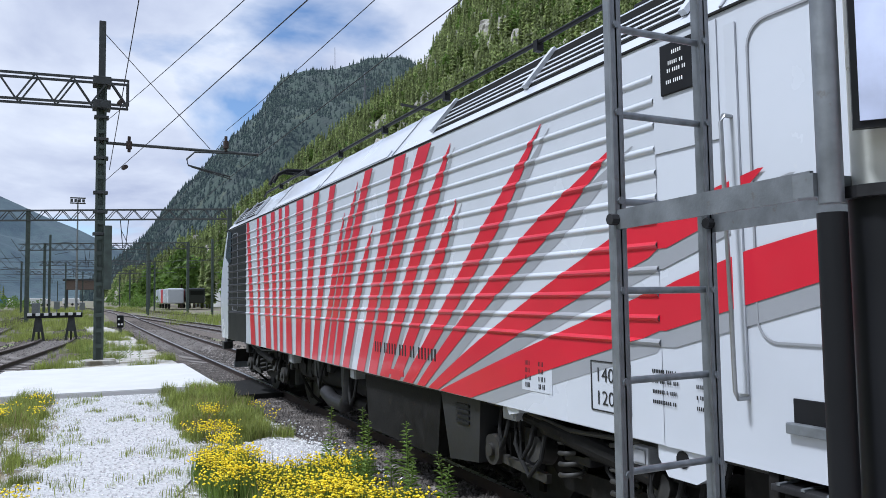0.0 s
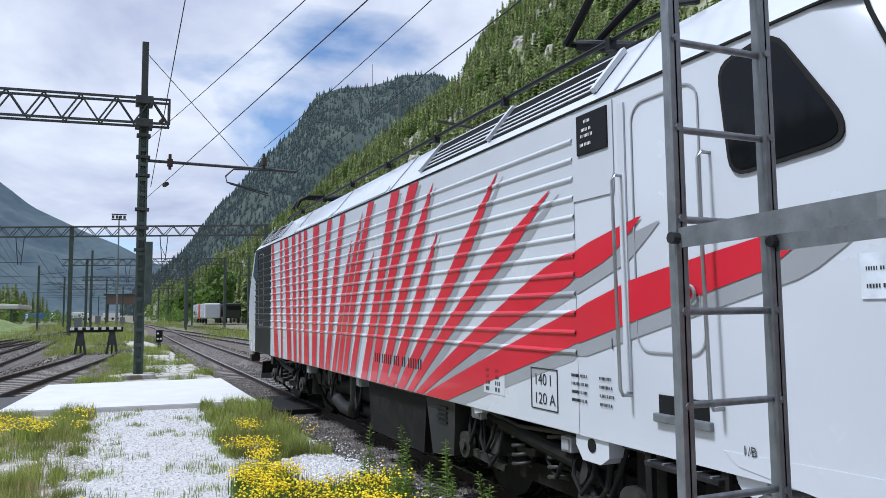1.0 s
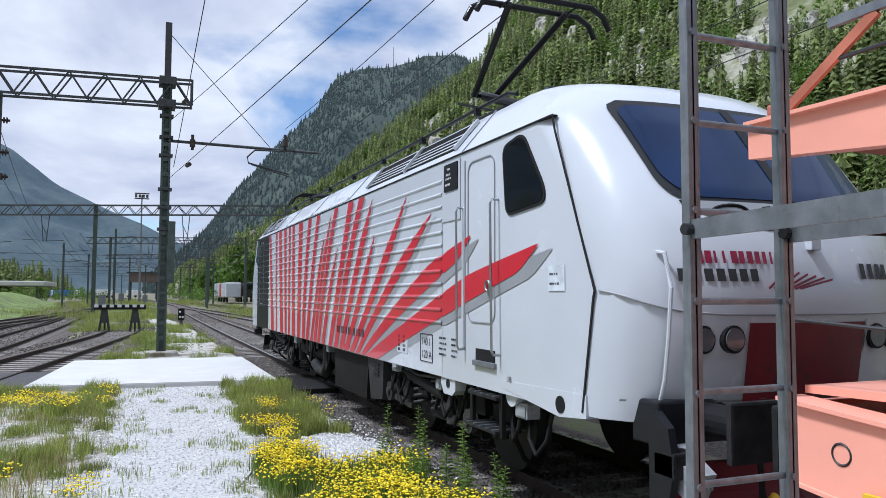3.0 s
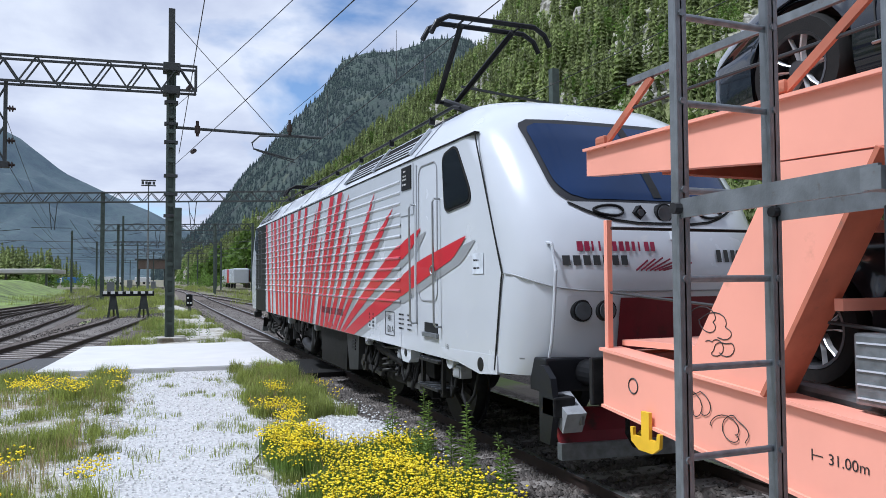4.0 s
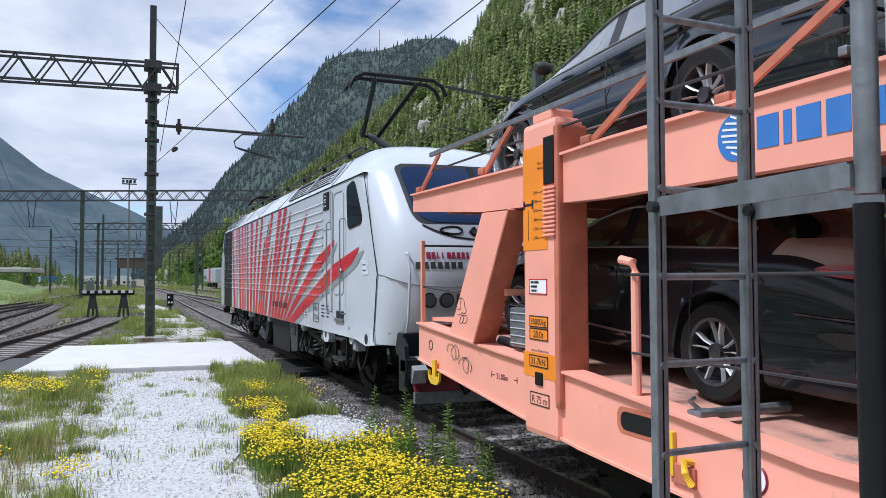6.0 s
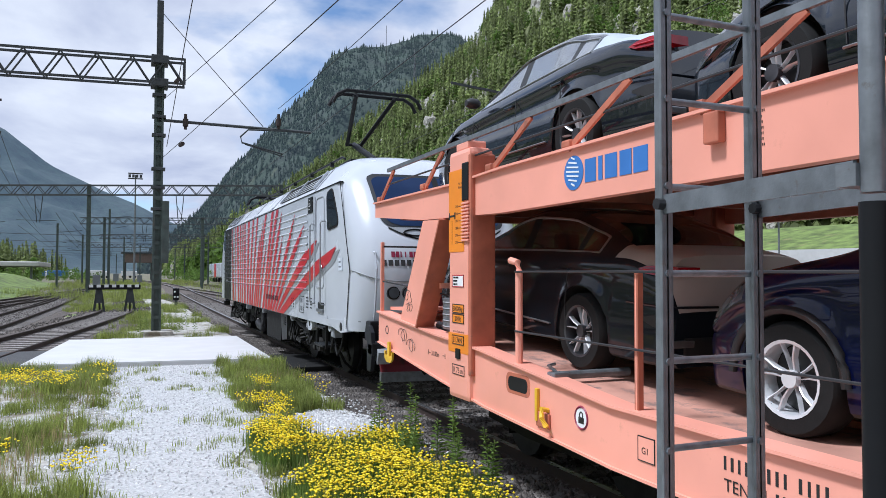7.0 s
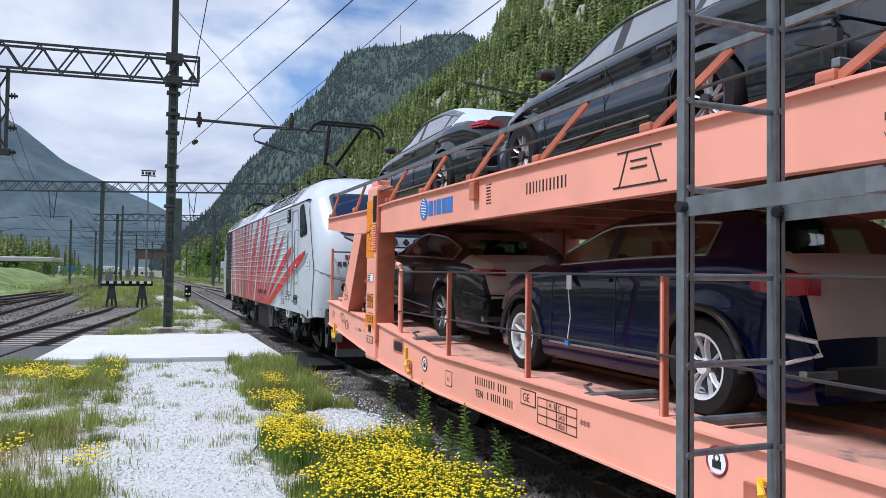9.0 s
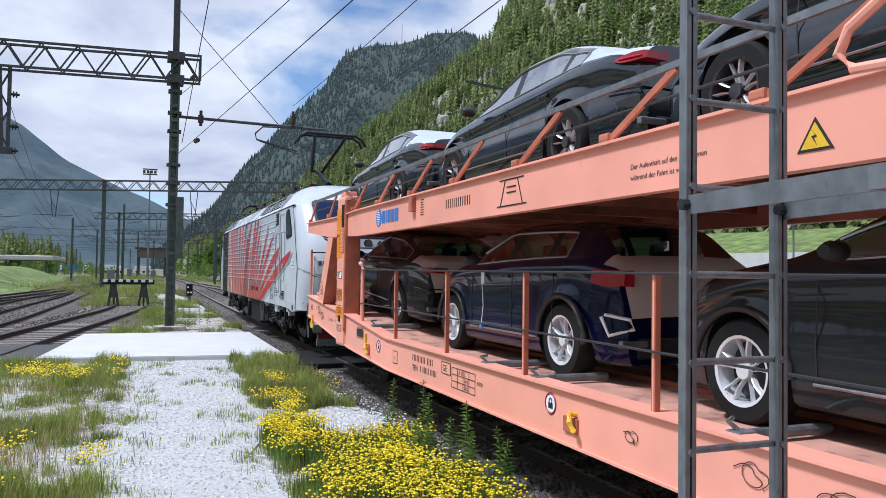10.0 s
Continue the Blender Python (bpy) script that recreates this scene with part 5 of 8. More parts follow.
# decks
part("lower_deck", prism([(-1.4, 1.34), (-3.4, 1.19), (-4.5, 1.12), (-6.6, 0.92), (W_END, 0.91), (W_END, 0.86), (-6.6, 0.87), (-4.5, 1.06), (-3.4, 1.13), (-1.4, 1.28)], -WX + 0.1, WX - 0.1), M_DECK, WAGON, "worn salmon lower deck with pale lines")
for x in (-1.32, -1.28 + 2.6):
    part("deck_line", box(x - 0.02, x + 0.02, W_END, -6.6, 0.914, 0.918), M_FILM, WAGON)
for x in (-0.42, 0.42):
    part("wheel_rail", box(x - 0.02, x + 0.02, W_END, -6.7, 0.91, 0.96), M_ORANGE_D, WAGON)
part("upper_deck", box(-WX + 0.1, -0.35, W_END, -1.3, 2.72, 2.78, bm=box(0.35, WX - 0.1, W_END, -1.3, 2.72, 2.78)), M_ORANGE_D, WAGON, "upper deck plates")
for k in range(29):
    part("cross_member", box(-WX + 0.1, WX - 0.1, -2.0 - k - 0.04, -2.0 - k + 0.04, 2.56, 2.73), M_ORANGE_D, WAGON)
part("end_plate", box(-WX + 0.1, WX - 0.1, -1.45, -1.4, 0.95, 1.36), M_ORANGE, WAGON)
for sx in (-1, 1):
    part("loading_flap", prism([(-1.42, 1.40), (-2.2, 1.42), (-2.2, 1.46), (-1.42, 1.44)], *sorted((sx * 0.6, sx * 1.45))), M_ORANGE, WAGON)
    b = part("buffer", rod((sx * 0.875, -1.4, 1.05), (sx * 0.875, -0.95, 1.05), 0.11, 16), M_BLACKP, WAGON)
    part("buffer_head", box(sx * 0.875 - 0.28, sx * 0.875 + 0.28, -0.95, -0.9, 0.85, 1.25, 0.02), M_GREASE, b)
# side posts with cables
for y in (-1.42, -6.84, -8.64, -10.46, -12.26, -14.06, -15.86, -17.66, -19.46):
    z0 = sole(y) - 0.05
    top = z0 + 0.98
    for sx in (-1, 1):
        post = part("side_post", box(sx * 1.56 - 0.022, sx * 1.56 + 0.022, y - 0.02, y + 0.02, z0, top, 0.003), M_ORANGE_D if y < -2 else M_ORANGE, WAGON, "rusty salmon stake post")
        part("groove", box(sx * 1.56 - 0.024, sx * 1.56 + 0.024, y - 0.006, y + 0.006, z0 + 0.05, top - 0.02), M_ORANGE, post)
part("bent_post", pipe([(-1.56, -5.2, 1.05), (-1.56, -5.2, 1.9), (-1.56, -5.17, 1.98), (-1.56, -5.05, 2.0)], 0.032, 10), M_ORANGE, WAGON)
for z in (1.87, 1.36):
    part("side_cable", rod((-1.6, -5.2, z + 0.03), (-1.6, W_END, z), 0.009, 6), M_WIRE, WAGON)
part("side_cable", rod((-1.55, -1.45, 2.24), (1.55, -1.45, 2.24), 0.012, 6), M_WIRE, WAGON)
part("side_cable", pipe([(-1.56, -1.45, 1.78), (-1.50, -2.4, 1.72), (-1.4, -3.9, 1.6)], 0.01), M_WIRE, WAGON)
part("lamp_box", box(-1.5, -1.18, -3.75, -3.35, 1.28, 1.62, 0.015), M_GALV, WAGON, "grey lamp box with a grid front")
for k in range(5):
    part("grid_bar", box(-1.508, -1.50, -3.73, -3.37, 1.31 + 0.065 * k, 1.318 + 0.065 * k), M_WHITE, WAGON)
for z in (1.72, 1.66 + 0.45):
    part("cross_rail", box(-1.5, 1.5, -3.3, -3.25, z, z + 0.06), M_ORANGE, WAGON)
for sx in (-1, 1):
    part("end_tube", rod((sx * 1.35, -2.9, 1.29), (sx * 1.35, -3.7, 1.24), 0.045, 12), M_GALV, WAGON)
# upper handrail with slanted stays
for sx in (-1, 1):
    part("upper_handrail", box(sx * 1.60 - 0.015, sx * 1.60 + 0.015, W_END, -1.75, 3.19, 3.235), M_GALV, WAGON, "flat grey upper handrail")
    part("upper_cable", rod((sx * 1.60, W_END, 2.99), (sx * 1.60, -1.8, 3.03), 0.011, 6), M_WIRE, WAGON)
    for k, y in enumerate((-1.45, -3.05, -4.74, -6.07, -7.48, -8.87, -10.35, -11.75, -13.2, -14.7, -16.2, -17.7)):
        d = -0.75 if y < -4 else -0.55
        s = part("handrail_stay", bar((sx * 1.60, y, 2.83), (sx * 1.60, y + d, 3.19), 0.024, 0.05, up=(0, 0.4, 0.9)), M_ORANGE_D, WAGON, "slanted salmon handrail stay")
        part("stay_foot", box(sx * 1.60 - 0.035, sx * 1.60 + 0.035, y - 0.05, y + 0.07, 2.83, 2.90, 0.02), M_ORANGE_D, s)
part("loop_handle", pipe([(-1.62, -14.0, 2.84), (-1.62, -13.78, 2.86), (-1.62, -13.70, 2.95), (-1.62, -13.76, 3.06), (-1.62, -13.95, 3.16)], 0.028, 8), M_ORANGE, WAGON)
part("hook_block", box(-1.66, -1.60, -7.68, -7.56, 2.62, 2.80, 0.01), M_ORANGE_D, WAGON)
# running gear
for yb in (-4.9, -26.0):
    for dy in (-0.9, 0.9):
        for sx in (-1, 1):
            w = part("wheel", rod((sx * -0.07, 0, 0), (sx * 0.065, 0, 0), 0.36, 28, rod((sx * -0.1, 0, 0), (sx * -0.065, 0, 0), 0.39, 28)), M_GREASE, WAGON, smooth=30)
            part("axle_cap", box(sx * 0.05, sx * 0.2, -0.1, 0.1, -0.1, 0.1, 0.02), M_UNDER, w)
            base = pose(sx * 0.765, yb + dy, 0.36)
            w.matrix_basis = base
            ROLLERS.append((w, base, 0.36))
    for sx in (-1, 1):
        part("bogie_frame", prism([(yb - 1.3, 0.46), (yb - 0.5, 0.5), (yb + 0.5, 0.5), (yb + 1.3, 0.46), (yb + 1.3, 0.34), (yb + 0.5, 0.28), (yb - 0.5, 0.28), (yb - 1.3, 0.34)], sx * 1.0 - 0.06, sx * 1.0 + 0.06), M_UNDER, WAGON)
part("underframe", box(-0.5, 0.5, W_END, -1.5, 0.55, 0.86), M_UNDER, WAGON)
part("brake_hose", pipe([(-0.4, -1.4, 0.95), (-0.4, -1.1, 0.75), (-0.35, -0.7, 0.6), (-0.3, -0.4, 0.75), (-0.3, -0.1, 0.95)], 0.03), M_RUBBER, WAGON)
part("screw_coupling", rod((0, -1.4, 1.0), (0, -0.3, 0.92), 0.04, 10), M_GREASE, WAGON)

# ---- cars on the wagon ----


def curve_at(pts, d):
    """A smooth curve through (distance, height) points."""
    n = len(pts)
    for i in range(n - 1):
        if d <= pts[i + 1][0] or i == n - 2:
            (x0, y0), (x1, y1) = pts[i], pts[i + 1]
            h = x1 - x0
            t = min(1.0, max(0.0, (d - x0) / h))
            s0 = (y1 - y0) / h
            sa = (y0 - pts[i - 1][1]) / (x0 - pts[i - 1][0]) if i else s0
            sb = (pts[i + 2][1] - y1) / (pts[i + 2][0] - x1) if i < n - 2 else s0
            m0 = 0.0 if sa * s0 <= 0 else 2 * sa * s0 / (sa + s0)
            m1 = 0.0 if sb * s0 <= 0 else 2 * sb * s0 / (sb + s0)
            return y0 + h * (t * (1 - t) ** 2 * m0 - t * t * (1 - t) * m1) + (y1 - y0) * t * t * (3 - 2 * t)


SEDAN = dict(length=4.50, fo=0.88, half=0.91, tyre=0.335, screen=(1.12, 1.95), rear=(3.05, 3.92), pillars=(2.40, 3.36), glass_end=3.66, belt=((0, 0.60), (0.5, 0.80), (1.2, 0.91), (4.0, 1.0), (4.5, 0.86)),
             top=((0, 0.58), (0.06, 0.70), (0.35, 0.84), (1.15, 0.98), (1.95, 1.36), (2.45, 1.445), (3.0, 1.43), (3.55, 1.29), (3.98, 1.10), (4.36, 1.065), (4.44, 1.05), (4.48, 0.92), (4.5, 0.62)))
SUV = dict(length=4.22, fo=0.82, half=0.91, tyre=0.345, screen=(1.05, 1.72), rear=(3.55, 3.98), pillars=(2.22, 3.08), glass_end=3.42, belt=((0, 0.66), (0.4, 0.90), (1.1, 1.02), (3.6, 1.10), (4.22, 1.0)),
           top=((0, 0.68), (0.05, 0.84), (0.3, 0.97), (1.05, 1.09), (1.72, 1.42), (2.2, 1.52), (3.2, 1.50), (3.62, 1.44), (3.98, 1.14), (4.14, 1.03), (4.2, 0.88), (4.22, 0.6)))


def alloy_wheel(car, x, y, r, out, rim_m):
    """Tyre with rounded shoulders, dished rim, five pairs of spokes."""
    prof = ((0.62, -0.10), (0.66, -0.115), (0.93, -0.115), (1.0, -0.085), (1.0, 0.085), (0.93, 0.115), (0.66, 0.115), (0.62, 0.10))
    tyre = part("tyre", loft([[(out * s, y + r * k * math.cos(a), r + r * k * math.sin(a)) for k, s in prof] for a in (2 * math.pi * i / 32 for i in range(33))], True, False), M_RUBBER, car, "black road tyre", smooth=40)
    tyre.matrix_basis = pose(x, 0, 0)
    rim = part("rim", loft([[(out * s, y + r * k * math.cos(a), r + r * k * math.sin(a)) for k, s in ((0.68, 0.118), (0.62, 0.112), (0.60, -0.02), (0.66, -0.05))] for a in (2 * math.pi * i / 28 for i in range(29))], True, False), rim_m, tyre, smooth=40)
    part("brake_disc", rod((out * -0.02, y, r), (out * -0.04, y, r), r * 0.59, 20), M_TRIM, rim)
    face = M_ALLOY if rim_m is not M_ALLOY else rim_m
    for k in range(5):
        for off in (-1, 1):
            a = 2 * math.pi * k / 5 + 0.3
            sec = []
            for q, turn, wid, dep in ((0.12, 0.34, 0.030, 0.07), (0.38, 0.20, 0.026, 0.095), (0.645, 0.25, 0.034, 0.108)):
                c, d = a + off * (turn - wid / q * 0.38), a + off * (turn + wid / q * 0.38)
                sec.append([(out * e, y + r * q * math.cos(b), r + r * q * math.sin(b)) for e, b in ((dep - 0.04, c), (dep, c), (dep - 0.006, d), (dep - 0.046, d))])
            part("spoke", loft(sec), face, rim)
    part("hub_cap", rod((out * 0.06, y, r), (out * 0.10, y, r), 0.055, 14), rim_m, rim)


def rounded_half(pts):
    """Half a cross-section with its runs rounded: finer points, and the run that each of their steps belongs to."""
    out, segs = [pts[0]], []
    for a, b in ((0, 1), (1, 6), (6, 7), (7, 8), (8, 11)):
        for k in range(a, b):
            p1, p2 = pts[k], pts[k + 1]
            p0 = pts[k - 1] if k > a else p1
            p3 = pts[k + 2] if k + 2 <= b else ((-pts[10][0], pts[10][1]) if b == 11 else p2)
            m = 4 if b - a > 1 else 2
            for q in range(1, m + 1):
                t = q / m
                out.append(tuple(0.5 * (2 * p1[i] + (p2[i] - p0[i]) * t + (2 * p0[i] - 5 * p1[i] + 4 * p2[i] - p3[i]) * t * t + (3 * p1[i] - p0[i] - 3 * p2[i] + p3[i]) * t ** 3) if b - a > 1 else p1[i] + (p2[i] - p1[i]) * t for i in (0, 1)))
                segs.append(k)
    return out, segs


def car(spec, y, z, paint, label, film=None, tilt=0.0, wb=2.64, rim_m=M_ALLOY, roof_film=False, x=4.52, glass=M_CARGLASS):
    ob = thing("car", label, "car", "new cars on the wagon")
    ob.matrix_basis = pose(x, y, z, tilt)
    MOVERS.append((ob, ob.matrix_basis.copy()))
    L, fo, hw, r = spec["length"], spec["fo"], spec["half"], spec["tyre"]
    stretch = (L + wb - 2.62) / L
    R = r + 0.055
    ds = sorted({round(i * L / 64, 4) for i in range(65)} | {round(c + k * R / 7, 4) for c in (fo, fo + 2.62) for k in range(-7, 8)} | set(spec["screen"]) | set(spec["rear"]))
    rings = []
    for d in ds:
        zt, zb = curve_at(spec["top"], d), curve_at(spec["belt"], d)
        zb = min(zb, zt - 0.015)
        w = hw * (1 - 0.17 * abs((d - L / 2) / (L / 2)) ** 5 - (0.05 if d < 0.02 or d > L - 0.02 else 0))
        z0 = 0.19
        flare = 0.0
        for c in (fo, fo + 2.62):
            if abs(d - c) < R:
                z0 = max(z0, r + math.sqrt(R * R - (d - c) ** 2) * 0.985)
            flare = max(flare, 0.018 * max(0.0, 1 - abs(d - c) / 0.55))
        w += flare
        low = min(z0, zb - 0.06)
        mid = max(low + 0.02, 0.52)
        mid = min(mid, zb - 0.10 if zb - 0.10 > low + 0.015 else low + 0.015)
        shoulder_z = max(zb - 0.10, mid + 0.012)
        cab = min(1.0, max(0.0, (zt - zb - 0.06) / 0.30))
        half = [(0.0, low), (w * 0.80, low), (w * 0.965, low + 0.02), (w, mid), (w * 0.955, mid + (shoulder_z - mid) * 0.62), (w * 0.992, shoulder_z), (w * 0.945, zb + 0.0),
                (w * (0.915 - 0.02 * cab), zb + 0.035 * cab + (zt - zb) * 0.25 * (1 - cab)), (w * (0.84 - 0.09 * cab), zt - 0.115 * cab - 0.010), (w * (0.76 - 0.10 * cab), zt - 0.045 * cab - 0.006), (w * (0.42 + 0.02 * cab), zt - 0.008 * cab), (0.0, zt)]
        yy = fo - d * stretch if d <= fo else (fo - fo * stretch) * 0 + (fo - d) * ((wb / 2.62) if d <= fo + 2.62 else 1) - (wb - 2.62 if d > fo + 2.62 else 0)
        half, segs = rounded_half(half)
        rings.append([(px, yy, pz) for px, pz in half] + [(-px, yy, pz) for px, pz in half[-2:0:-1]])
    n = len(rings[0])
    hs = n // 2
    groups = {}

    def kind_of(d, k):
        k2 = segs[k if k < hs else n - 1 - k]
        s0, s1 = spec["screen"]
        r0, r1 = spec["rear"]
        if k2 == 7 and s0 + 0.36 < d < spec["glass_end"]:
            return "side_window" if all(abs(d - p) > 0.055 for p in spec["pillars"]) else "pillar"
        if k2 in (9, 10) and s0 <= d < s1:
            return "windscreen"
        if k2 in (9, 10) and r0 + 0.12 <= d < r1:
            return "rear_window"
        if k2 == 5 and 0.05 < d < 0.42:
            return "headlamp"
        if k2 <= 1 and 0.03 < d < L - 0.03:
            return "sill"
        if roof_film and k2 >= 7 and r1 - 0.25 < d < L - 0.08:
            return "film"
        if film and not roof_film and k2 >= 6 and d > r1 - 0.02:
            return "film"
        return "body"

    for i in range(len(ds) - 1):
        dm = (ds[i] + ds[i + 1]) / 2
        for k in range(n):
            g = kind_of(dm, k)
            side = 0 if k < hs else 1
            key = (g, side, sum(dm > p + (0.07 if g == "pillar" else 0) for p in spec["pillars"])) if g in ("side_window", "pillar") else (g, side) if g == "headlamp" else (g,)
            groups.setdefault(key, []).append((i, k))
    mats = {"body": paint, "side_window": glass, "windscreen": glass, "rear_window": M_FILM if roof_film else glass, "headlamp": M_LENS, "sill": M_TRIM, "pillar": M_TRIM, "film": film or M_FILM}
    for (g, *_), cells in groups.items():
        bm = bmesh.new()
        vs = {}
        for i, k in cells:
            f = []
            for a, b in ((i, k), (i, (k + 1) % n), (i + 1, (k + 1) % n), (i + 1, k)):
                if (a, b) not in vs:
                    vs[a, b] = bm.verts.new(rings[a][b])
                f.append(vs[a, b])
            bm.faces.new(f)
        if g == "body":
            for idx in (0, -1):
                a = 0 if idx == 0 else len(ds) - 1
                ring = [vs.get((a, b)) or bm.verts.new(rings[a][b]) for b in range(n)]
                bm.faces.new(ring if idx else ring[::-1])
        bmesh.ops.recalc_face_normals(bm, faces=list(bm.faces))
        part(g if g != "film" else "protective_film", bm, mats[g], ob, "pale protective film" if g == "film" else "", smooth=38)
    for sx in (-1, 1):
        for yw in (0, -wb):
            if spec is SUV:
                arc = [(sx * (hw + 0.012), yw + (R + 0.015) * math.cos(a), r + (R + 0.015) * math.sin(a)) for a in (math.pi * q / 14 for q in range(15))]
                part("arch_cladding", pipe(arc, 0.03, 6), M_TRIM, ob, smooth=60)
            alloy_wheel(ob, sx * (hw - 0.115), yw, r, sx, rim_m)
        mz = curve_at(spec["belt"], 1.5) + 0.07
        mirror = part("mirror", loft([[(sx * (hw + 0.01 + 0.17 * u), fo - 1.62 + 0.075 * math.cos(a) * s, mz + 0.06 * math.sin(a) * s) for a in (2 * math.pi * q / 12 for q in range(12))] for u, s in ((0.0, 0.45), (0.25, 0.95), (0.7, 1.0), (1.0, 0.6))]), M_TRIM, ob, smooth=50)
        for dd in (1.42, 2.44, 3.30):
            pts = [(sx * (hw + 0.002), fo - dd, 0.36), (sx * (hw + 0.003), fo - dd + 0.01, 0.6), (sx * (hw * 0.988 + 0.001), fo - dd, curve_at(spec["belt"], dd) - 0.08)]
            part("door_gap", pipe(pts, 0.005, 4), M_TRIM, ob)
        for dd in (2.28, 3.22):
            part("door_handle", box(sx * hw * 0.985 - 0.02, sx * hw * 0.985 + 0.025, fo - dd - 0.09, fo - dd + 0.09, curve_at(spec["belt"], dd) - 0.16, curve_at(spec["belt"], dd) - 0.13, 0.008), paint, ob)
        d0, d1 = spec["screen"][0] + 0.36, spec["glass_end"]
        rim = []
        for q in range(25):
            dd = d0 + (d1 - d0) * q / 24
            zt, zb = curve_at(spec["top"], dd), curve_at(spec["belt"], dd)
            cab = min(1.0, max(0.0, (zt - zb - 0.06) / 0.30))
            k = wb / 2.62 if dd > fo else 1
            rim.append(((sx * (hw * (0.84 - 0.09 * cab) + 0.008), fo - (dd if dd <= fo else fo + (dd - fo) * k), zt - 0.115 * cab - 0.006), (sx * (hw * 0.915), fo - fo - (dd - fo) * k, zb + 0.030)))
        part("window_trim", pipe([b for _, b in rim], 0.010, 5), M_CHROME, ob, "chrome strip below the windows")
        part("window_trim", pipe([a for a, _ in rim], 0.011, 5), M_CHROME, ob, "chrome strip over the windows")
        part("window_trim", pipe([rim[-1][0], rim[-1][1]], 0.010, 5), M_CHROME, ob)
        part("sill_trim", pipe([(sx * (hw + 0.006), fo - dd, 0.34) for dd in (1.4, 2.2, 3.05)], 0.010, 5), M_CHROME, ob)
        part("exhaust_trim", box(*sorted((sx * 0.52, sx * 0.78)), fo - L * 1.0 - 0.012 - (wb - 2.62), fo - L + 0.05 - (wb - 2.62), 0.34, 0.40, 0.01), M_CHROME, ob)
    yb = fo - L - (wb - 2.62)
    for sx in (-1, 1):
        if spec is SUV:
            part("tail_lamp", loft([[(sx * xi, yb + dy, 0.86), (sx * xo, yb + dy, 0.86 + lift), (sx * (xo - 0.02), yb + dy, 1.0), (sx * xi, yb + dy, 1.0)] for xi, xo, dy, lift in ((0.76, 0.82, 0.44, 0.07), (0.72, 0.878, 0.32, 0.03), (0.68, 0.855, 0.15, 0.0), (0.66, 0.82, 0.03, 0.0), (0.66, 0.77, -0.012, 0.01))]), M_TAIL, ob, "red tail lamp", smooth=35)
            part("rear_vent", pipe([(sx * 0.86, yb + 0.14, 0.62), (sx * 0.70, yb - 0.01, 0.58), (sx * 0.66, yb - 0.015, 0.50), (sx * 0.84, yb + 0.10, 0.44), (sx * 0.88, yb + 0.16, 0.60)], 0.016, 6), M_ALLOY, ob, "silver frame of the bumper vent")
        else:
            lamp = part("tail_lamp", loft([[(sx * xi, yb + dy, z0), (sx * xo, yb + dy, z0 + 0.01), (sx * (xo - 0.015), yb + dy, z1), (sx * xi, yb + dy, z1)] for xi, xo, dy, z0, z1 in ((0.78, 0.832, 0.31, 0.915, 0.935), (0.74, 0.822, 0.24, 0.885, 0.955), (0.66, 0.793, 0.11, 0.875, 0.965), (0.56, 0.758, 0.015, 0.88, 0.962), (0.50, 0.72, -0.012, 0.885, 0.958))]), M_TAIL, ob, "red wedge-shaped tail lamp", smooth=35)
            part("lamp_bar", pipe([(sx * 0.826, yb + 0.25, 0.925), (sx * 0.797, yb + 0.11, 0.92), (sx * 0.762, yb + 0.013, 0.918)], 0.006, 5), M_TAIL_B, lamp)
            part("rear_vent", loft([[(sx * xi, yb + dy, z0), (sx * xo, yb + dy, z0 + 0.02), (sx * xo, yb + dy, z1 - 0.03), (sx * xi, yb + dy, z1)] for xi, xo, dy, z0, z1 in ((0.76, 0.838, 0.26, 0.52, 0.59), (0.70, 0.812, 0.13, 0.47, 0.61), (0.62, 0.772, 0.015, 0.47, 0.61))]), M_TRIM, ob, "dark vent in the rear bumper")
            part("bumper_crease", pipe([(sx * 0.862, yb + 0.40, 0.66), (sx * 0.822, yb + 0.17, 0.655), (sx * 0.765, yb + 0.008, 0.65), (sx * 0.3, yb - 0.008, 0.65)], 0.010, 5), paint, ob)
    base = spec["belt"][2][1]
    for sx in (-0.38, 0.38):
        for row in (2.25, 3.10):
            seat = part("seat", box(sx - 0.25, sx + 0.25, fo - row - 0.08, fo - row + 0.42, 0.45, 0.62, 0.05, loft([[(sx - hwid, fo - row - dy - 0.06, z), (sx + hwid, fo - row - dy - 0.06, z), (sx + hwid, fo - row - dy + 0.08, z), (sx - hwid, fo - row - dy + 0.08, z)] for hwid, dy, z in ((0.24, 0.05, 0.55), (0.25, 0.10, 0.85), (0.19, 0.15, base + 0.08))])), M_SEAT, ob)
            part("headrest", box(sx - 0.13, sx + 0.13, fo - row - 0.24, fo - row - 0.13, base + 0.10, base + 0.26, 0.04), M_SEAT, seat)
    part("dashboard", box(-0.72, 0.72, fo - 1.62, fo - 1.18, base - 0.30, base - 0.01, 0.06), M_TRIM, ob)
    wheel = [(-0.38 + 0.18 * math.cos(a), fo - 1.74 - 0.05 * math.sin(a), base - 0.03 + 0.17 * math.sin(a)) for a in (2 * math.pi * q / 20 for q in range(21))]
    part("steering_wheel", pipe(wheel, 0.016, 6), M_TRIM, ob)
    part("rear_diffuser", box(-0.62, 0.62, fo - L - 0.01 - (wb - 2.62), fo - L + 0.08 - (wb - 2.62), 0.24, 0.42, 0.02), M_TRIM, ob)
    return ob


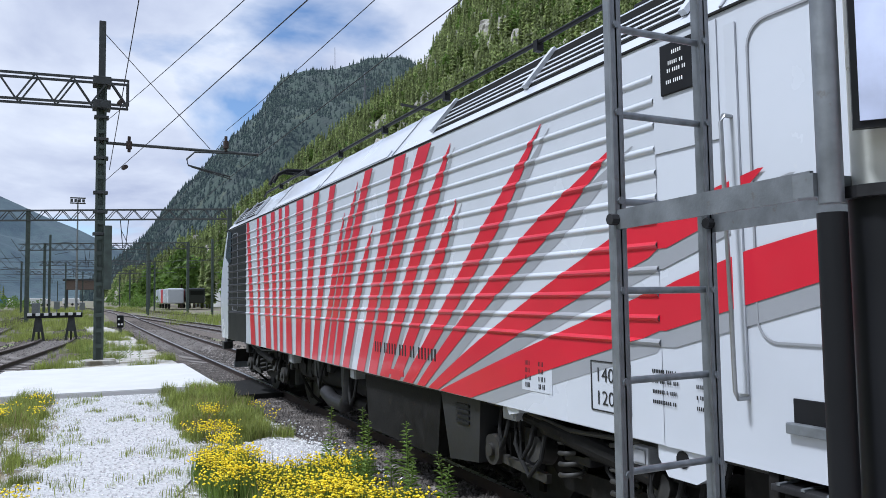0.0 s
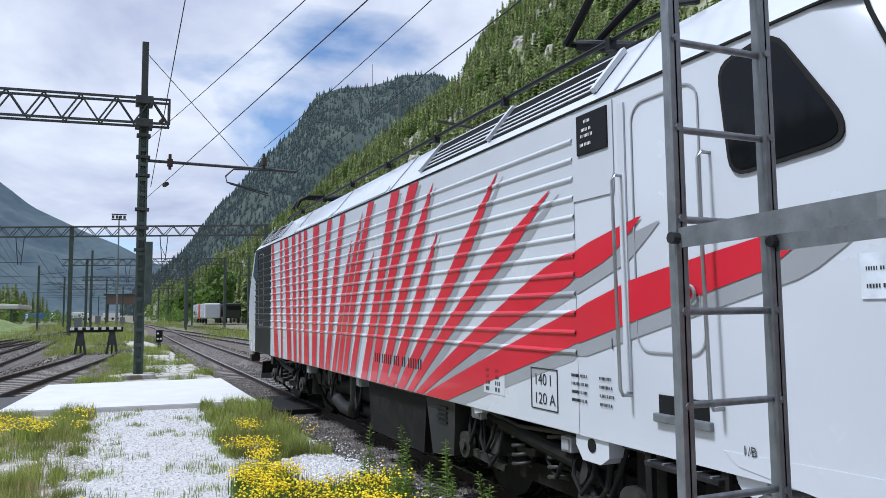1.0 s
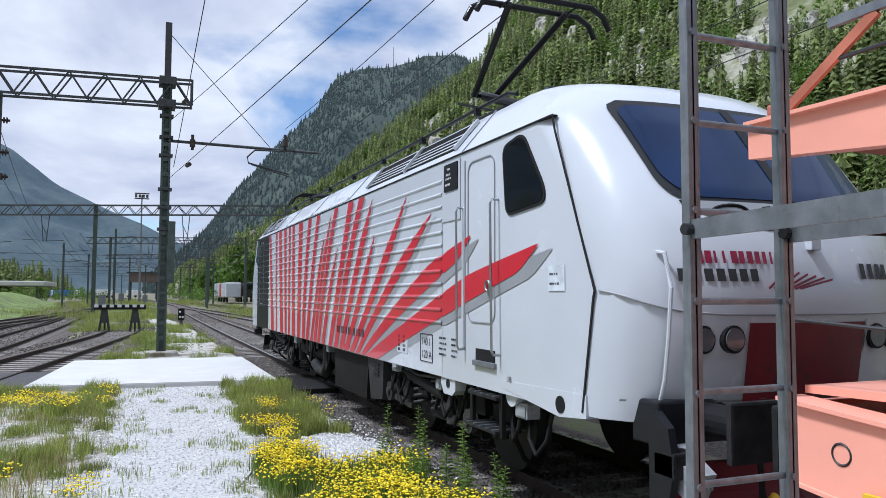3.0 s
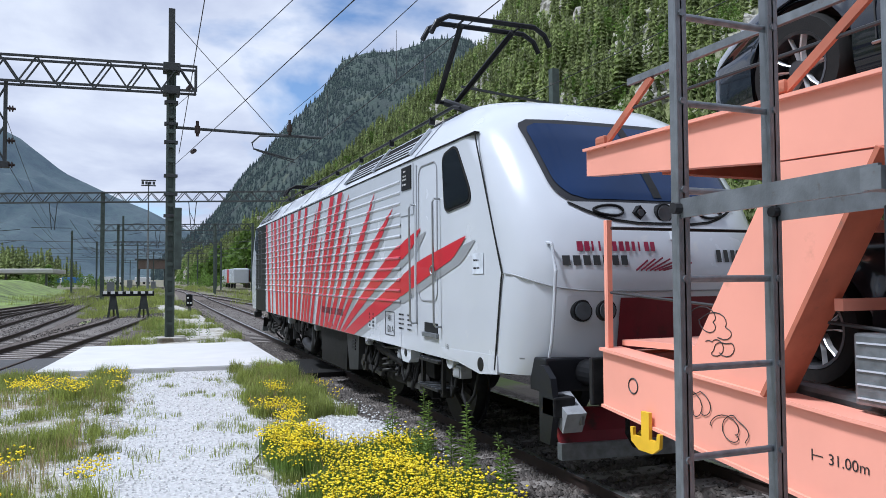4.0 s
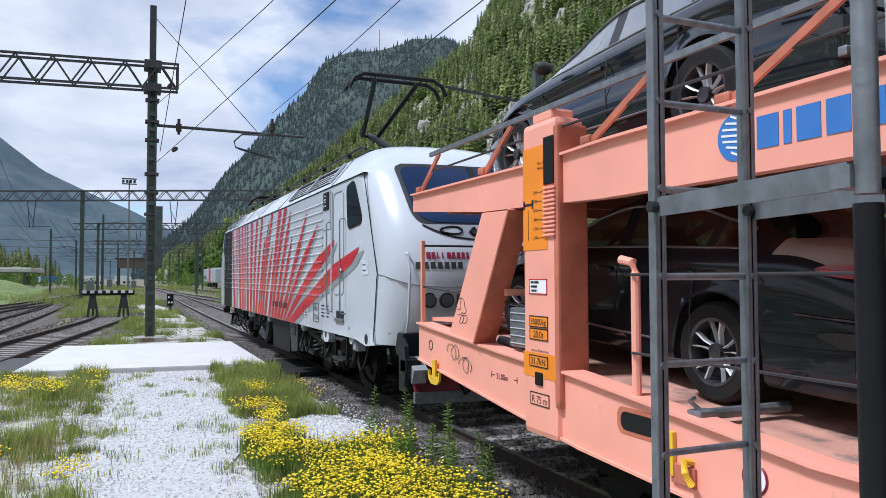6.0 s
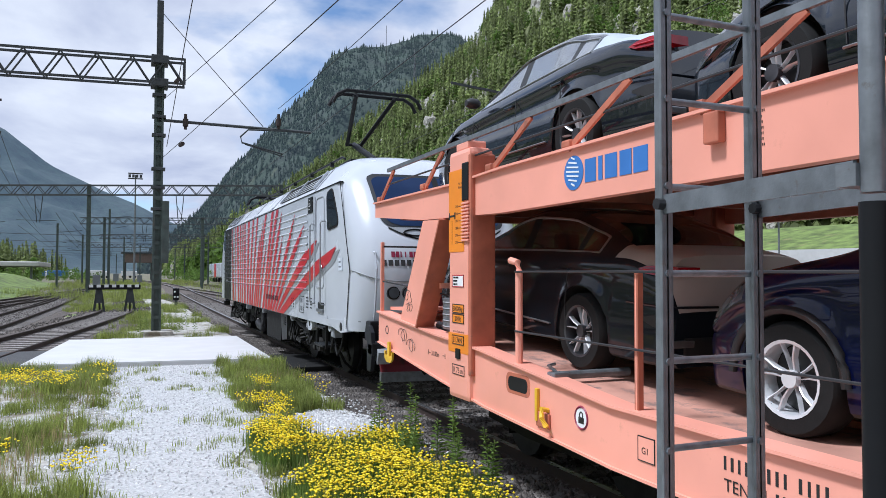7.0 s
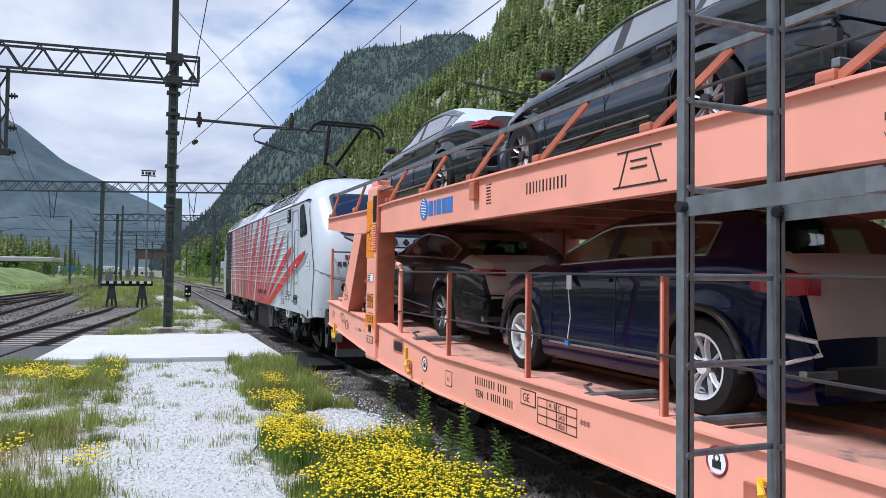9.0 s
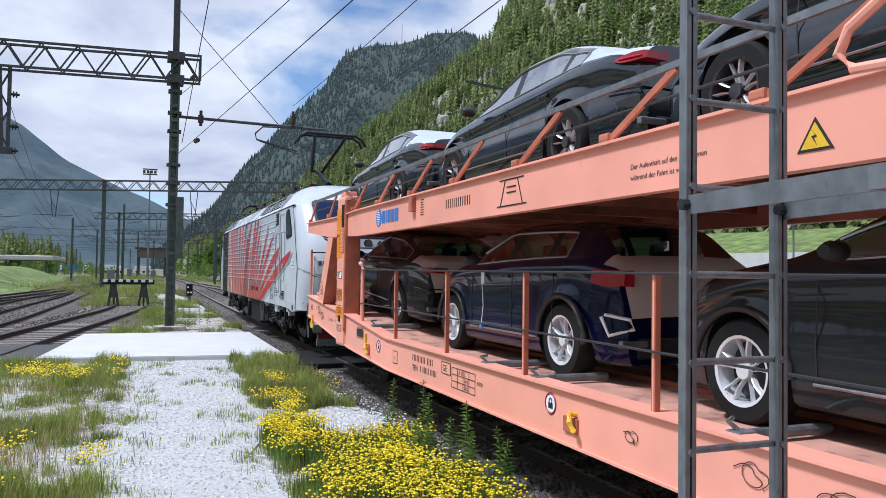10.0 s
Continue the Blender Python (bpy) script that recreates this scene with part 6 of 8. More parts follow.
M_RIM_D = mat("diamond_cut_dark_rim", (0.05, 0.05, 0.055), 0.35, metal=0.3, scale=9, vary=0.5, bump=0)
car(SEDAN, -2.68, 1.245, M_CAR_BLK, "black saloon car with pale film on its rear window", M_FILM_B, 4.2, 2.64, M_RIM_D)
blue_car = car(SUV, -7.57, 0.915, M_CAR_BLU, "navy blue compact SUV with bounce-tinted film over its tailgate", M_FILM_B, 0, 2.63)
car(SUV, -12.47, 0.915, M_CAR_GRY, "dark grey SUV with silver alloy wheels", M_FILM_B, 0, 2.68)
car(SUV, -17.5, 0.915, M_CAR_BLK, "black SUV on the lower deck", M_FILM_B, 0, 2.63)
car(SEDAN, -2.63, 2.79, M_CAR_MET, "dark metallic saloon car with white film on roof and boot", M_FILM, 0, 2.64, M_RIM_D, True, glass=M_CARGLASS_U)
car(SEDAN, -7.47, 2.79, M_CAR_MET, "dark metallic saloon car with white film on roof and boot", M_FILM, 0, 2.75, M_RIM_D, True, glass=M_CARGLASS_U)
car(SEDAN, -12.4, 2.79, M_CAR_MET, "dark metallic saloon car with white film on roof and boot", M_FILM, 0, 2.7, M_RIM_D, True, glass=M_CARGLASS_U)
car(SEDAN, -17.3, 2.79, M_CAR_GRY, "dark grey saloon car with white film on roof", M_FILM, 0, 2.7, M_ALLOY, True)
tag = part("paper_tag", box(-0.935, -0.93, -0.98, -0.90, 0.84, 0.97), M_LABELW, blue_car, "white paper tag hanging on the door")
part("tag_string", pipe([(-0.94, -0.94, 0.84), (-0.94, -0.98, 0.6), (-0.94, -0.93, 0.38)], 0.005, 4), M_LABELW, tag)
part("tag_clip", box(-0.95, -0.935, -0.96, -0.90, 0.33, 0.38), M_BLUE, tag)
# wheel chocks
for y, z in ((-5.72, 1.02), (-9.57, 0.92), (-10.60, 0.92), (-12.94, 0.92), (-15.6, 0.92)):
    ch = thing("wheel_chock", "grey steel wheel chock lying on the deck", "wheel chock", "wheel chocks")
    ch.matrix_basis = pose(3.6, y, z)
    part("crossbar", rod((-0.42, 0, 0.05), (0.25, 0, 0.05), 0.035, 10), M_GALV, ch)
    part("clamp", box(-0.50, -0.36, -0.06, 0.06, 0.0, 0.08, 0.015, pipe([(-0.45, 0, 0.08), (-0.50, 0.03, 0.13), (-0.40, 0.10, 0.13)], 0.014, 6)), M_GALV, ch)
    MOVERS.append((ch, ch.matrix_basis.copy()))

# ---- ladder and poles beside the camera ----
lad = thing("ladder", "grey galvanised steel ladder with round rungs", "ladder")
for x in (1.575, 1.955):
    part("stringer", box(x - 0.006, x + 0.006, 1.85, 1.905, 0.0, 4.6, 0.003, box(x - 0.022, x + 0.022, 1.85, 1.862, 0.0, 4.6, 0.003)), M_GALV, lad, "flat steel ladder stringer")
for k in range(16):
    z = 0.205 + 0.28 * k
    part("rung", rod((1.575, 1.877, z), (1.955, 1.877, z), 0.0115, 12), M_RUNG, lad, smooth=40)
    for x in (1.575, 1.955):
        part("rivet", rod((x, 1.843, z), (x, 1.852, z), 0.012, 8), M_RUNG, lad)
for x, x2 in ((1.565, 1.47), (1.965, 1.80)):
    arm = part("bracket_arm", bar((x, 1.86, 2.105), (x2, 1.10, 2.105), 0.01, 0.06), M_GALV, lad, "flat bracket arm")
    part("bolt", rod((x - 0.035, 1.85, 2.105), (x + 0.03, 1.85, 2.105), 0.018, 8), M_GREASE, arm)
part("bracket_cross", bar((1.44, 1.10, 2.10), (1.84, 1.10, 2.10), 0.05, 0.05), M_GALV, lad)
pole = thing("signal_post", "rusty white signal post with black base and framed board", "signal post")
part("conduit", rod((1.475, 1.06, 2.06), (1.475, 1.06, 4.5), 0.026, 16), M_GALV, pole, "grey conduit pipe", smooth=40)
part("conduit_sleeve", rod((1.475, 1.06, -0.05), (1.475, 1.06, 2.04), 0.030, 16), M_BLACKP, pole, smooth=40)
M_RUSTW = mat("rusty_white_paint", (0.62, 0.63, 0.58), 0.6, scale=8, vary=0.1, bump=0.1, stain=((0.26, 0.10, 0.04), 7, 0.56))
part("post", rod((1.60, 1.04, 2.1), (1.60, 1.04, 4.5), 0.05, 20), M_RUSTW, pole, "rust-streaked white upper post", smooth=40)
part("base_tube", rod((1.60, 1.02, -0.05), (1.60, 1.02, 2.08), 0.075, 20), M_BLACKP, pole, smooth=40)
part("collar", rod((1.60, 1.02, 2.07), (1.60, 1.02, 2.095), 0.10, 20), M_GREASE, pole)
part("board_frame", bar((1.497, 1.020, 2.60), (1.76, 0.70, 2.60), 0.02, 0.78), M_BLACKP, pole, "pale board in a dark frame")
part("board_face", bar((1.499, 1.005, 2.60), (1.745, 0.705, 2.60), 0.012, 0.75), mat("pale_blue_board", (0.55, 0.60, 0.78), 0.4, bump=0), pole)
part("clamp", rod((1.60, 1.02, 2.36), (1.60, 1.02, 2.385), 0.067, 16), M_RUSTW, pole)

# ---- overhead line: portals, masts, wires ----


def lattice(a, b, h, w, n, bm=None, t=0.07):
    """A braced girder from a to b, h deep, w wide."""
    a, b = Vector(a), Vector(b)
    d = b - a
    s = Vector((-d.y, d.x, 0)).normalized() * (w / 2)
    up = Vector((0, 0, h))
    for side in (s, -s):
        for u in (Vector(), up):
            bm = bar(a + side + u, b + side + u, t, t, bm)
        for k in range(n):
            p, m, q = a + d * (k / n), a + d * ((k + 0.5) / n), a + d * ((k + 1) / n)
            bm = bar(p + side, m + side + up, t * 0.6, t * 0.6, bm, up=(0.3, 0.9, 0.1))
            bm = bar(m + side + up, q + side, t * 0.6, t * 0.6, bm, up=(0.3, 0.9, 0.1))
    return bm


mast = thing("portal_mast", "dark green steel mast carrying a lattice portal", "mast")
MX, MY = 0.80, 25.7
for dx in (-0.11, 0.11):
    part("channel", box(MX + dx - 0.035, MX + dx + 0.035, MY - 0.11, MY + 0.11, -0.2, 8.9, 0.006), M_MAST, mast)
for k in range(18):
    part("tie_plate", box(MX - 0.14, MX + 0.14, MY - 0.116, MY - 0.108, 0.4 + 0.48 * k, 0.52 + 0.48 * k), M_MAST, mast)
part("web", box(MX - 0.10, MX + 0.10, MY - 0.02, MY + 0.02, -0.2, 8.9), M_MAST, mast)
part("top_pole", box(MX - 0.10, MX + 0.10, MY - 0.1, MY + 0.1, 8.8, 10.75, 0.01), M_LATTICE, mast)
part("weight_guide", box(MX + 0.12, MX + 0.34, MY - 0.24, MY - 0.12, 2.2, 4.2, 0.01), M_MAST, mast, "slotted tension-weight guide")
for z in (3.9, 4.6, 5.2, 6.3, 6.9, 7.6):
    part("mast_band", box(MX - 0.21, MX + 0.21, MY - 0.16, MY + 0.16, z, z + 0.09, 0.01), M_LATTICE, mast)
part("footing", box(MX - 0.5, MX + 0.5, MY - 0.5, MY + 0.5, -0.2, 0.03, 0.03), M_GROUND, mast)
portal = part("portal_girder", lattice((1.55, 25.6, 8.02), (-16, 27.6, 8.02), 0.80, 0.5, 17), M_LATTICE, mast, "lattice portal girder")
for y in (25.35, 25.85):
    part("portal_end", bar((1.55, y, 8.0), (1.55, y, 8.85), 0.06, 0.06, up=(1, 0, 0)), M_LATTICE, mast)
for z in (7.9, 8.65):
    part("cross_collar", box(MX - 0.26, MX + 0.26, MY - 0.32, MY + 0.32, z, z + 0.25, 0.01), M_LATTICE, mast)
part("far_column", box(-16.2, -15.7, 27.3, 27.8, -0.2, 9.0), M_MAST, mast)
for x in (-4.0, -9.5):
    y = 27.6 - (x + 16) * 2 / 17.5
    for dx in (-0.28, 0.0):
        part("drop_post", bar((x + dx, y, 8.05), (x + dx * 0.6, y, 5.5), 0.10, 0.10, up=(0, 1, 0)), M_LATTICE, mast, "hanging drop post")
    for q in range(4):
        z, s = 7.9 - 0.6 * q, q % 2
        part("drop_brace", bar((x - 0.27 * s, y, z), (x - 0.27 * (1 - s), y, z - 0.55), 0.05, 0.05, up=(0, 1, 0)), M_LATTICE, mast)
    part("drop_stay", bar((x - 0.9, y, 8.02), (x - 0.25, y, 6.6), 0.07, 0.07, up=(0, 1, 0)), M_LATTICE, mast)
    part("drop_head", box(x - 0.34, x + 0.12, y - 0.12, y + 0.12, 5.35, 5.55, 0.02), M_LATTICE, mast)
    for z in (7.2, 6.2, 5.45):
        part("insulator", rod((x + 0.05, y, z), (x + 0.28, y, z), 0.04, 8, rod((x + 0.10, y, z), (x + 0.13, y, z), 0.10, 8, rod((x + 0.18, y, z), (x + 0.21, y, z), 0.10, 8))), M_RAIL, mast)
# cantilever over the main track
part("cantilever_tube", rod((MX, MY, 6.85), (5.7, 25.4, 6.75), 0.05, 10), M_LATTICE, mast)
part("registration_tube", pipe([(4.75, 25.45, 6.75), (3.6, 25.45, 6.70), (3.35, 25.45, 6.45), (3.4, 25.45, 6.25), (4.75, 25.45, 5.95)], 0.03), M_LATTICE, mast)
part("steady_arm", rod((3.5, 25.45, 6.2), (4.8, 25.45, 5.86), 0.02, 6), M_LATTICE, mast)
for x, z in ((4.6, 6.8), (1.6, 6.55)):
    part("insulator", rod((x, 25.42, z), (x, 25.42, z + 0.5), 0.05, 10, rod((x, 25.42, z + 0.1), (x, 25.42, z + 0.34), 0.09, 10)), M_RAIL, mast)
part("tube_stay", rod((MX, MY, 10.45), (4.1, 25.5, 6.85), 0.012, 6), M_WIRE, mast)


def wire(name, a, b, sag=0.3, r=0.008, label="thin black overhead wire"):
    a, b = Vector(a), Vector(b)
    pts = [a + (b - a) * (k / 12) - Vector((0, 0, sag * 4 * (k / 12) * (1 - k / 12))) for k in range(13)]
    return solid(name, pipe(pts, r, 5), M_WIRE, label, "wire", "overhead wires")


wire("contact_wire", (4.66, 25.45, 5.86), (4.66, -30, 5.86), 0.05, 0.009, "grooved contact wire above the main track")
wire("contact_wire", (4.66, 25.45, 5.86), (4.9, 74, 5.9), 0.05, 0.009, "grooved contact wire above the main track")
wire("messenger_wire", (4.6, 25.45, 7.5), (4.66, -30, 7.5), 0.75, 0.009, "sagging catenary wire above the main track")
wire("messenger_wire", (4.6, 25.45, 7.3), (4.9, 74, 7.3), 0.7, 0.009, "sagging catenary wire above the main track")
for k in range(9):
    y = 20.0 - 6.0 * k
    t = (25.45 - y) / 55.45
    solid("dropper", rod((4.66, y, 5.86), (4.66, y, 7.3 - 2.8 * t * (1 - t)), 0.005, 5), M_WIRE, "thin vertical dropper wire above the track", "wire", "droppers")
wire("anchor_wire", (MX + 0.1, MY, 7.5), (4.2, 4.2, 7.3), 0.1, 0.009, "tensioned wire anchored at the mast")
wire("anchor_wire", (MX + 0.1, MY, 5.6), (4.3, -7, 5.7), 0.05, 0.009, "tensioned wire anchored at the mast")
wire("feeder_wire", (MX + 0.25, MY, 6.0), (MX + 0.6, 6, 10.6), 0.0, 0.012, "steep guy wire at the mast")
for dz in (0.0, 1.35):
    solid("strain_insulator", rod((1.33 - 0.1 * dz, 22.2, 5.55 + dz * 1.35), (1.28 - 0.1 * dz, 22.5, 5.55 + dz * 1.35), 0.06, 8), M_RAIL, "dark ribbed strain insulator in a wire", "insulator")


def portal_far(a, b, z, n, posts, drops):
    g = thing("far_portal", "dark lattice portal across the yard tracks", "portal", "far portals")
    part("girder", lattice((*a, z), (*b, z), 0.9, 0.5, n, t=0.10), M_LATTICE, g)
    for t in posts:
        x, y = a[0] + (b[0] - a[0]) * t, a[1] + (b[1] - a[1]) * t
        part("post", box(x - 0.18, x + 0.18, y - 0.18, y + 0.18, -0.2, z + 1.0), M_MAST, g)
    for t in drops:
        x, y = a[0] + (b[0] - a[0]) * t, a[1] + (b[1] - a[1]) * t
        part("drop_post", bar((x - 0.35, y, z), (x - 0.12, y, z - 2.6), 0.07, 0.07, bar((x + 0.35, y, z), (x + 0.12, y, z - 2.6), 0.07, 0.07, bar((x - 1.8, y, z - 2.4), (x + 1.6, y, z - 2.4), 0.05, 0.05, bar((x - 0.3, y, z - 0.9), (x + 0.16, y, z - 1.9), 0.05, 0.05, up=(0, 1, 0))), up=(0, 1, 0)), up=(0, 1, 0)), M_LATTICE, g)


portal_far((-22, 85), (13.0, 70.3), 9.2, 24, (0.0, 0.525, 1.0), (0.22, 0.40, 0.75))
portal_far((-6.8, 122), (15, 113), 9.1, 15, (0.15, 0.76, 1.0), (0.4, 0.62))
portal_far((-6, 176), (15.4, 167), 9.2, 15, (0.08, 0.96), (0.3, 0.6))
portal_far((-14, 236), (16, 226), 9.2, 18, (0.1, 0.5, 0.95), (0.3, 0.7))


def simple_mast(x, y, h, arm):
    m = thing("line_mast", "slender dark overhead-line mast with a bracket arm", "mast", "line masts")
    part("post", box(x - 0.13, x + 0.13, y - 0.13, y + 0.13, -0.2, h), M_MAST, m)
    part("arm", bar((x, y, h - 1.2), (x + arm, y, h - 0.9), 0.07, 0.07, bar((x + arm * 0.2, y, h - 2.6), (x + arm * 0.9, y, h - 2.2), 0.05, 0.05)), M_LATTICE, m)


for x, y, h, arm in ((-9, 112, 8.5, 3), (-7, 132, 8, -2.5), (-2.6, 110, 10.5, 2.6), (-1.1, 160, 9, 2.5), (9.0, 105, 9, -3.2), (13, 140, 8.5, -3), (2.2, 190, 8.5, 2), (-16, 96, 8.5, 3), (10.5, 200, 8, -2), (6, 250, 8, -2), (-4, 260, 8, 2), (17, 60, 9, -3.5), (15, 92, 9, -3)):
    simple_mast(x, y, h, arm)
simple_mast(12.8, 21.7, 8.9, -3.4)
wire("contact_wire", (9.06, 60, 5.9), (9.06, -30, 5.9), 0.1, 0.009, "contact wire above the second track")
wire("messenger_wire", (9.06, 60, 7.3), (9.06, -30, 7.3), 0.8, 0.009, "catenary wire above the second track")
for k, (x0, x1) in enumerate(((-4.7, -5.3), (-6.1, -9), (-9, -14), (5.2, 3.6), (8, 6), (13, 10))):
    wire("contact_wire", (x0, 74, 6.0), (x1, 180, 6.0), 0.1, 0.02, "distant contact wire over the yard")
    wire("messenger_wire", (x0, 74, 7.2), (x1, 180, 7.2), 0.5, 0.02, "distant catenary wire over the yard")
    wire("cross_wire", (-18, 95 + 22 * k, 6.4), (16, 90 + 22 * k, 6.4), 0.3, 0.03, "distant cross-span wire over the yard")
for x, y, x2, y2 in ((-9.5, 27, -12, 80), (-4, 26.5, -8, 79)):
    wire("contact_wire", (x, y, 5.6), (x2, y2, 6.0), 0.1, 0.01, "contact wire above a yard track")
    wire("messenger_wire", (x, y, 6.9), (x2, y2, 7.2), 0.6, 0.01, "catenary wire above a yard track")
fl = thing("floodlight_mast", "tall slim floodlight mast with a lamp ring", "floodlight mast")
part("pole", rod((0.7, 140.5, -0.2), (0.7, 140.5, 19.0), 0.22, 10, r2=0.10), M_GALV, fl)
part("platform", box(-0.5, 1.9, 140.0, 141.0, 18.3, 18.4, bm=box(-0.5, 1.9, 140.0, 141.0, 19.2, 19.3)), M_LATTICE, fl)
for k in range(4):
    part("lamp", box(-0.45 + 0.6 * k, -0.05 + 0.6 * k, 139.9, 140.3, 18.5, 19.0), M_LATTICE, fl)
# buffer stop
bs = thing("buffer_stop", "buffer stop with a black-and-white beam on splayed legs", "buffer stop")
BX, BY = -0.72, 43.2
part("beam", box(BX - 1.27, BX + 1.27, BY - 0.15, BY + 0.15, 1.0, 1.25, 0.02), M_BLACKP, bs, "black-and-white beam")
for k in range(7):
    part("white_band", box(BX - 1.24 + 0.37 * k, BX - 1.04 + 0.37 * k, BY - 0.155, BY + 0.155, 1.12, 1.255), M_LABELW, bs)
for sx in (-1, 1):
    for e in (-1, 1):
        part("leg", bar((BX + sx * 0.75 + e * 0.08, BY, 1.02), (BX + sx * 0.75 + e * 0.26, BY + 0.2, -0.25), 0.12, 0.14, up=(0, 1, 0)), M_LATTICE, bs)
    part("strut", bar((BX + sx * 0.75, BY, 1.0), (BX + sx * 0.75, BY + 1.2, -0.2), 0.1, 0.12), M_LATTICE, bs)
    part("leg_plate", box(BX + sx * 0.75 - 0.14, BX + sx * 0.75 + 0.14, BY - 0.02, BY + 0.1, 0.3, 1.01), M_LATTICE, bs)
dw = thing("dwarf_signal", "low black shunting signal with white lamps", "signal")
part("case", box(2.32, 2.68, 45.8, 46.0, 0.3, 1.0, 0.05), M_BLACKP, dw)
for dx, z in ((-0.08, 0.8), (0.08, 0.5), (-0.08, 0.5)):
    part("lamp", rod((2.5 + dx, 45.77, z), (2.5 + dx, 45.81, z), 0.055, 12), M_LABELW, dw)
part("foot", box(2.42, 2.58, 45.85, 45.95, -0.2, 0.32), M_LATTICE, dw)
for x, y, h in ((-2.6, 70, 1.7), (1.2, 104, 1.6), (-1.5, 96, 1.8)):
    cb = thing("relay_cabinet", "small grey trackside cabinet on a post", "cabinet", "trackside cabinets")
    part("case", box(x - 0.3, x + 0.3, y - 0.2, y + 0.2, h - 0.9, h, 0.03), M_GALV, cb)
    part("post", box(x - 0.06, x + 0.06, y - 0.06, y + 0.06, -0.2, h - 0.9), M_GALV, cb)
# crossing boards between the rails
for k, (x0, x1) in enumerate(((3.05, 3.84), (4.02, 5.28), (5.46, 6.2))):
    cr = solid("crossing_board", box(x0, x1, 15.0, 17.6, -0.16, -0.012, 0.015), M_RUBBER, "dark rubber crossing panel between the rails", "crossing panel", "crossing panels")
# far left: canopy, vans, lorries; red-white wagon and dark locomotive in the far sidings
cp = thing("petrol_station_canopy", "long low white canopy roof on posts", "canopy")
part("roof", box(-55, -16, 160, 185, 3.1, 4.0, 0.2), M_TOWNWALL, cp, "flat white roof")
for k in range(6):
    part("post", box(-53 + 7 * k, -52.6 + 7 * k, 166, 166.4, -0.2, 3.2), M_GALV, cp)
def van(x, y, col, w, h):
    v = thing("parked_lorry", "distant parked lorry with a plain box body", "lorry", "distant lorries")
    part("box_body", box(x, x + w, y, y + 3, 0.8, 0.8 + h, 0.1), col, v)
    part("cab", box(x + w, x + w + 1.6, y + 0.2, y + 2.8, 0.6, 2.5, 0.25), M_LABELW, v)
    for k in (0.8, w - 0.8, w + 0.8):
        part("wheel", rod((x + k, y - 0.02, 0.45), (x + k, y + 0.3, 0.45), 0.45, 12), M_RUBBER, v)
for x, y, c, w, h in ((-24, 265, M_BLUE, 6, 1.8), (-13, 285, M_LABELW, 5, 2.0), (-3, 300, M_LABELW, 4, 1.8), (-33, 290, M_BLUE, 6, 1.6)):
    van(x, y, c, w, h)
rw = thing("passenger_coach", "distant white railcar with a red end", "railway coach")
part("body", box(16.2, 19.2, 150, 172, 1.0, 3.9, 0.25), M_WHITE, rw)
part("red_end", box(16.15, 19.25, 158, 161, 1.05, 3.8), M_RED, rw)
for k in range(4):
    part("wheel", rod((16.5, 152 + 5 * k, 0.45), (16.9, 152 + 5 * k, 0.45), 0.45, 12), M_GREASE, rw)
dl = thing("dark_locomotive", "distant dark blue-grey shunting locomotive", "locomotive")
part("body", box(19.8, 22.8, 148, 160, 1.0, 3.9, 0.25), M_CAR_GRY, dl)
part("cab_windows", box(20.1, 22.5, 147.95, 148.05, 2.6, 3.4), M_GLASS_D, dl)
for k in range(3):
    part("wheel", rod((20.1, 150 + 4 * k, 0.5), (20.4, 150 + 4 * k, 0.5), 0.5, 12), M_GREASE, dl)
gb = thing("signal_cabin", "distant brownish elevated signal cabin", "building")
part("room", box(-1.5, 5.5, 196, 200, 4.4, 6.6, 0.1), mat("brown_cladding", (0.16, 0.12, 0.10), 0.8), gb)
part("roof", box(-2, 6, 195.5, 200.5, 6.6, 6.9), M_LATTICE, gb)
for x in (-1, 5):
    part("leg", box(x - 0.2, x + 0.2, 197, 197.4, -0.2, 4.5), M_LATTICE, gb)

# ---- mountains and woods ----


def slope_material(name, wood, rock, thr, haze_glow=0.0, tint=(0.3, 0.42, 0.6)):
    """Forest floor with bare rock faces; far ranges glow bluish to imitate haze."""
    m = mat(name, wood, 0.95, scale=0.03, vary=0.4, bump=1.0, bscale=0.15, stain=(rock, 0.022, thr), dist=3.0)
    if haze_glow:
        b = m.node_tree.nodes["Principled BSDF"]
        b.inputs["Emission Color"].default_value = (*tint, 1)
        b.inputs["Emission Strength"].default_value = haze_glow
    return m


def resample(pts, n):
    pts = [Vector(p) for p in pts]
    ls = [0.0]
    for a, b in zip(pts, pts[1:]):
        ls.append(ls[-1] + (b - a).length)
    out = []
    for i in range(n + 1):
        s = ls[-1] * i / n
        k = max(j for j in range(len(ls) - 1) if ls[j] <= s + 1e-6)
        out.append(pts[k].lerp(pts[k + 1], (s - ls[k]) / (ls[k + 1] - ls[k])))
    return out


def by_knot(pts, n):
    """Steps along a line with equally many between each two of its points."""
    pts = [Vector(p) for p in pts]
    m = len(pts) - 1
    return [pts[min(m - 1, i * m // n)].lerp(pts[min(m - 1, i * m // n) + 1], i * m / n - min(m - 1, i * m // n)) for i in range(n + 1)]


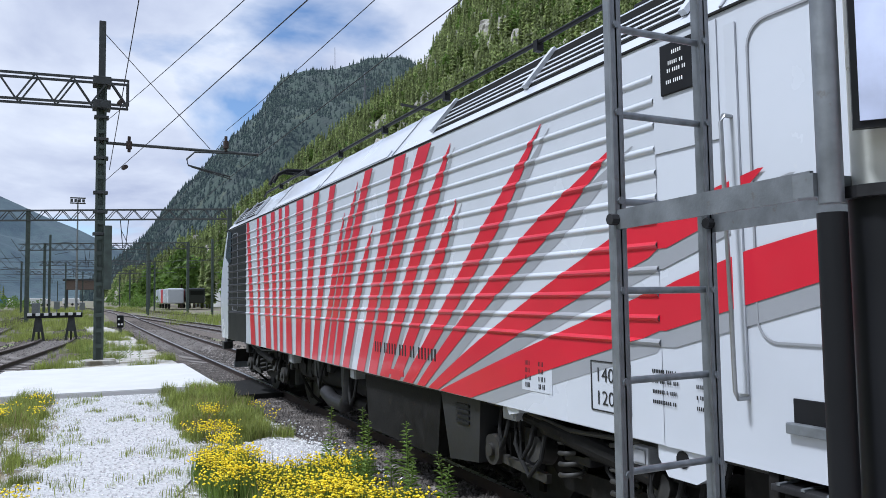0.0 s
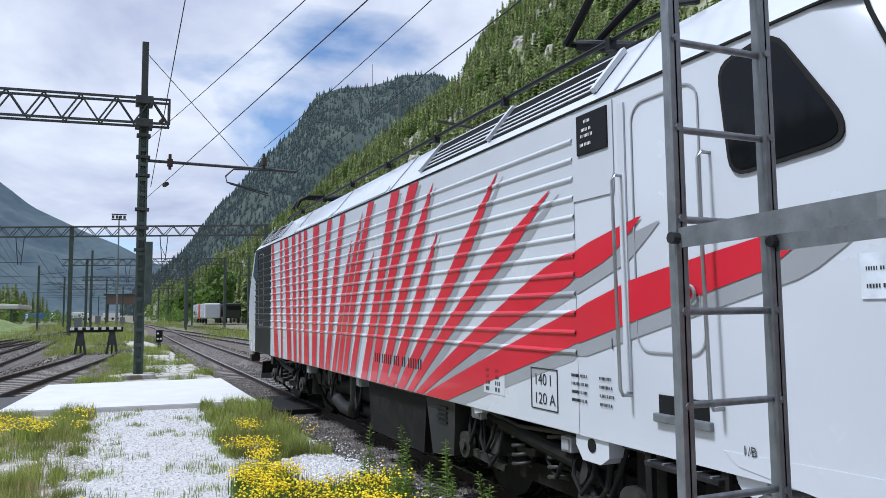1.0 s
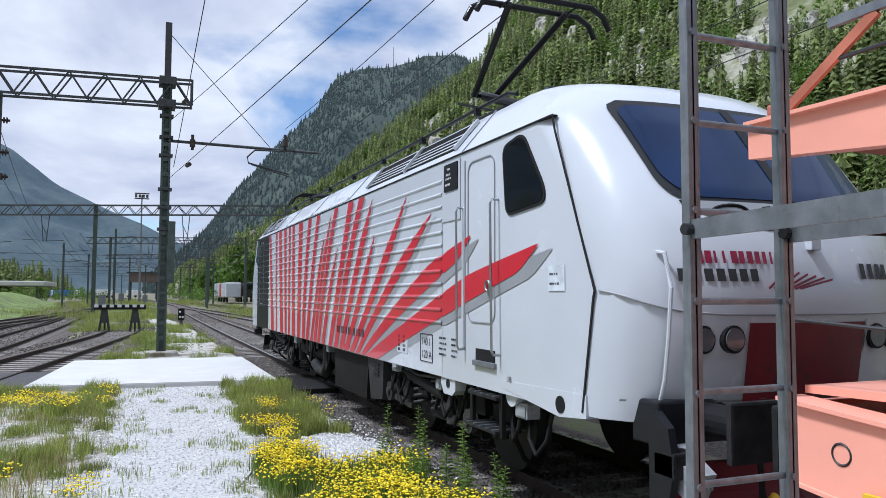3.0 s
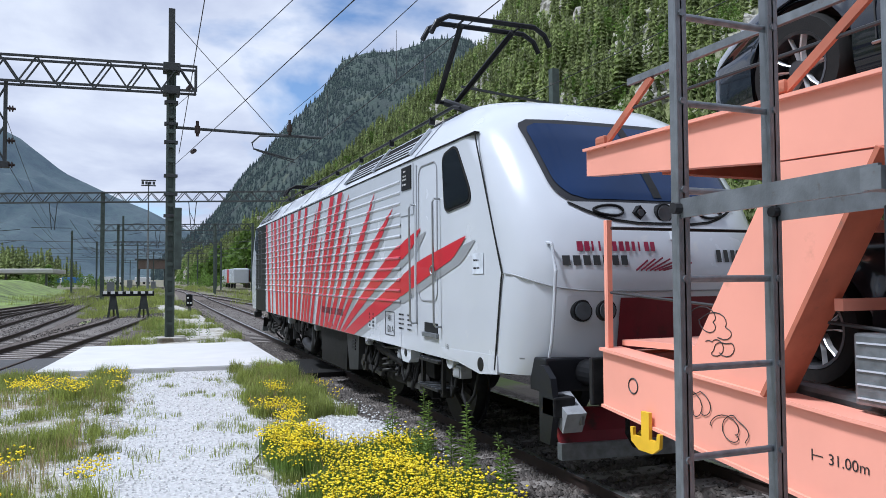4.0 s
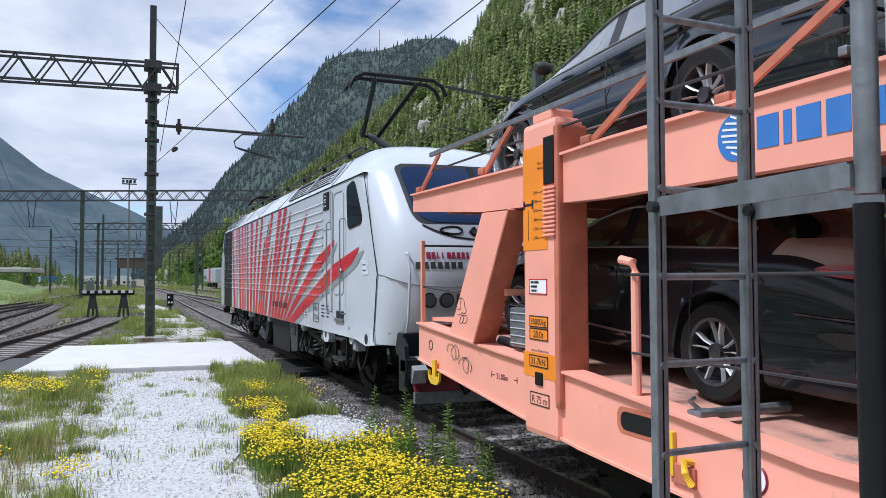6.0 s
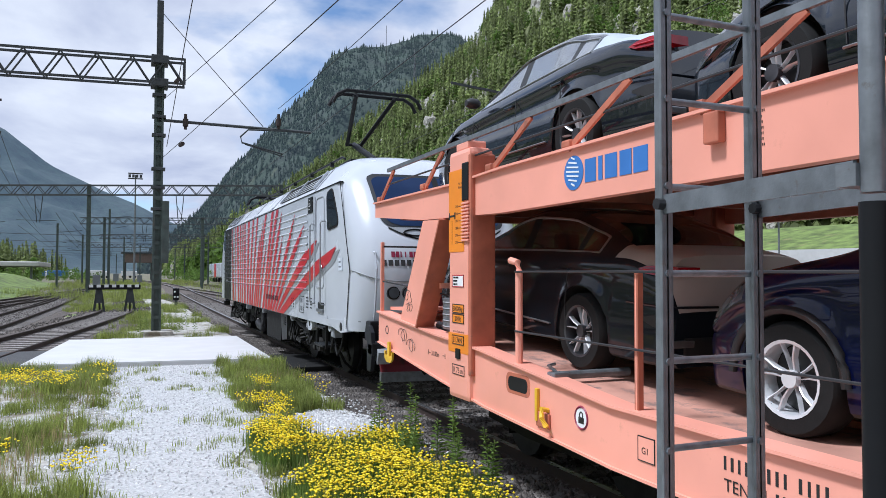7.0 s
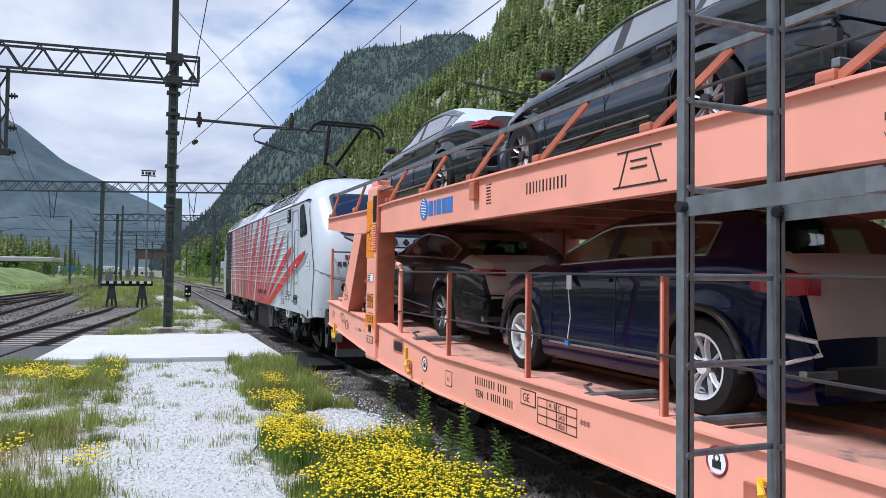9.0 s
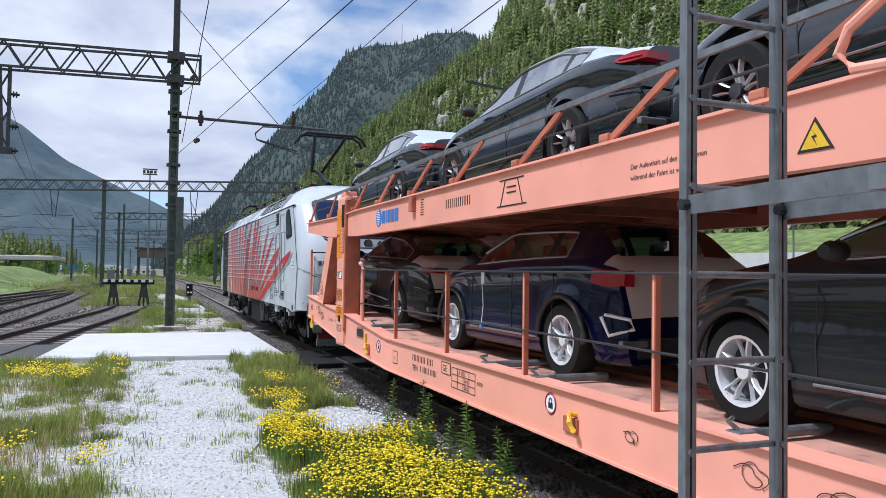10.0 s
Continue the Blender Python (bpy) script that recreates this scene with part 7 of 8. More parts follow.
def ridge(name, crest, base, material, label, rough, nu=90, nv=36, back=400, steep=1.0, seed=0, even=False):
    """A mountain side between a crest line and its foot, with a far side that falls away. Returns the front grid."""
    c, f = (by_knot(crest, nu), by_knot(base, nu)) if even else (resample(crest, nu), resample(base, nu))
    grid = []
    for i in range(nu + 1):
        col = []
        for j in range(nv + 1):
            t = j / nv
            p = f[i].lerp(c[i], t)
            p.z = f[i].z + (c[i].z - f[i].z) * t ** steep
            k = 4 * t * (1 - t) * 0.8 + 0.2 * (t > 0)
            q = p * (3.0 / rough / 10)
            d = noise.fractal(q + Vector((seed, 0, 0)), 0.9, 2.1, 5)
            p.z += d * rough * k * (0.25 if j == nv else 1)
            p.y += noise.noise(q * 1.7 + Vector((0, seed, 5))) * rough * 0.6 * k
            col.append(p)
        grid.append(col)
    bm = bmesh.new()
    vs = [[bm.verts.new(p) for p in col] for col in grid]
    for i in range(nu):
        for j in range(nv):
            bm.faces.new((vs[i][j], vs[i + 1][j], vs[i + 1][j + 1], vs[i][j + 1]))
    rear = [bm.verts.new((col[-1] + (col[-1] - Vector((0, 0, 0))).normalized() * back) * 1.0) for col in grid]
    for v in rear:
        v.co.z = -2
    for i in range(nu):
        bm.faces.new((vs[i][nv], vs[i + 1][nv], rear[i + 1], rear[i]))
    bmesh.ops.recalc_face_normals(bm, faces=list(bm.faces))
    solid(name, bm, material, label, "mountain", kind="structure", smooth=60)
    return grid


def fir_shape(tiers, sides, seed):
    """One conifer, 1 high: a tapered trunk and drooping, ragged tiers of branches."""
    r = random.Random(seed)
    vs = [(0.03 * math.cos(s * 1.05), 0.03 * math.sin(s * 1.05), 0.0) for s in range(6)] + [(0, 0, 1.0)]
    fs = [(s, (s + 1) % 6, 6) for s in range(6)]
    for k in range(tiers):
        t = k / tiers
        z0 = 0.10 + 0.88 * t
        w = 0.155 * (1 - t) ** 0.8 + 0.014
        a0 = r.uniform(0, 6)
        for s in range(sides):
            q, a = w * r.uniform(0.55, 1.25), a0 + 2 * math.pi * s / sides + r.uniform(-0.25, 0.25)
            ca, sa, b = math.cos(a), math.sin(a), w * r.uniform(0.30, 0.55)
            zz, i0 = z0 + r.uniform(-0.02, 0.02), len(vs)
            vs += [(ca * 0.012, sa * 0.012, zz + 0.055), (ca * q * 0.55 - sa * b, sa * q * 0.55 + ca * b, zz - 0.012), (ca * q, sa * q, zz - 0.035), (ca * q * 0.55 + sa * b, sa * q * 0.55 - ca * b, zz - 0.012)]
            fs += [(i0, i0 + 1, i0 + 2), (i0, i0 + 2, i0 + 3)]
    return np.array(vs), np.array(fs)


def leafy_shape(n, seed):
    """A broad-leaved crown, 1 high, of many small leaf clumps."""
    r = random.Random(seed)
    vs, fs = [], []
    for _ in range(n):
        a, u = r.uniform(0, 2 * math.pi), r.uniform(0, 1) ** 0.5
        h = r.uniform(0.18, 1.0)
        w = 0.34 * math.sin(math.pi * min(0.97, h * 0.9 + 0.08)) ** 0.7
        c = Vector((u * w * math.cos(a), u * w * math.sin(a), h))
        for _ in range(3):
            i0 = len(vs)
            for _ in range(3):
                vs.append(tuple(c + Vector((r.uniform(-1, 1), r.uniform(-1, 1), r.uniform(-1, 1))) * 0.075))
            fs.append((i0, i0 + 1, i0 + 2))
    return np.array(vs), np.array(fs)


def scatter(name, shapes, places, material, label, category):
    """Many copies of a few shapes joined as one object of uncountable stuff. places: x, y, z, size, turn."""
    V, F, n = [], [], 0
    for i, (x, y, z, s, a) in enumerate(places):
        v, f = shapes[i % len(shapes)]
        ca, sa = math.cos(a), math.sin(a)
        sx = s if not isinstance(s, tuple) else s[0]
        sz = s if not isinstance(s, tuple) else s[1]
        V.append(np.column_stack(((v[:, 0] * ca - v[:, 1] * sa) * sx + x, (v[:, 0] * sa + v[:, 1] * ca) * sx + y, v[:, 2] * sz + z)))
        F.append(f + n)
        n += len(v)
    V, F = np.concatenate(V), np.concatenate(F)
    me = bpy.data.meshes.new(name)
    me.from_pydata(V.tolist(), [], F.tolist())
    me.materials.append(material)
    return tagged(new(name, me), label, category, kind="stuff")


def wood_on(grid, n, rnd, size, keep=lambda p: True, t0=0.0, t1=1.0, i0=0, i1=None):
    out = []
    nu, nv = len(grid) - 1, len(grid[0]) - 1
    i1 = nu if i1 is None else i1
    while len(out) < n:
        u, v = rnd.uniform(i0, i1 - 0.001), rnd.uniform(t0 * nv, t1 * nv - 0.001)
        i, j = int(u), int(v)
        p = grid[i][j].lerp(grid[i + 1][j], u - i).lerp(grid[i][j + 1].lerp(grid[i + 1][j + 1], u - i), v - j)
        if keep(p):
            h = rnd.uniform(*size)
            out.append((p.x, p.y, p.z - 0.08 * h, (h * rnd.uniform(0.8, 1.15), h), rnd.uniform(0, 6.28)))
        elif rnd.random() < 0.02:
            out.append((p.x, p.y, p.z, (2.5, 3.0), rnd.uniform(0, 6.28)))
    return out


FIRS = [fir_shape(9, 5, k) for k in range(7)]
FIRS_FAR = []
for k in range(4):
    far_v, far_f = [], []
    for j, (w, z0, z1) in enumerate(((0.17, 0.05, 0.62), (0.13, 0.30, 0.82), (0.085, 0.55, 1.0))):
        far_v += [(w * (1.25 if s % 2 else 0.75) * math.cos(s * 1.047 + k + j), w * (1.25 if s % 2 else 0.75) * math.sin(s * 1.047 + k + j), z0) for s in range(6)] + [(0, 0, z1)]
        far_f += [(7 * j + s, 7 * j + (s + 1) % 6, 7 * j + 6) for s in range(6)]
    FIRS_FAR.append((np.array(far_v), np.array(far_f)))
LEAFY = [leafy_shape(48, 40 + k) for k in range(4)]
rnd = random.Random(11)

M_SLOPE = slope_material("wooded_rocky_slope", (0.125, 0.14, 0.055), (0.42, 0.40, 0.35), 0.52)
near_grid = ridge("backdrop_slope", [(20, 760, 0), (55, 638, 14), (94, 633, 44), (148, 623, 82), (184, 613, 118), (230, 597, 160), (271, 580, 192), (301, 565, 245), (350, 530, 300), (430, 470, 350), (520, 330, 370), (560, 160, 370), (560, -60, 340)],
                  [(30, 700, -2), (42, 520, -2), (50, 430, -2), (56, 370, -2), (62, 330, -2), (70, 290, -2), (78, 255, -2), (86, 222, -2), (96, 180, -2), (112, 140, -2), (128, 100, -2), (150, 40, -2), (180, -80, -2)], M_SLOPE,
                  "steep slope of fir forest and pale rock", 14, nu=132, nv=60, seed=3, even=True)


def bareness(p):
    """How open the forest is: high on rock faces that run down the slope."""
    return noise.fractal(Vector((p.x * 1.3, p.y * 1.3, p.z * 0.6)) * 0.022 + Vector((7, 3, 1)), 0.9, 2.0, 4)


def open_rock(p):
    return rnd.random() < 0.07 or bareness(p) < 0.24


def crag_shape(seed):
    """A jagged, upright lump of rock, about 1 high."""
    r = random.Random(seed)
    b = bmesh.new()
    bmesh.ops.create_icosphere(b, subdivisions=2, radius=0.5)
    for v in b.verts:
        k = 1 + 0.75 * noise.noise(v.co * 3.1 + Vector((seed, 2, 9)))
        v.co = Vector((round(v.co.x * k * 7) / 7 * 0.8, round(v.co.y * k * 7) / 7 * 0.8, v.co.z * k * 1.25 + r.uniform(-0.04, 0.04)))
    bmesh.ops.triangulate(b, faces=list(b.faces))
    b.verts.index_update()
    out = np.array([tuple(v.co) for v in b.verts]), np.array([[v.index for v in f.verts] for f in b.faces])
    b.free()
    return out


scatter("fir_forest", FIRS, wood_on(near_grid, 8500, rnd, (10, 24), open_rock, i1=112), M_LEAF_F, "dense green fir forest on the slope", "forest")
scatter("rock_outcrops", [crag_shape(60 + k) for k in range(6)], wood_on(near_grid, 1000, rnd, (4, 12), lambda p: bareness(p) > 0.22, 0.03, 1.0, i1=112), M_ROCK, "pale limestone crags between the firs", "rocks")
scatter("broadleaf_forest", LEAFY, wood_on(near_grid, 1900, rnd, (7, 15), open_rock, 0.06, 1.0, i1=112), M_BUSH, "bright green broad-leaved trees among the firs", "forest")
scatter("shrubs", LEAFY, wood_on(near_grid, 1300, rnd, (3, 7), t0=0.06, i1=112), M_BUSH, "low bright shrubs between the firs", "shrubs")
# Haze on the far ranges and their firs is a faint bluish emission.
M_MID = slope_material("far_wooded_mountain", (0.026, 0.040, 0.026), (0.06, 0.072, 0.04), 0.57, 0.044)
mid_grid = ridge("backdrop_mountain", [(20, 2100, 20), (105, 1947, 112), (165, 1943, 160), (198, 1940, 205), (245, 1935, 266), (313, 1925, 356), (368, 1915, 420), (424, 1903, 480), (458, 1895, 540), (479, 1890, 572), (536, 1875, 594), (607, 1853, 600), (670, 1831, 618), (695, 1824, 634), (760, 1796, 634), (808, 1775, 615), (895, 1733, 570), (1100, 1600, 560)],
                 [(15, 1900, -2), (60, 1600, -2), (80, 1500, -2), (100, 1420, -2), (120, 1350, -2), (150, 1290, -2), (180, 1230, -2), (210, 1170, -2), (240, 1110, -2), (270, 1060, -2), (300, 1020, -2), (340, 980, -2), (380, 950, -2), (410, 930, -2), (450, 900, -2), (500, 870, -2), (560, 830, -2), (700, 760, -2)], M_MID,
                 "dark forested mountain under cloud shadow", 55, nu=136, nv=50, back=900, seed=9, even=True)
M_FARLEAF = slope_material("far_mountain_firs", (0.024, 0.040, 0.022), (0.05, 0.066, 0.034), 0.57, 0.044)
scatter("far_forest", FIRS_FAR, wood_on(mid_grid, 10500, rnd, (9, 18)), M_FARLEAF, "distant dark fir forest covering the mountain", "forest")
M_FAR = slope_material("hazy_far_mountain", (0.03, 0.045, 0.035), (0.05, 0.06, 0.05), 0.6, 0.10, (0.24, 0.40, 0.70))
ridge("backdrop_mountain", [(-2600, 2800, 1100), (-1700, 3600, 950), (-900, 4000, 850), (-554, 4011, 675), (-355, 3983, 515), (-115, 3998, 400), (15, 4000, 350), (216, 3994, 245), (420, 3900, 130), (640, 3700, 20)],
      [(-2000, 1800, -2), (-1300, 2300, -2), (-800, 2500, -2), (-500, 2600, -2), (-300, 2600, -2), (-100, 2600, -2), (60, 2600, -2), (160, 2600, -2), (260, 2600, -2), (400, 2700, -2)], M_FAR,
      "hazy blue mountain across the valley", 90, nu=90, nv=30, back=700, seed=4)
# valley's other side, camera's left and behind it, mostly unseen, added for car-paint reflections
hid = ridge("backdrop_slope", [(-60, 420, 10), (-150, 400, 30), (-300, 300, 90), (-380, 100, 140), (-400, -150, 150), (-250, -400, 130), (60, -520, 80), (320, -420, 120)],
            [(-34, 390, -2), (-70, 330, -2), (-140, 220, -2), (-170, 80, -2), (-180, -80, -2), (-120, -220, -2), (30, -280, -2), (160, -240, -2)], M_SLOPE, "mostly unseen wooded slope added to close the valley", 14, nu=70, nv=20, seed=6)
scatter("fir_forest", FIRS, wood_on(hid, 900, rnd, (9, 17), lambda p: p.y > 120), M_LEAF_F, "fir forest on the slope added across the valley", "forest")

left_wood = []
for _ in range(240):
    x = rnd.uniform(-95, -27)
    h = rnd.uniform(8, 14)
    left_wood.append((x, rnd.uniform(300, 380), max(-0.5, (-27 - x) * 0.12), (h * 1.1, h), rnd.uniform(0, 6.28)))
scatter("fir_forest", FIRS, left_wood, M_LEAF_F, "fir wood beyond the canopy across the yard", "forest")

# green bank and road barrier beyond the train, grassy bank on the other side of the yard
def bank(name, a, b, h, depth, label):
    bm = bmesh.new()
    a, b = Vector((*a, 0)), Vector((*b, 0))
    s = (b - a).normalized().cross(Vector((0, 0, 1)))
    rows = []
    for i in range(41):
        p = a.lerp(b, i / 40)
        rows.append([bm.verts.new(p + s * depth * t + Vector((0, 0, -0.3 + min(1, i / 5, (40 - i) / 5) * (0.1 + h * t * t * (3 - 2 * t) + (noise.noise(p * 0.2 + Vector((t * 4, 0, 0))) * 0.4 if 0 < t else 0))))) for t in (0, 0.2, 0.4, 0.6, 0.8, 1.0)])
    for q, w in zip(rows, rows[1:]):
        for k in range(5):
            bm.faces.new((q[k], q[k + 1], w[k + 1], w[k]))
    bmesh.ops.recalc_face_normals(bm, faces=list(bm.faces))
    if bm.faces[:][0].normal.z < 0:
        bmesh.ops.reverse_faces(bm, faces=list(bm.faces))
    return solid(name, bm, M_MEADOW, label, "bank", kind="structure", smooth=60)


bank("grass_bank", (34, 230), (78, -20), 11, -58, "sunlit grassy bank below the forest")
bank("grass_bank", (-8.7, 64), (-12.5, 165), 2.1, -9, "grassy bank at the edge of the yard")
rb = thing("road_barrier", "long pale concrete road barrier", "barrier")
part("wall", bar((29, 205, 2.05), (70, 6, 2.05), 0.4, 4.5), M_CONCRETE, rb)
for k in range(12):
    t = k / 12
    lp = thing("street_lamp", "grey lamp post beside the road", "lamp post", "lamp posts")
    part("post", rod((28 + 39 * t, 195 - 189 * t, -0.2), (28 + 39 * t, 195 - 189 * t, 8.0), 0.09, 8), M_GALV, lp)
    part("lamp", box(26.6 + 39 * t, 28.1 + 39 * t, 194.9 - 189 * t, 195.2 - 189 * t, 7.9, 8.05), M_GALV, lp)
py = thing("power_pylon", "distant lattice power pylon on the slope", "pylon")
part("tower", bar((225, 600, 150), (225, 600, 196), 0.7, 0.7, bar((219, 600, 190), (231, 600, 190), 0.4, 0.4, bar((221, 600, 184), (229, 600, 184), 0.4, 0.4, bar((222.5, 600, 150), (225, 600, 194), 0.35, 0.35, bar((227.5, 600, 150), (225, 600, 194), 0.35, 0.35, up=(0, 1, 0)), up=(0, 1, 0)))), up=(1, 0, 0)), M_GALV, py)


def tree(x, y, h, leafy, seed):
    t = thing("tree", "bright green broad-leaved tree at the foot of the slope" if leafy else "dark green fir at the foot of the slope", "tree", "trees at the wood's edge")
    part("trunk", rod((x, y, -0.3), (x, y, h * 0.5), h * 0.025, 8, r2=h * 0.012), M_TRUNK, t)
    v, f = leafy_shape(260, seed) if leafy else fir_shape(20, 9, seed)
    me = bpy.data.meshes.new("crown")
    me.from_pydata((v * h + np.array((x, y, 0))).tolist(), [], f.tolist())
    me.materials.append(M_BUSH if leafy else M_LEAF_F)
    c = new("crown", me)
    c.parent = t


for k in range(34):
    y = 120 + 5.5 * k + rnd.uniform(-2, 2)
    tree(24 + max(0, 175 - y) * 0.33 - max(0, y - 220) * 0.05 + rnd.uniform(-2, 5), y, rnd.uniform(7, 14), rnd.random() < 0.5, 100 + k)
for k in range(10):
    tree(-24 - 3.2 * k + rnd.uniform(-1, 1), 235 + 14 * k + rnd.uniform(-4, 4), rnd.uniform(4, 7), k % 3 == 0, 200 + k)

# ---- plants and stones near the camera ----


def blade_shape(n, spread, h, seed, bend=0.35):
    """A tuft of bent grass blades."""
    r = random.Random(seed)
    vs, fs = [], []
    for _ in range(n):
        a, d = r.uniform(0, 6.28), spread * r.random() ** 0.7
        x, y = d * math.cos(a), d * math.sin(a)
        q, w, b = h * r.uniform(0.5, 1.15), r.uniform(0.003, 0.006), r.uniform(0, 6.28)
        lx, ly = math.cos(b) * bend * q * r.uniform(0.2, 1), math.sin(b) * bend * q * r.uniform(0.2, 1)
        i = len(vs)
        px, py = -math.sin(b) * w, math.cos(b) * w
        vs += [(x - px, y - py, -0.02), (x + px, y + py, -0.02), (x + lx * 0.4 + px * 0.7, y + ly * 0.4 + py * 0.7, q * 0.6), (x + lx * 0.4 - px * 0.7, y + ly * 0.4 - py * 0.7, q * 0.6), (x + lx, y + ly, q)]
        fs += [(i, i + 1, i + 2), (i, i + 2, i + 3), (i + 3, i + 2, i + 4)]
    return np.array(vs), np.array(fs)


def flower_shape(n, spread, h, seed):
    """A cluster of small flower heads at uneven heights."""
    r = random.Random(seed)
    vs, fs = [], []
    for _ in range(n):
        a, d = r.uniform(0, 6.28), spread * r.random() ** 0.6
        c = Vector((d * math.cos(a), d * math.sin(a), h * r.uniform(0.72, 1.1)))
        s = r.uniform(0.010, 0.0165)
        i = len(vs)
        ring = [c + Vector((s * math.cos(k * 1.257 + a), s * math.sin(k * 1.257 + a), r.uniform(-0.003, 0.004))) for k in range(5)]
        vs += [tuple(p) for p in ring] + [tuple(c + Vector((0, 0, 0.009))), tuple(c - Vector((0, 0, 0.012)))]
        fs += [(i + k, i + (k + 1) % 5, i + 5) for k in range(5)] + [(i + (k + 1) % 5, i + k, i + 6) for k in range(5)]
    return np.array(vs), np.array(fs)


def stone_shape(seed):
    r = random.Random(seed)
    v = [Vector(p) for p in ((1, 0, 0), (-1, 0, 0), (0, 1, 0), (0, -1, 0), (0, 0, 0.8), (0, 0, -0.8), (0.6, 0.6, 0.3), (-0.6, 0.5, -0.2))]
    v = [tuple(p * r.uniform(0.7, 1.25)) for p in v[:6]]
    f = [(0, 2, 4), (2, 1, 4), (1, 3, 4), (3, 0, 4), (2, 0, 5), (1, 2, 5), (3, 1, 5), (0, 3, 5)]
    return np.array(v), np.array(f)


STONES = [stone_shape(k) for k in range(8)]


def patches(x0, x1, y0, y1, n, f, size, z=-0.1, thr=0.0, scale=0.8, off=0.0):
    out, tries = [], 0
    while len(out) < n and tries < n * 20:
        tries += 1
        x, y = rnd.uniform(x0, x1), rnd.uniform(y0, y1)
        if f(x, y) and noise.noise(Vector((x * scale + off, y * scale, off))) > thr:
            out.append((x, y, z, rnd.uniform(*size), rnd.uniform(0, 6.28)))
    return out


def path_right(y):
    return 1.3 + 0.06 * max(0, y - 8) + 0.25 * noise.noise(Vector((y * 0.9, 3, 0)))


def path_left(y):
    return -0.28 + 0.22 * noise.noise(Vector((y * 0.9, 9, 0)))


def in_bare(x, y):
    return (x - 2.5) ** 2 / 0.42 + (y - 9.4) ** 2 / 1.6 < 1


def right_bed(x, y):
    return path_right(y) < x < (2.85 + 0.25 * noise.noise(Vector((y * 1.3, 5, 2)))) and not in_bare(x, y)


def left_bed(x, y):
    return x < path_left(y) - 0.05


TUFTS = [blade_shape(50, 0.15, 0.17, k, 0.55) for k in range(5)]
TALL = [blade_shape(44, 0.15, 0.27, 10 + k, 0.55) for k in range(4)]
FAR_TUFTS = [blade_shape(24, 0.15, 0.27, 20 + k, 0.55) for k in range(4)]
FLOWERS = [flower_shape(15, 0.17, 0.24, k) for k in range(5)]
scatter("grass", TUFTS, patches(1.2, 3.3, 5, 17, 700, right_bed, (0.45, 1.1), -0.10, 0.05, 1.6), M_GRASS, "thin green grass beside the gravel path", "grass")
scatter("grass", TALL, patches(1.3, 3.4, 10, 16.8, 330, right_bed, (0.45, 1.1), -0.10, 0.12, 1.5, 2.0), M_GRASS, "taller green grass near the track", "grass")
scatter("grass", TALL, patches(-4.5, -0.1, 6, 17, 760, left_bed, (0.45, 1.1), -0.10, 0.08, 0.75, 4.0), M_GRASS, "tall green grass beside the path", "grass")
scatter("grass", TUFTS, patches(-6, 0.1, 5, 17.5, 800, left_bed, (0.4, 1.0), -0.10, 0.0, 1.2), M_GRASS, "thin green grass beside the path", "grass")
scatter("grass", FAR_TUFTS, patches(-1.2, 3.1, 23.6, 48, 620, lambda x, y: x > -1.2 + (y - 23) * 0.09, (0.45, 1.25), -0.12, 0.20, 0.7, 6.0), M_GRASS, "green weeds round the mast foot", "grass")
scatter("grass", FAR_TUFTS, patches(-3.8, 3.1, 44, 110, 1200, lambda x, y: x < 2.2 or y < 70, (0.7, 1.6), -0.2, 0.18, 0.3, 6.0), M_GRASS, "bright grass between the far tracks", "grass")
scatter("grass", [blade_shape(26, 0.30, 0.30, 110 + k, 0.5) for k in range(3)], patches(-12, 14, 60, 220, 1200, lambda x, y: abs(x - TX - 0.4) > 2.0, (1.4, 3.0), -0.3, 0.05, 0.10, 27.0), M_GRASS, "rough green grass between the far tracks", "grass")
scatter("shrubs", LEAFY, patches(-30, 18, 150, 330, 130, lambda x, y: x < -8 or x > 11, (1.5, 4.0), -0.4, 0.0, 0.05, 31.0), M_BUSH, "bright low bushes beyond the yard", "shrubs")
scatter("grass", [blade_shape(16, 0.10, 0.09, 60 + k, 0.6) for k in range(3)], patches(-0.6, 2.2, 6, 17, 150, lambda x, y: True, (0.6, 1.2), -0.09, 0.22, 1.3, 12.0), M_GRASS, "small sparse weeds growing on the gravel", "grass")
scatter("dry_grass", [blade_shape(16, 0.16, 0.26, 80 + k, 0.5) for k in range(4)], patches(-4.5, 3.1, 5, 17, 420, lambda x, y: left_bed(x, y) or right_bed(x, y), (0.4, 1.15), -0.10, 0.0, 1.4, 15.0), M_STRAW, "dry brown stalks among the green grass", "grass")
scatter("grass", [blade_shape(14, 0.16, 0.10, 90 + k, 0.7) for k in range(3)], patches(-4.5, 3.1, 5, 17, 700, lambda x, y: abs(x - path_left(y)) < 0.45 or abs(x - path_right(y)) < 0.35 or x < -0.5, (0.5, 1.2), -0.10, -0.1, 2.2, 19.0), M_GRASS, "low creeping weeds at the path's ragged edge", "grass")
scatter("yellow_flowers", FLOWERS, patches(1.3, 3.15, 5.2, 8.9, 300, right_bed, (0.85, 1.15), -0.10, -0.15, 1.2, 8.0), M_FLOWER, "dense bed of small yellow flowers", "flowers")
scatter("yellow_flowers", FLOWERS, patches(1.4, 2.3, 8.6, 11, 60, right_bed, (0.8, 1.1), -0.10, 0.0, 1.2, 8.0), M_FLOWER, "small yellow flowers in the grass", "flowers")
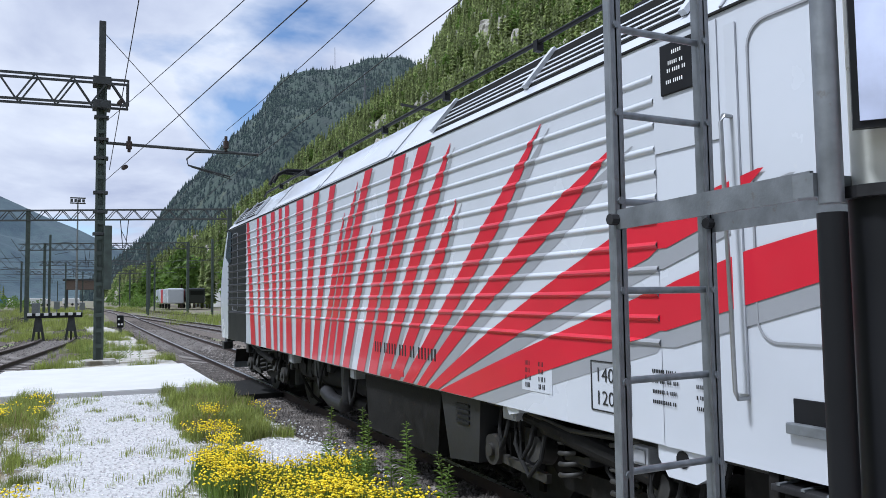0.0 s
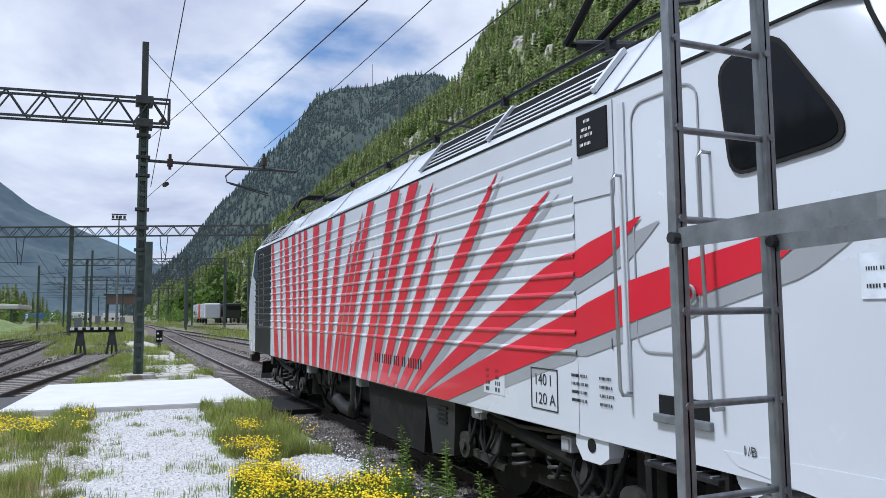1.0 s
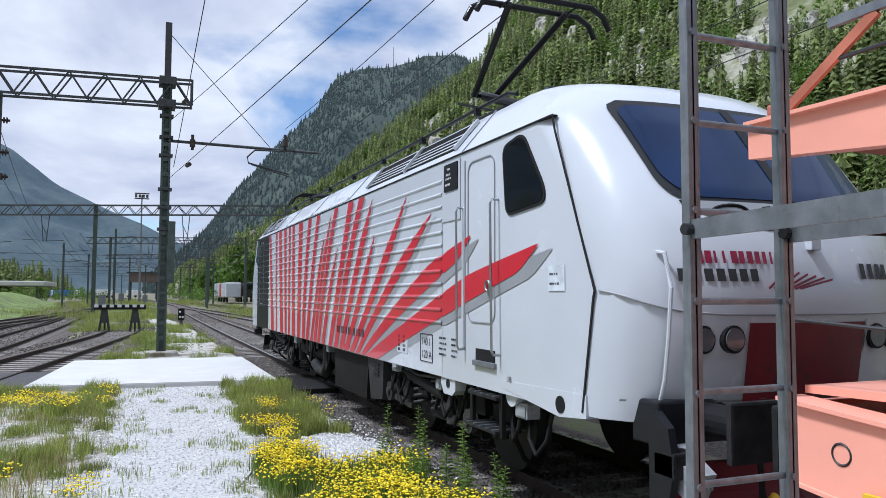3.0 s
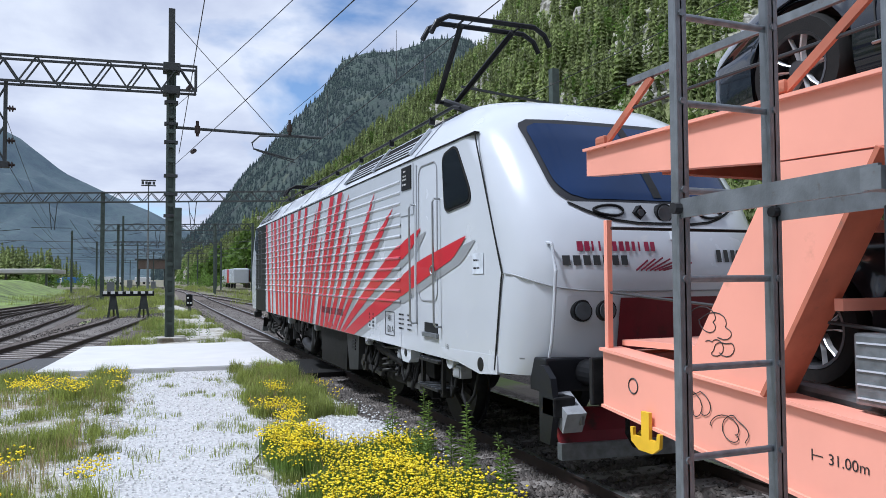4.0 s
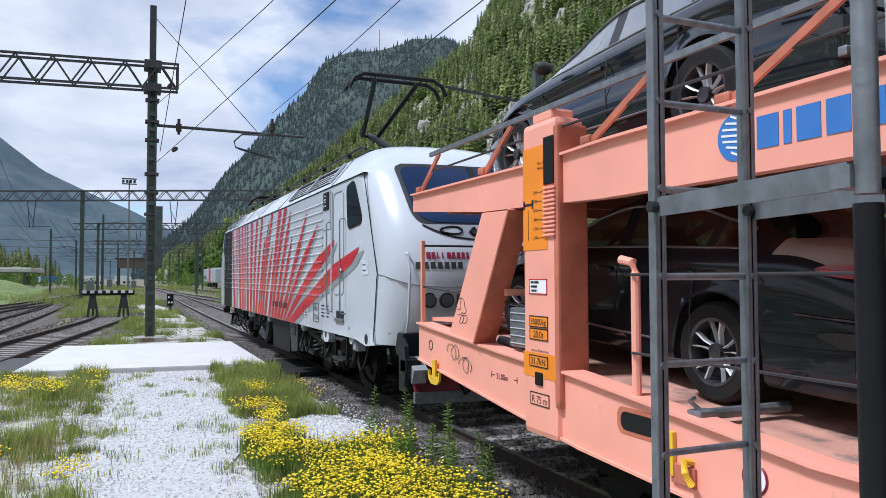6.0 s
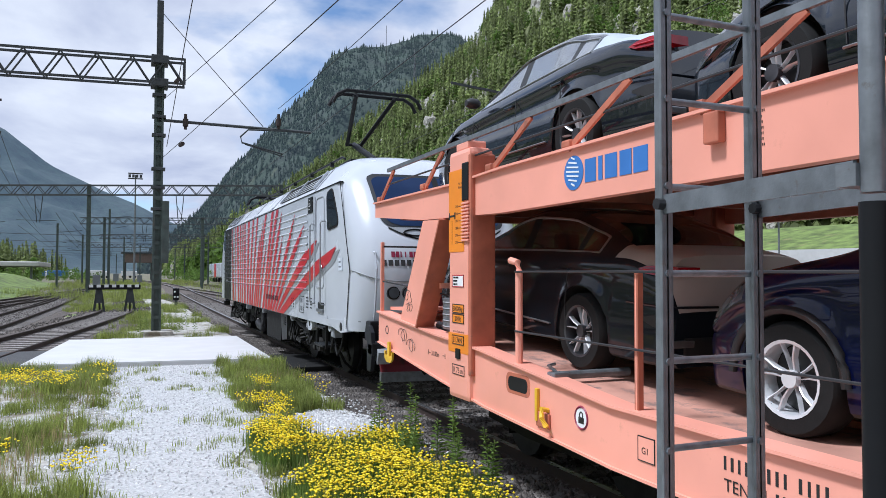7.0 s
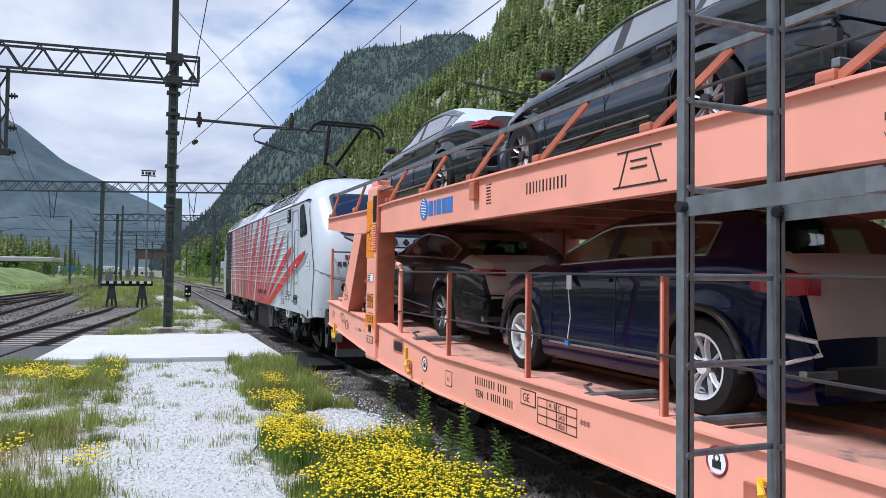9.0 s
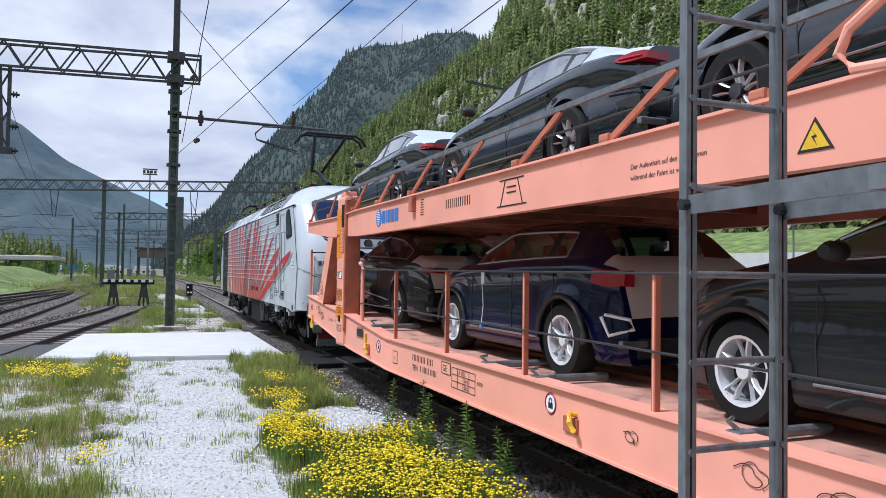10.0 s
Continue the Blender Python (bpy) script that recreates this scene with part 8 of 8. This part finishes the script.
scatter("yellow_flowers", FLOWERS, patches(1.9, 3.2, 10.5, 14.5, 26, right_bed, (0.7, 1.0), -0.06, 0.1, 1.0, 1.0), M_FLOWER, "scattered yellow flowers near the track", "flowers")
scatter("yellow_flowers", FLOWERS, patches(-3.4, -0.2, 6.3, 8.6, 110, left_bed, (0.8, 1.1), -0.02, 0.05, 0.9, 3.0), M_FLOWER, "yellow flowers in the tall grass", "flowers")
scatter("yellow_flowers", FLOWERS, patches(-2.2, -0.3, 12.5, 15.5, 46, left_bed, (0.8, 1.1), 0.02, 0.0, 0.7, 5.0), M_FLOWER, "yellow flowers at the slab's edge", "flowers")
scatter("flower_stems", [blade_shape(30, 0.14, 0.24, 30 + k, 0.15) for k in range(3)], patches(1.3, 3.15, 5.2, 9.2, 760, right_bed, (0.85, 1.15), -0.10, -0.2, 1.2, 8.0), M_WEED, "green stems below the yellow flowers", "plants")


def weed(x, y, h, seed):
    """A tall upright weed with narrow leaves all the way up."""
    r = random.Random(seed)
    w = thing("tall_weed", "tall upright green weed with narrow leaves", "weed", "tall weeds")
    lean = Vector((r.uniform(-0.06, 0.06), r.uniform(-0.06, 0.06), 0))
    part("stem", pipe([Vector((x, y, -0.12)) + (lean * t + Vector((0, 0, h))) * t for t in (0, 0.35, 0.7, 1.0)], 0.005, 5), M_WEED, w)
    bm = bmesh.new()
    for k in range(46):
        t = 0.12 + 0.88 * k / 46
        a = k * 2.4 + r.uniform(-0.3, 0.3)
        p = Vector((x, y, -0.12)) + (lean * t + Vector((0, 0, h))) * t
        ln = 0.13 * (1.1 - t * 0.75) * r.uniform(0.8, 1.2)
        d = Vector((math.cos(a), math.sin(a), 0.55))
        s = Vector((-math.sin(a), math.cos(a), 0)) * 0.011
        q = [bm.verts.new(v) for v in (p, p + d * ln * 0.5 + s, p + d * ln - Vector((0, 0, ln * 0.35)), p + d * ln * 0.5 - s)]
        bm.faces.new((q[0], q[1], q[2]))
        bm.faces.new((q[0], q[2], q[3]))
    part("leaves", bm, M_WEED, w)["kind"] = "stuff"


wr = random.Random(77)
for k in range(13):
    weed(2.82 + wr.uniform(-0.25, 0.4), 6.2 + 0.17 * k + wr.uniform(-0.2, 0.2), wr.uniform(0.35, 0.8), k)
for k in range(9):
    weed(rnd.uniform(0.2, 2.2), rnd.uniform(24.5, 28), rnd.uniform(0.6, 1.1), 40 + k)
scatter("path_grit", STONES, patches(-0.7, 2.2, 5.5, 17, 9000, lambda x, y: path_left(y) - 0.35 < x < path_right(y) + 0.35, (0.007, 0.018), -0.085, -1), M_GRIT, "loose white crushed stone on the path", "gravel")
scatter("path_grit", STONES, patches(-3.6, -0.2, 5.5, 16.5, 5000, lambda x, y: noise.noise(Vector((x * 0.9, y * 0.9, 31))) > -0.05, (0.008, 0.022), -0.105, -1), M_GRIT, "pale loose stone scattered over the verge", "gravel")
scatter("path_grit", STONES, patches(1.7, 3.3, 7.5, 12, 2500, lambda x, y: in_bare(x, y) or rnd.random() < 0.12, (0.01, 0.024), -0.092, -1), M_GRIT, "loose pale stone near the track", "gravel")
scatter("ballast_stones", STONES, patches(2.7, 3.9, 5, 24, 9000, lambda x, y: rnd.random() < (x - 2.6) * 1.4, (0.022, 0.048), -0.14, -1), M_STONE, "loose dark ballast stones beside the rail", "ballast")
scatter("ballast_stones", STONES, patches(4.0, 5.4, 5, 30, 6000, lambda x, y: True, (0.025, 0.05), -0.14, -1), M_STONE, "dark ballast stones between the rails", "ballast")
scatter("ballast_stones", STONES, patches(-8, 8, 28, 75, 9000, lambda x, y: abs(x - TX) < 1.9 or abs(x - (-0.7 - (43 - y) * 0.115)) < 1.7 or x < -4, (0.03, 0.06), -0.15, -1), M_STONE, "grey-brown ballast stones along the tracks", "ballast")

# ---- what moves ----


def run(t):
    """How far the train has gone after t seconds."""
    return 0.0109 + t * (1.28716 + t * (0.072037 + t * (-0.0077624 + t * 0.00039224))) - 0.0109 * max(0.0, 1 - t / 0.5)


TIMES = [0.25 * i for i in range(41)]


def motions():
    for ob, base in MOVERS:
        walk(ob, [(t, Matrix.Translation((0, run(t), 0)) @ base) for t in TIMES])
    for wheel, base, radius in ROLLERS:
        walk(wheel, [(t, base @ Matrix.Rotation(-run(t) / radius, 4, "X")) for t in TIMES])


motions()
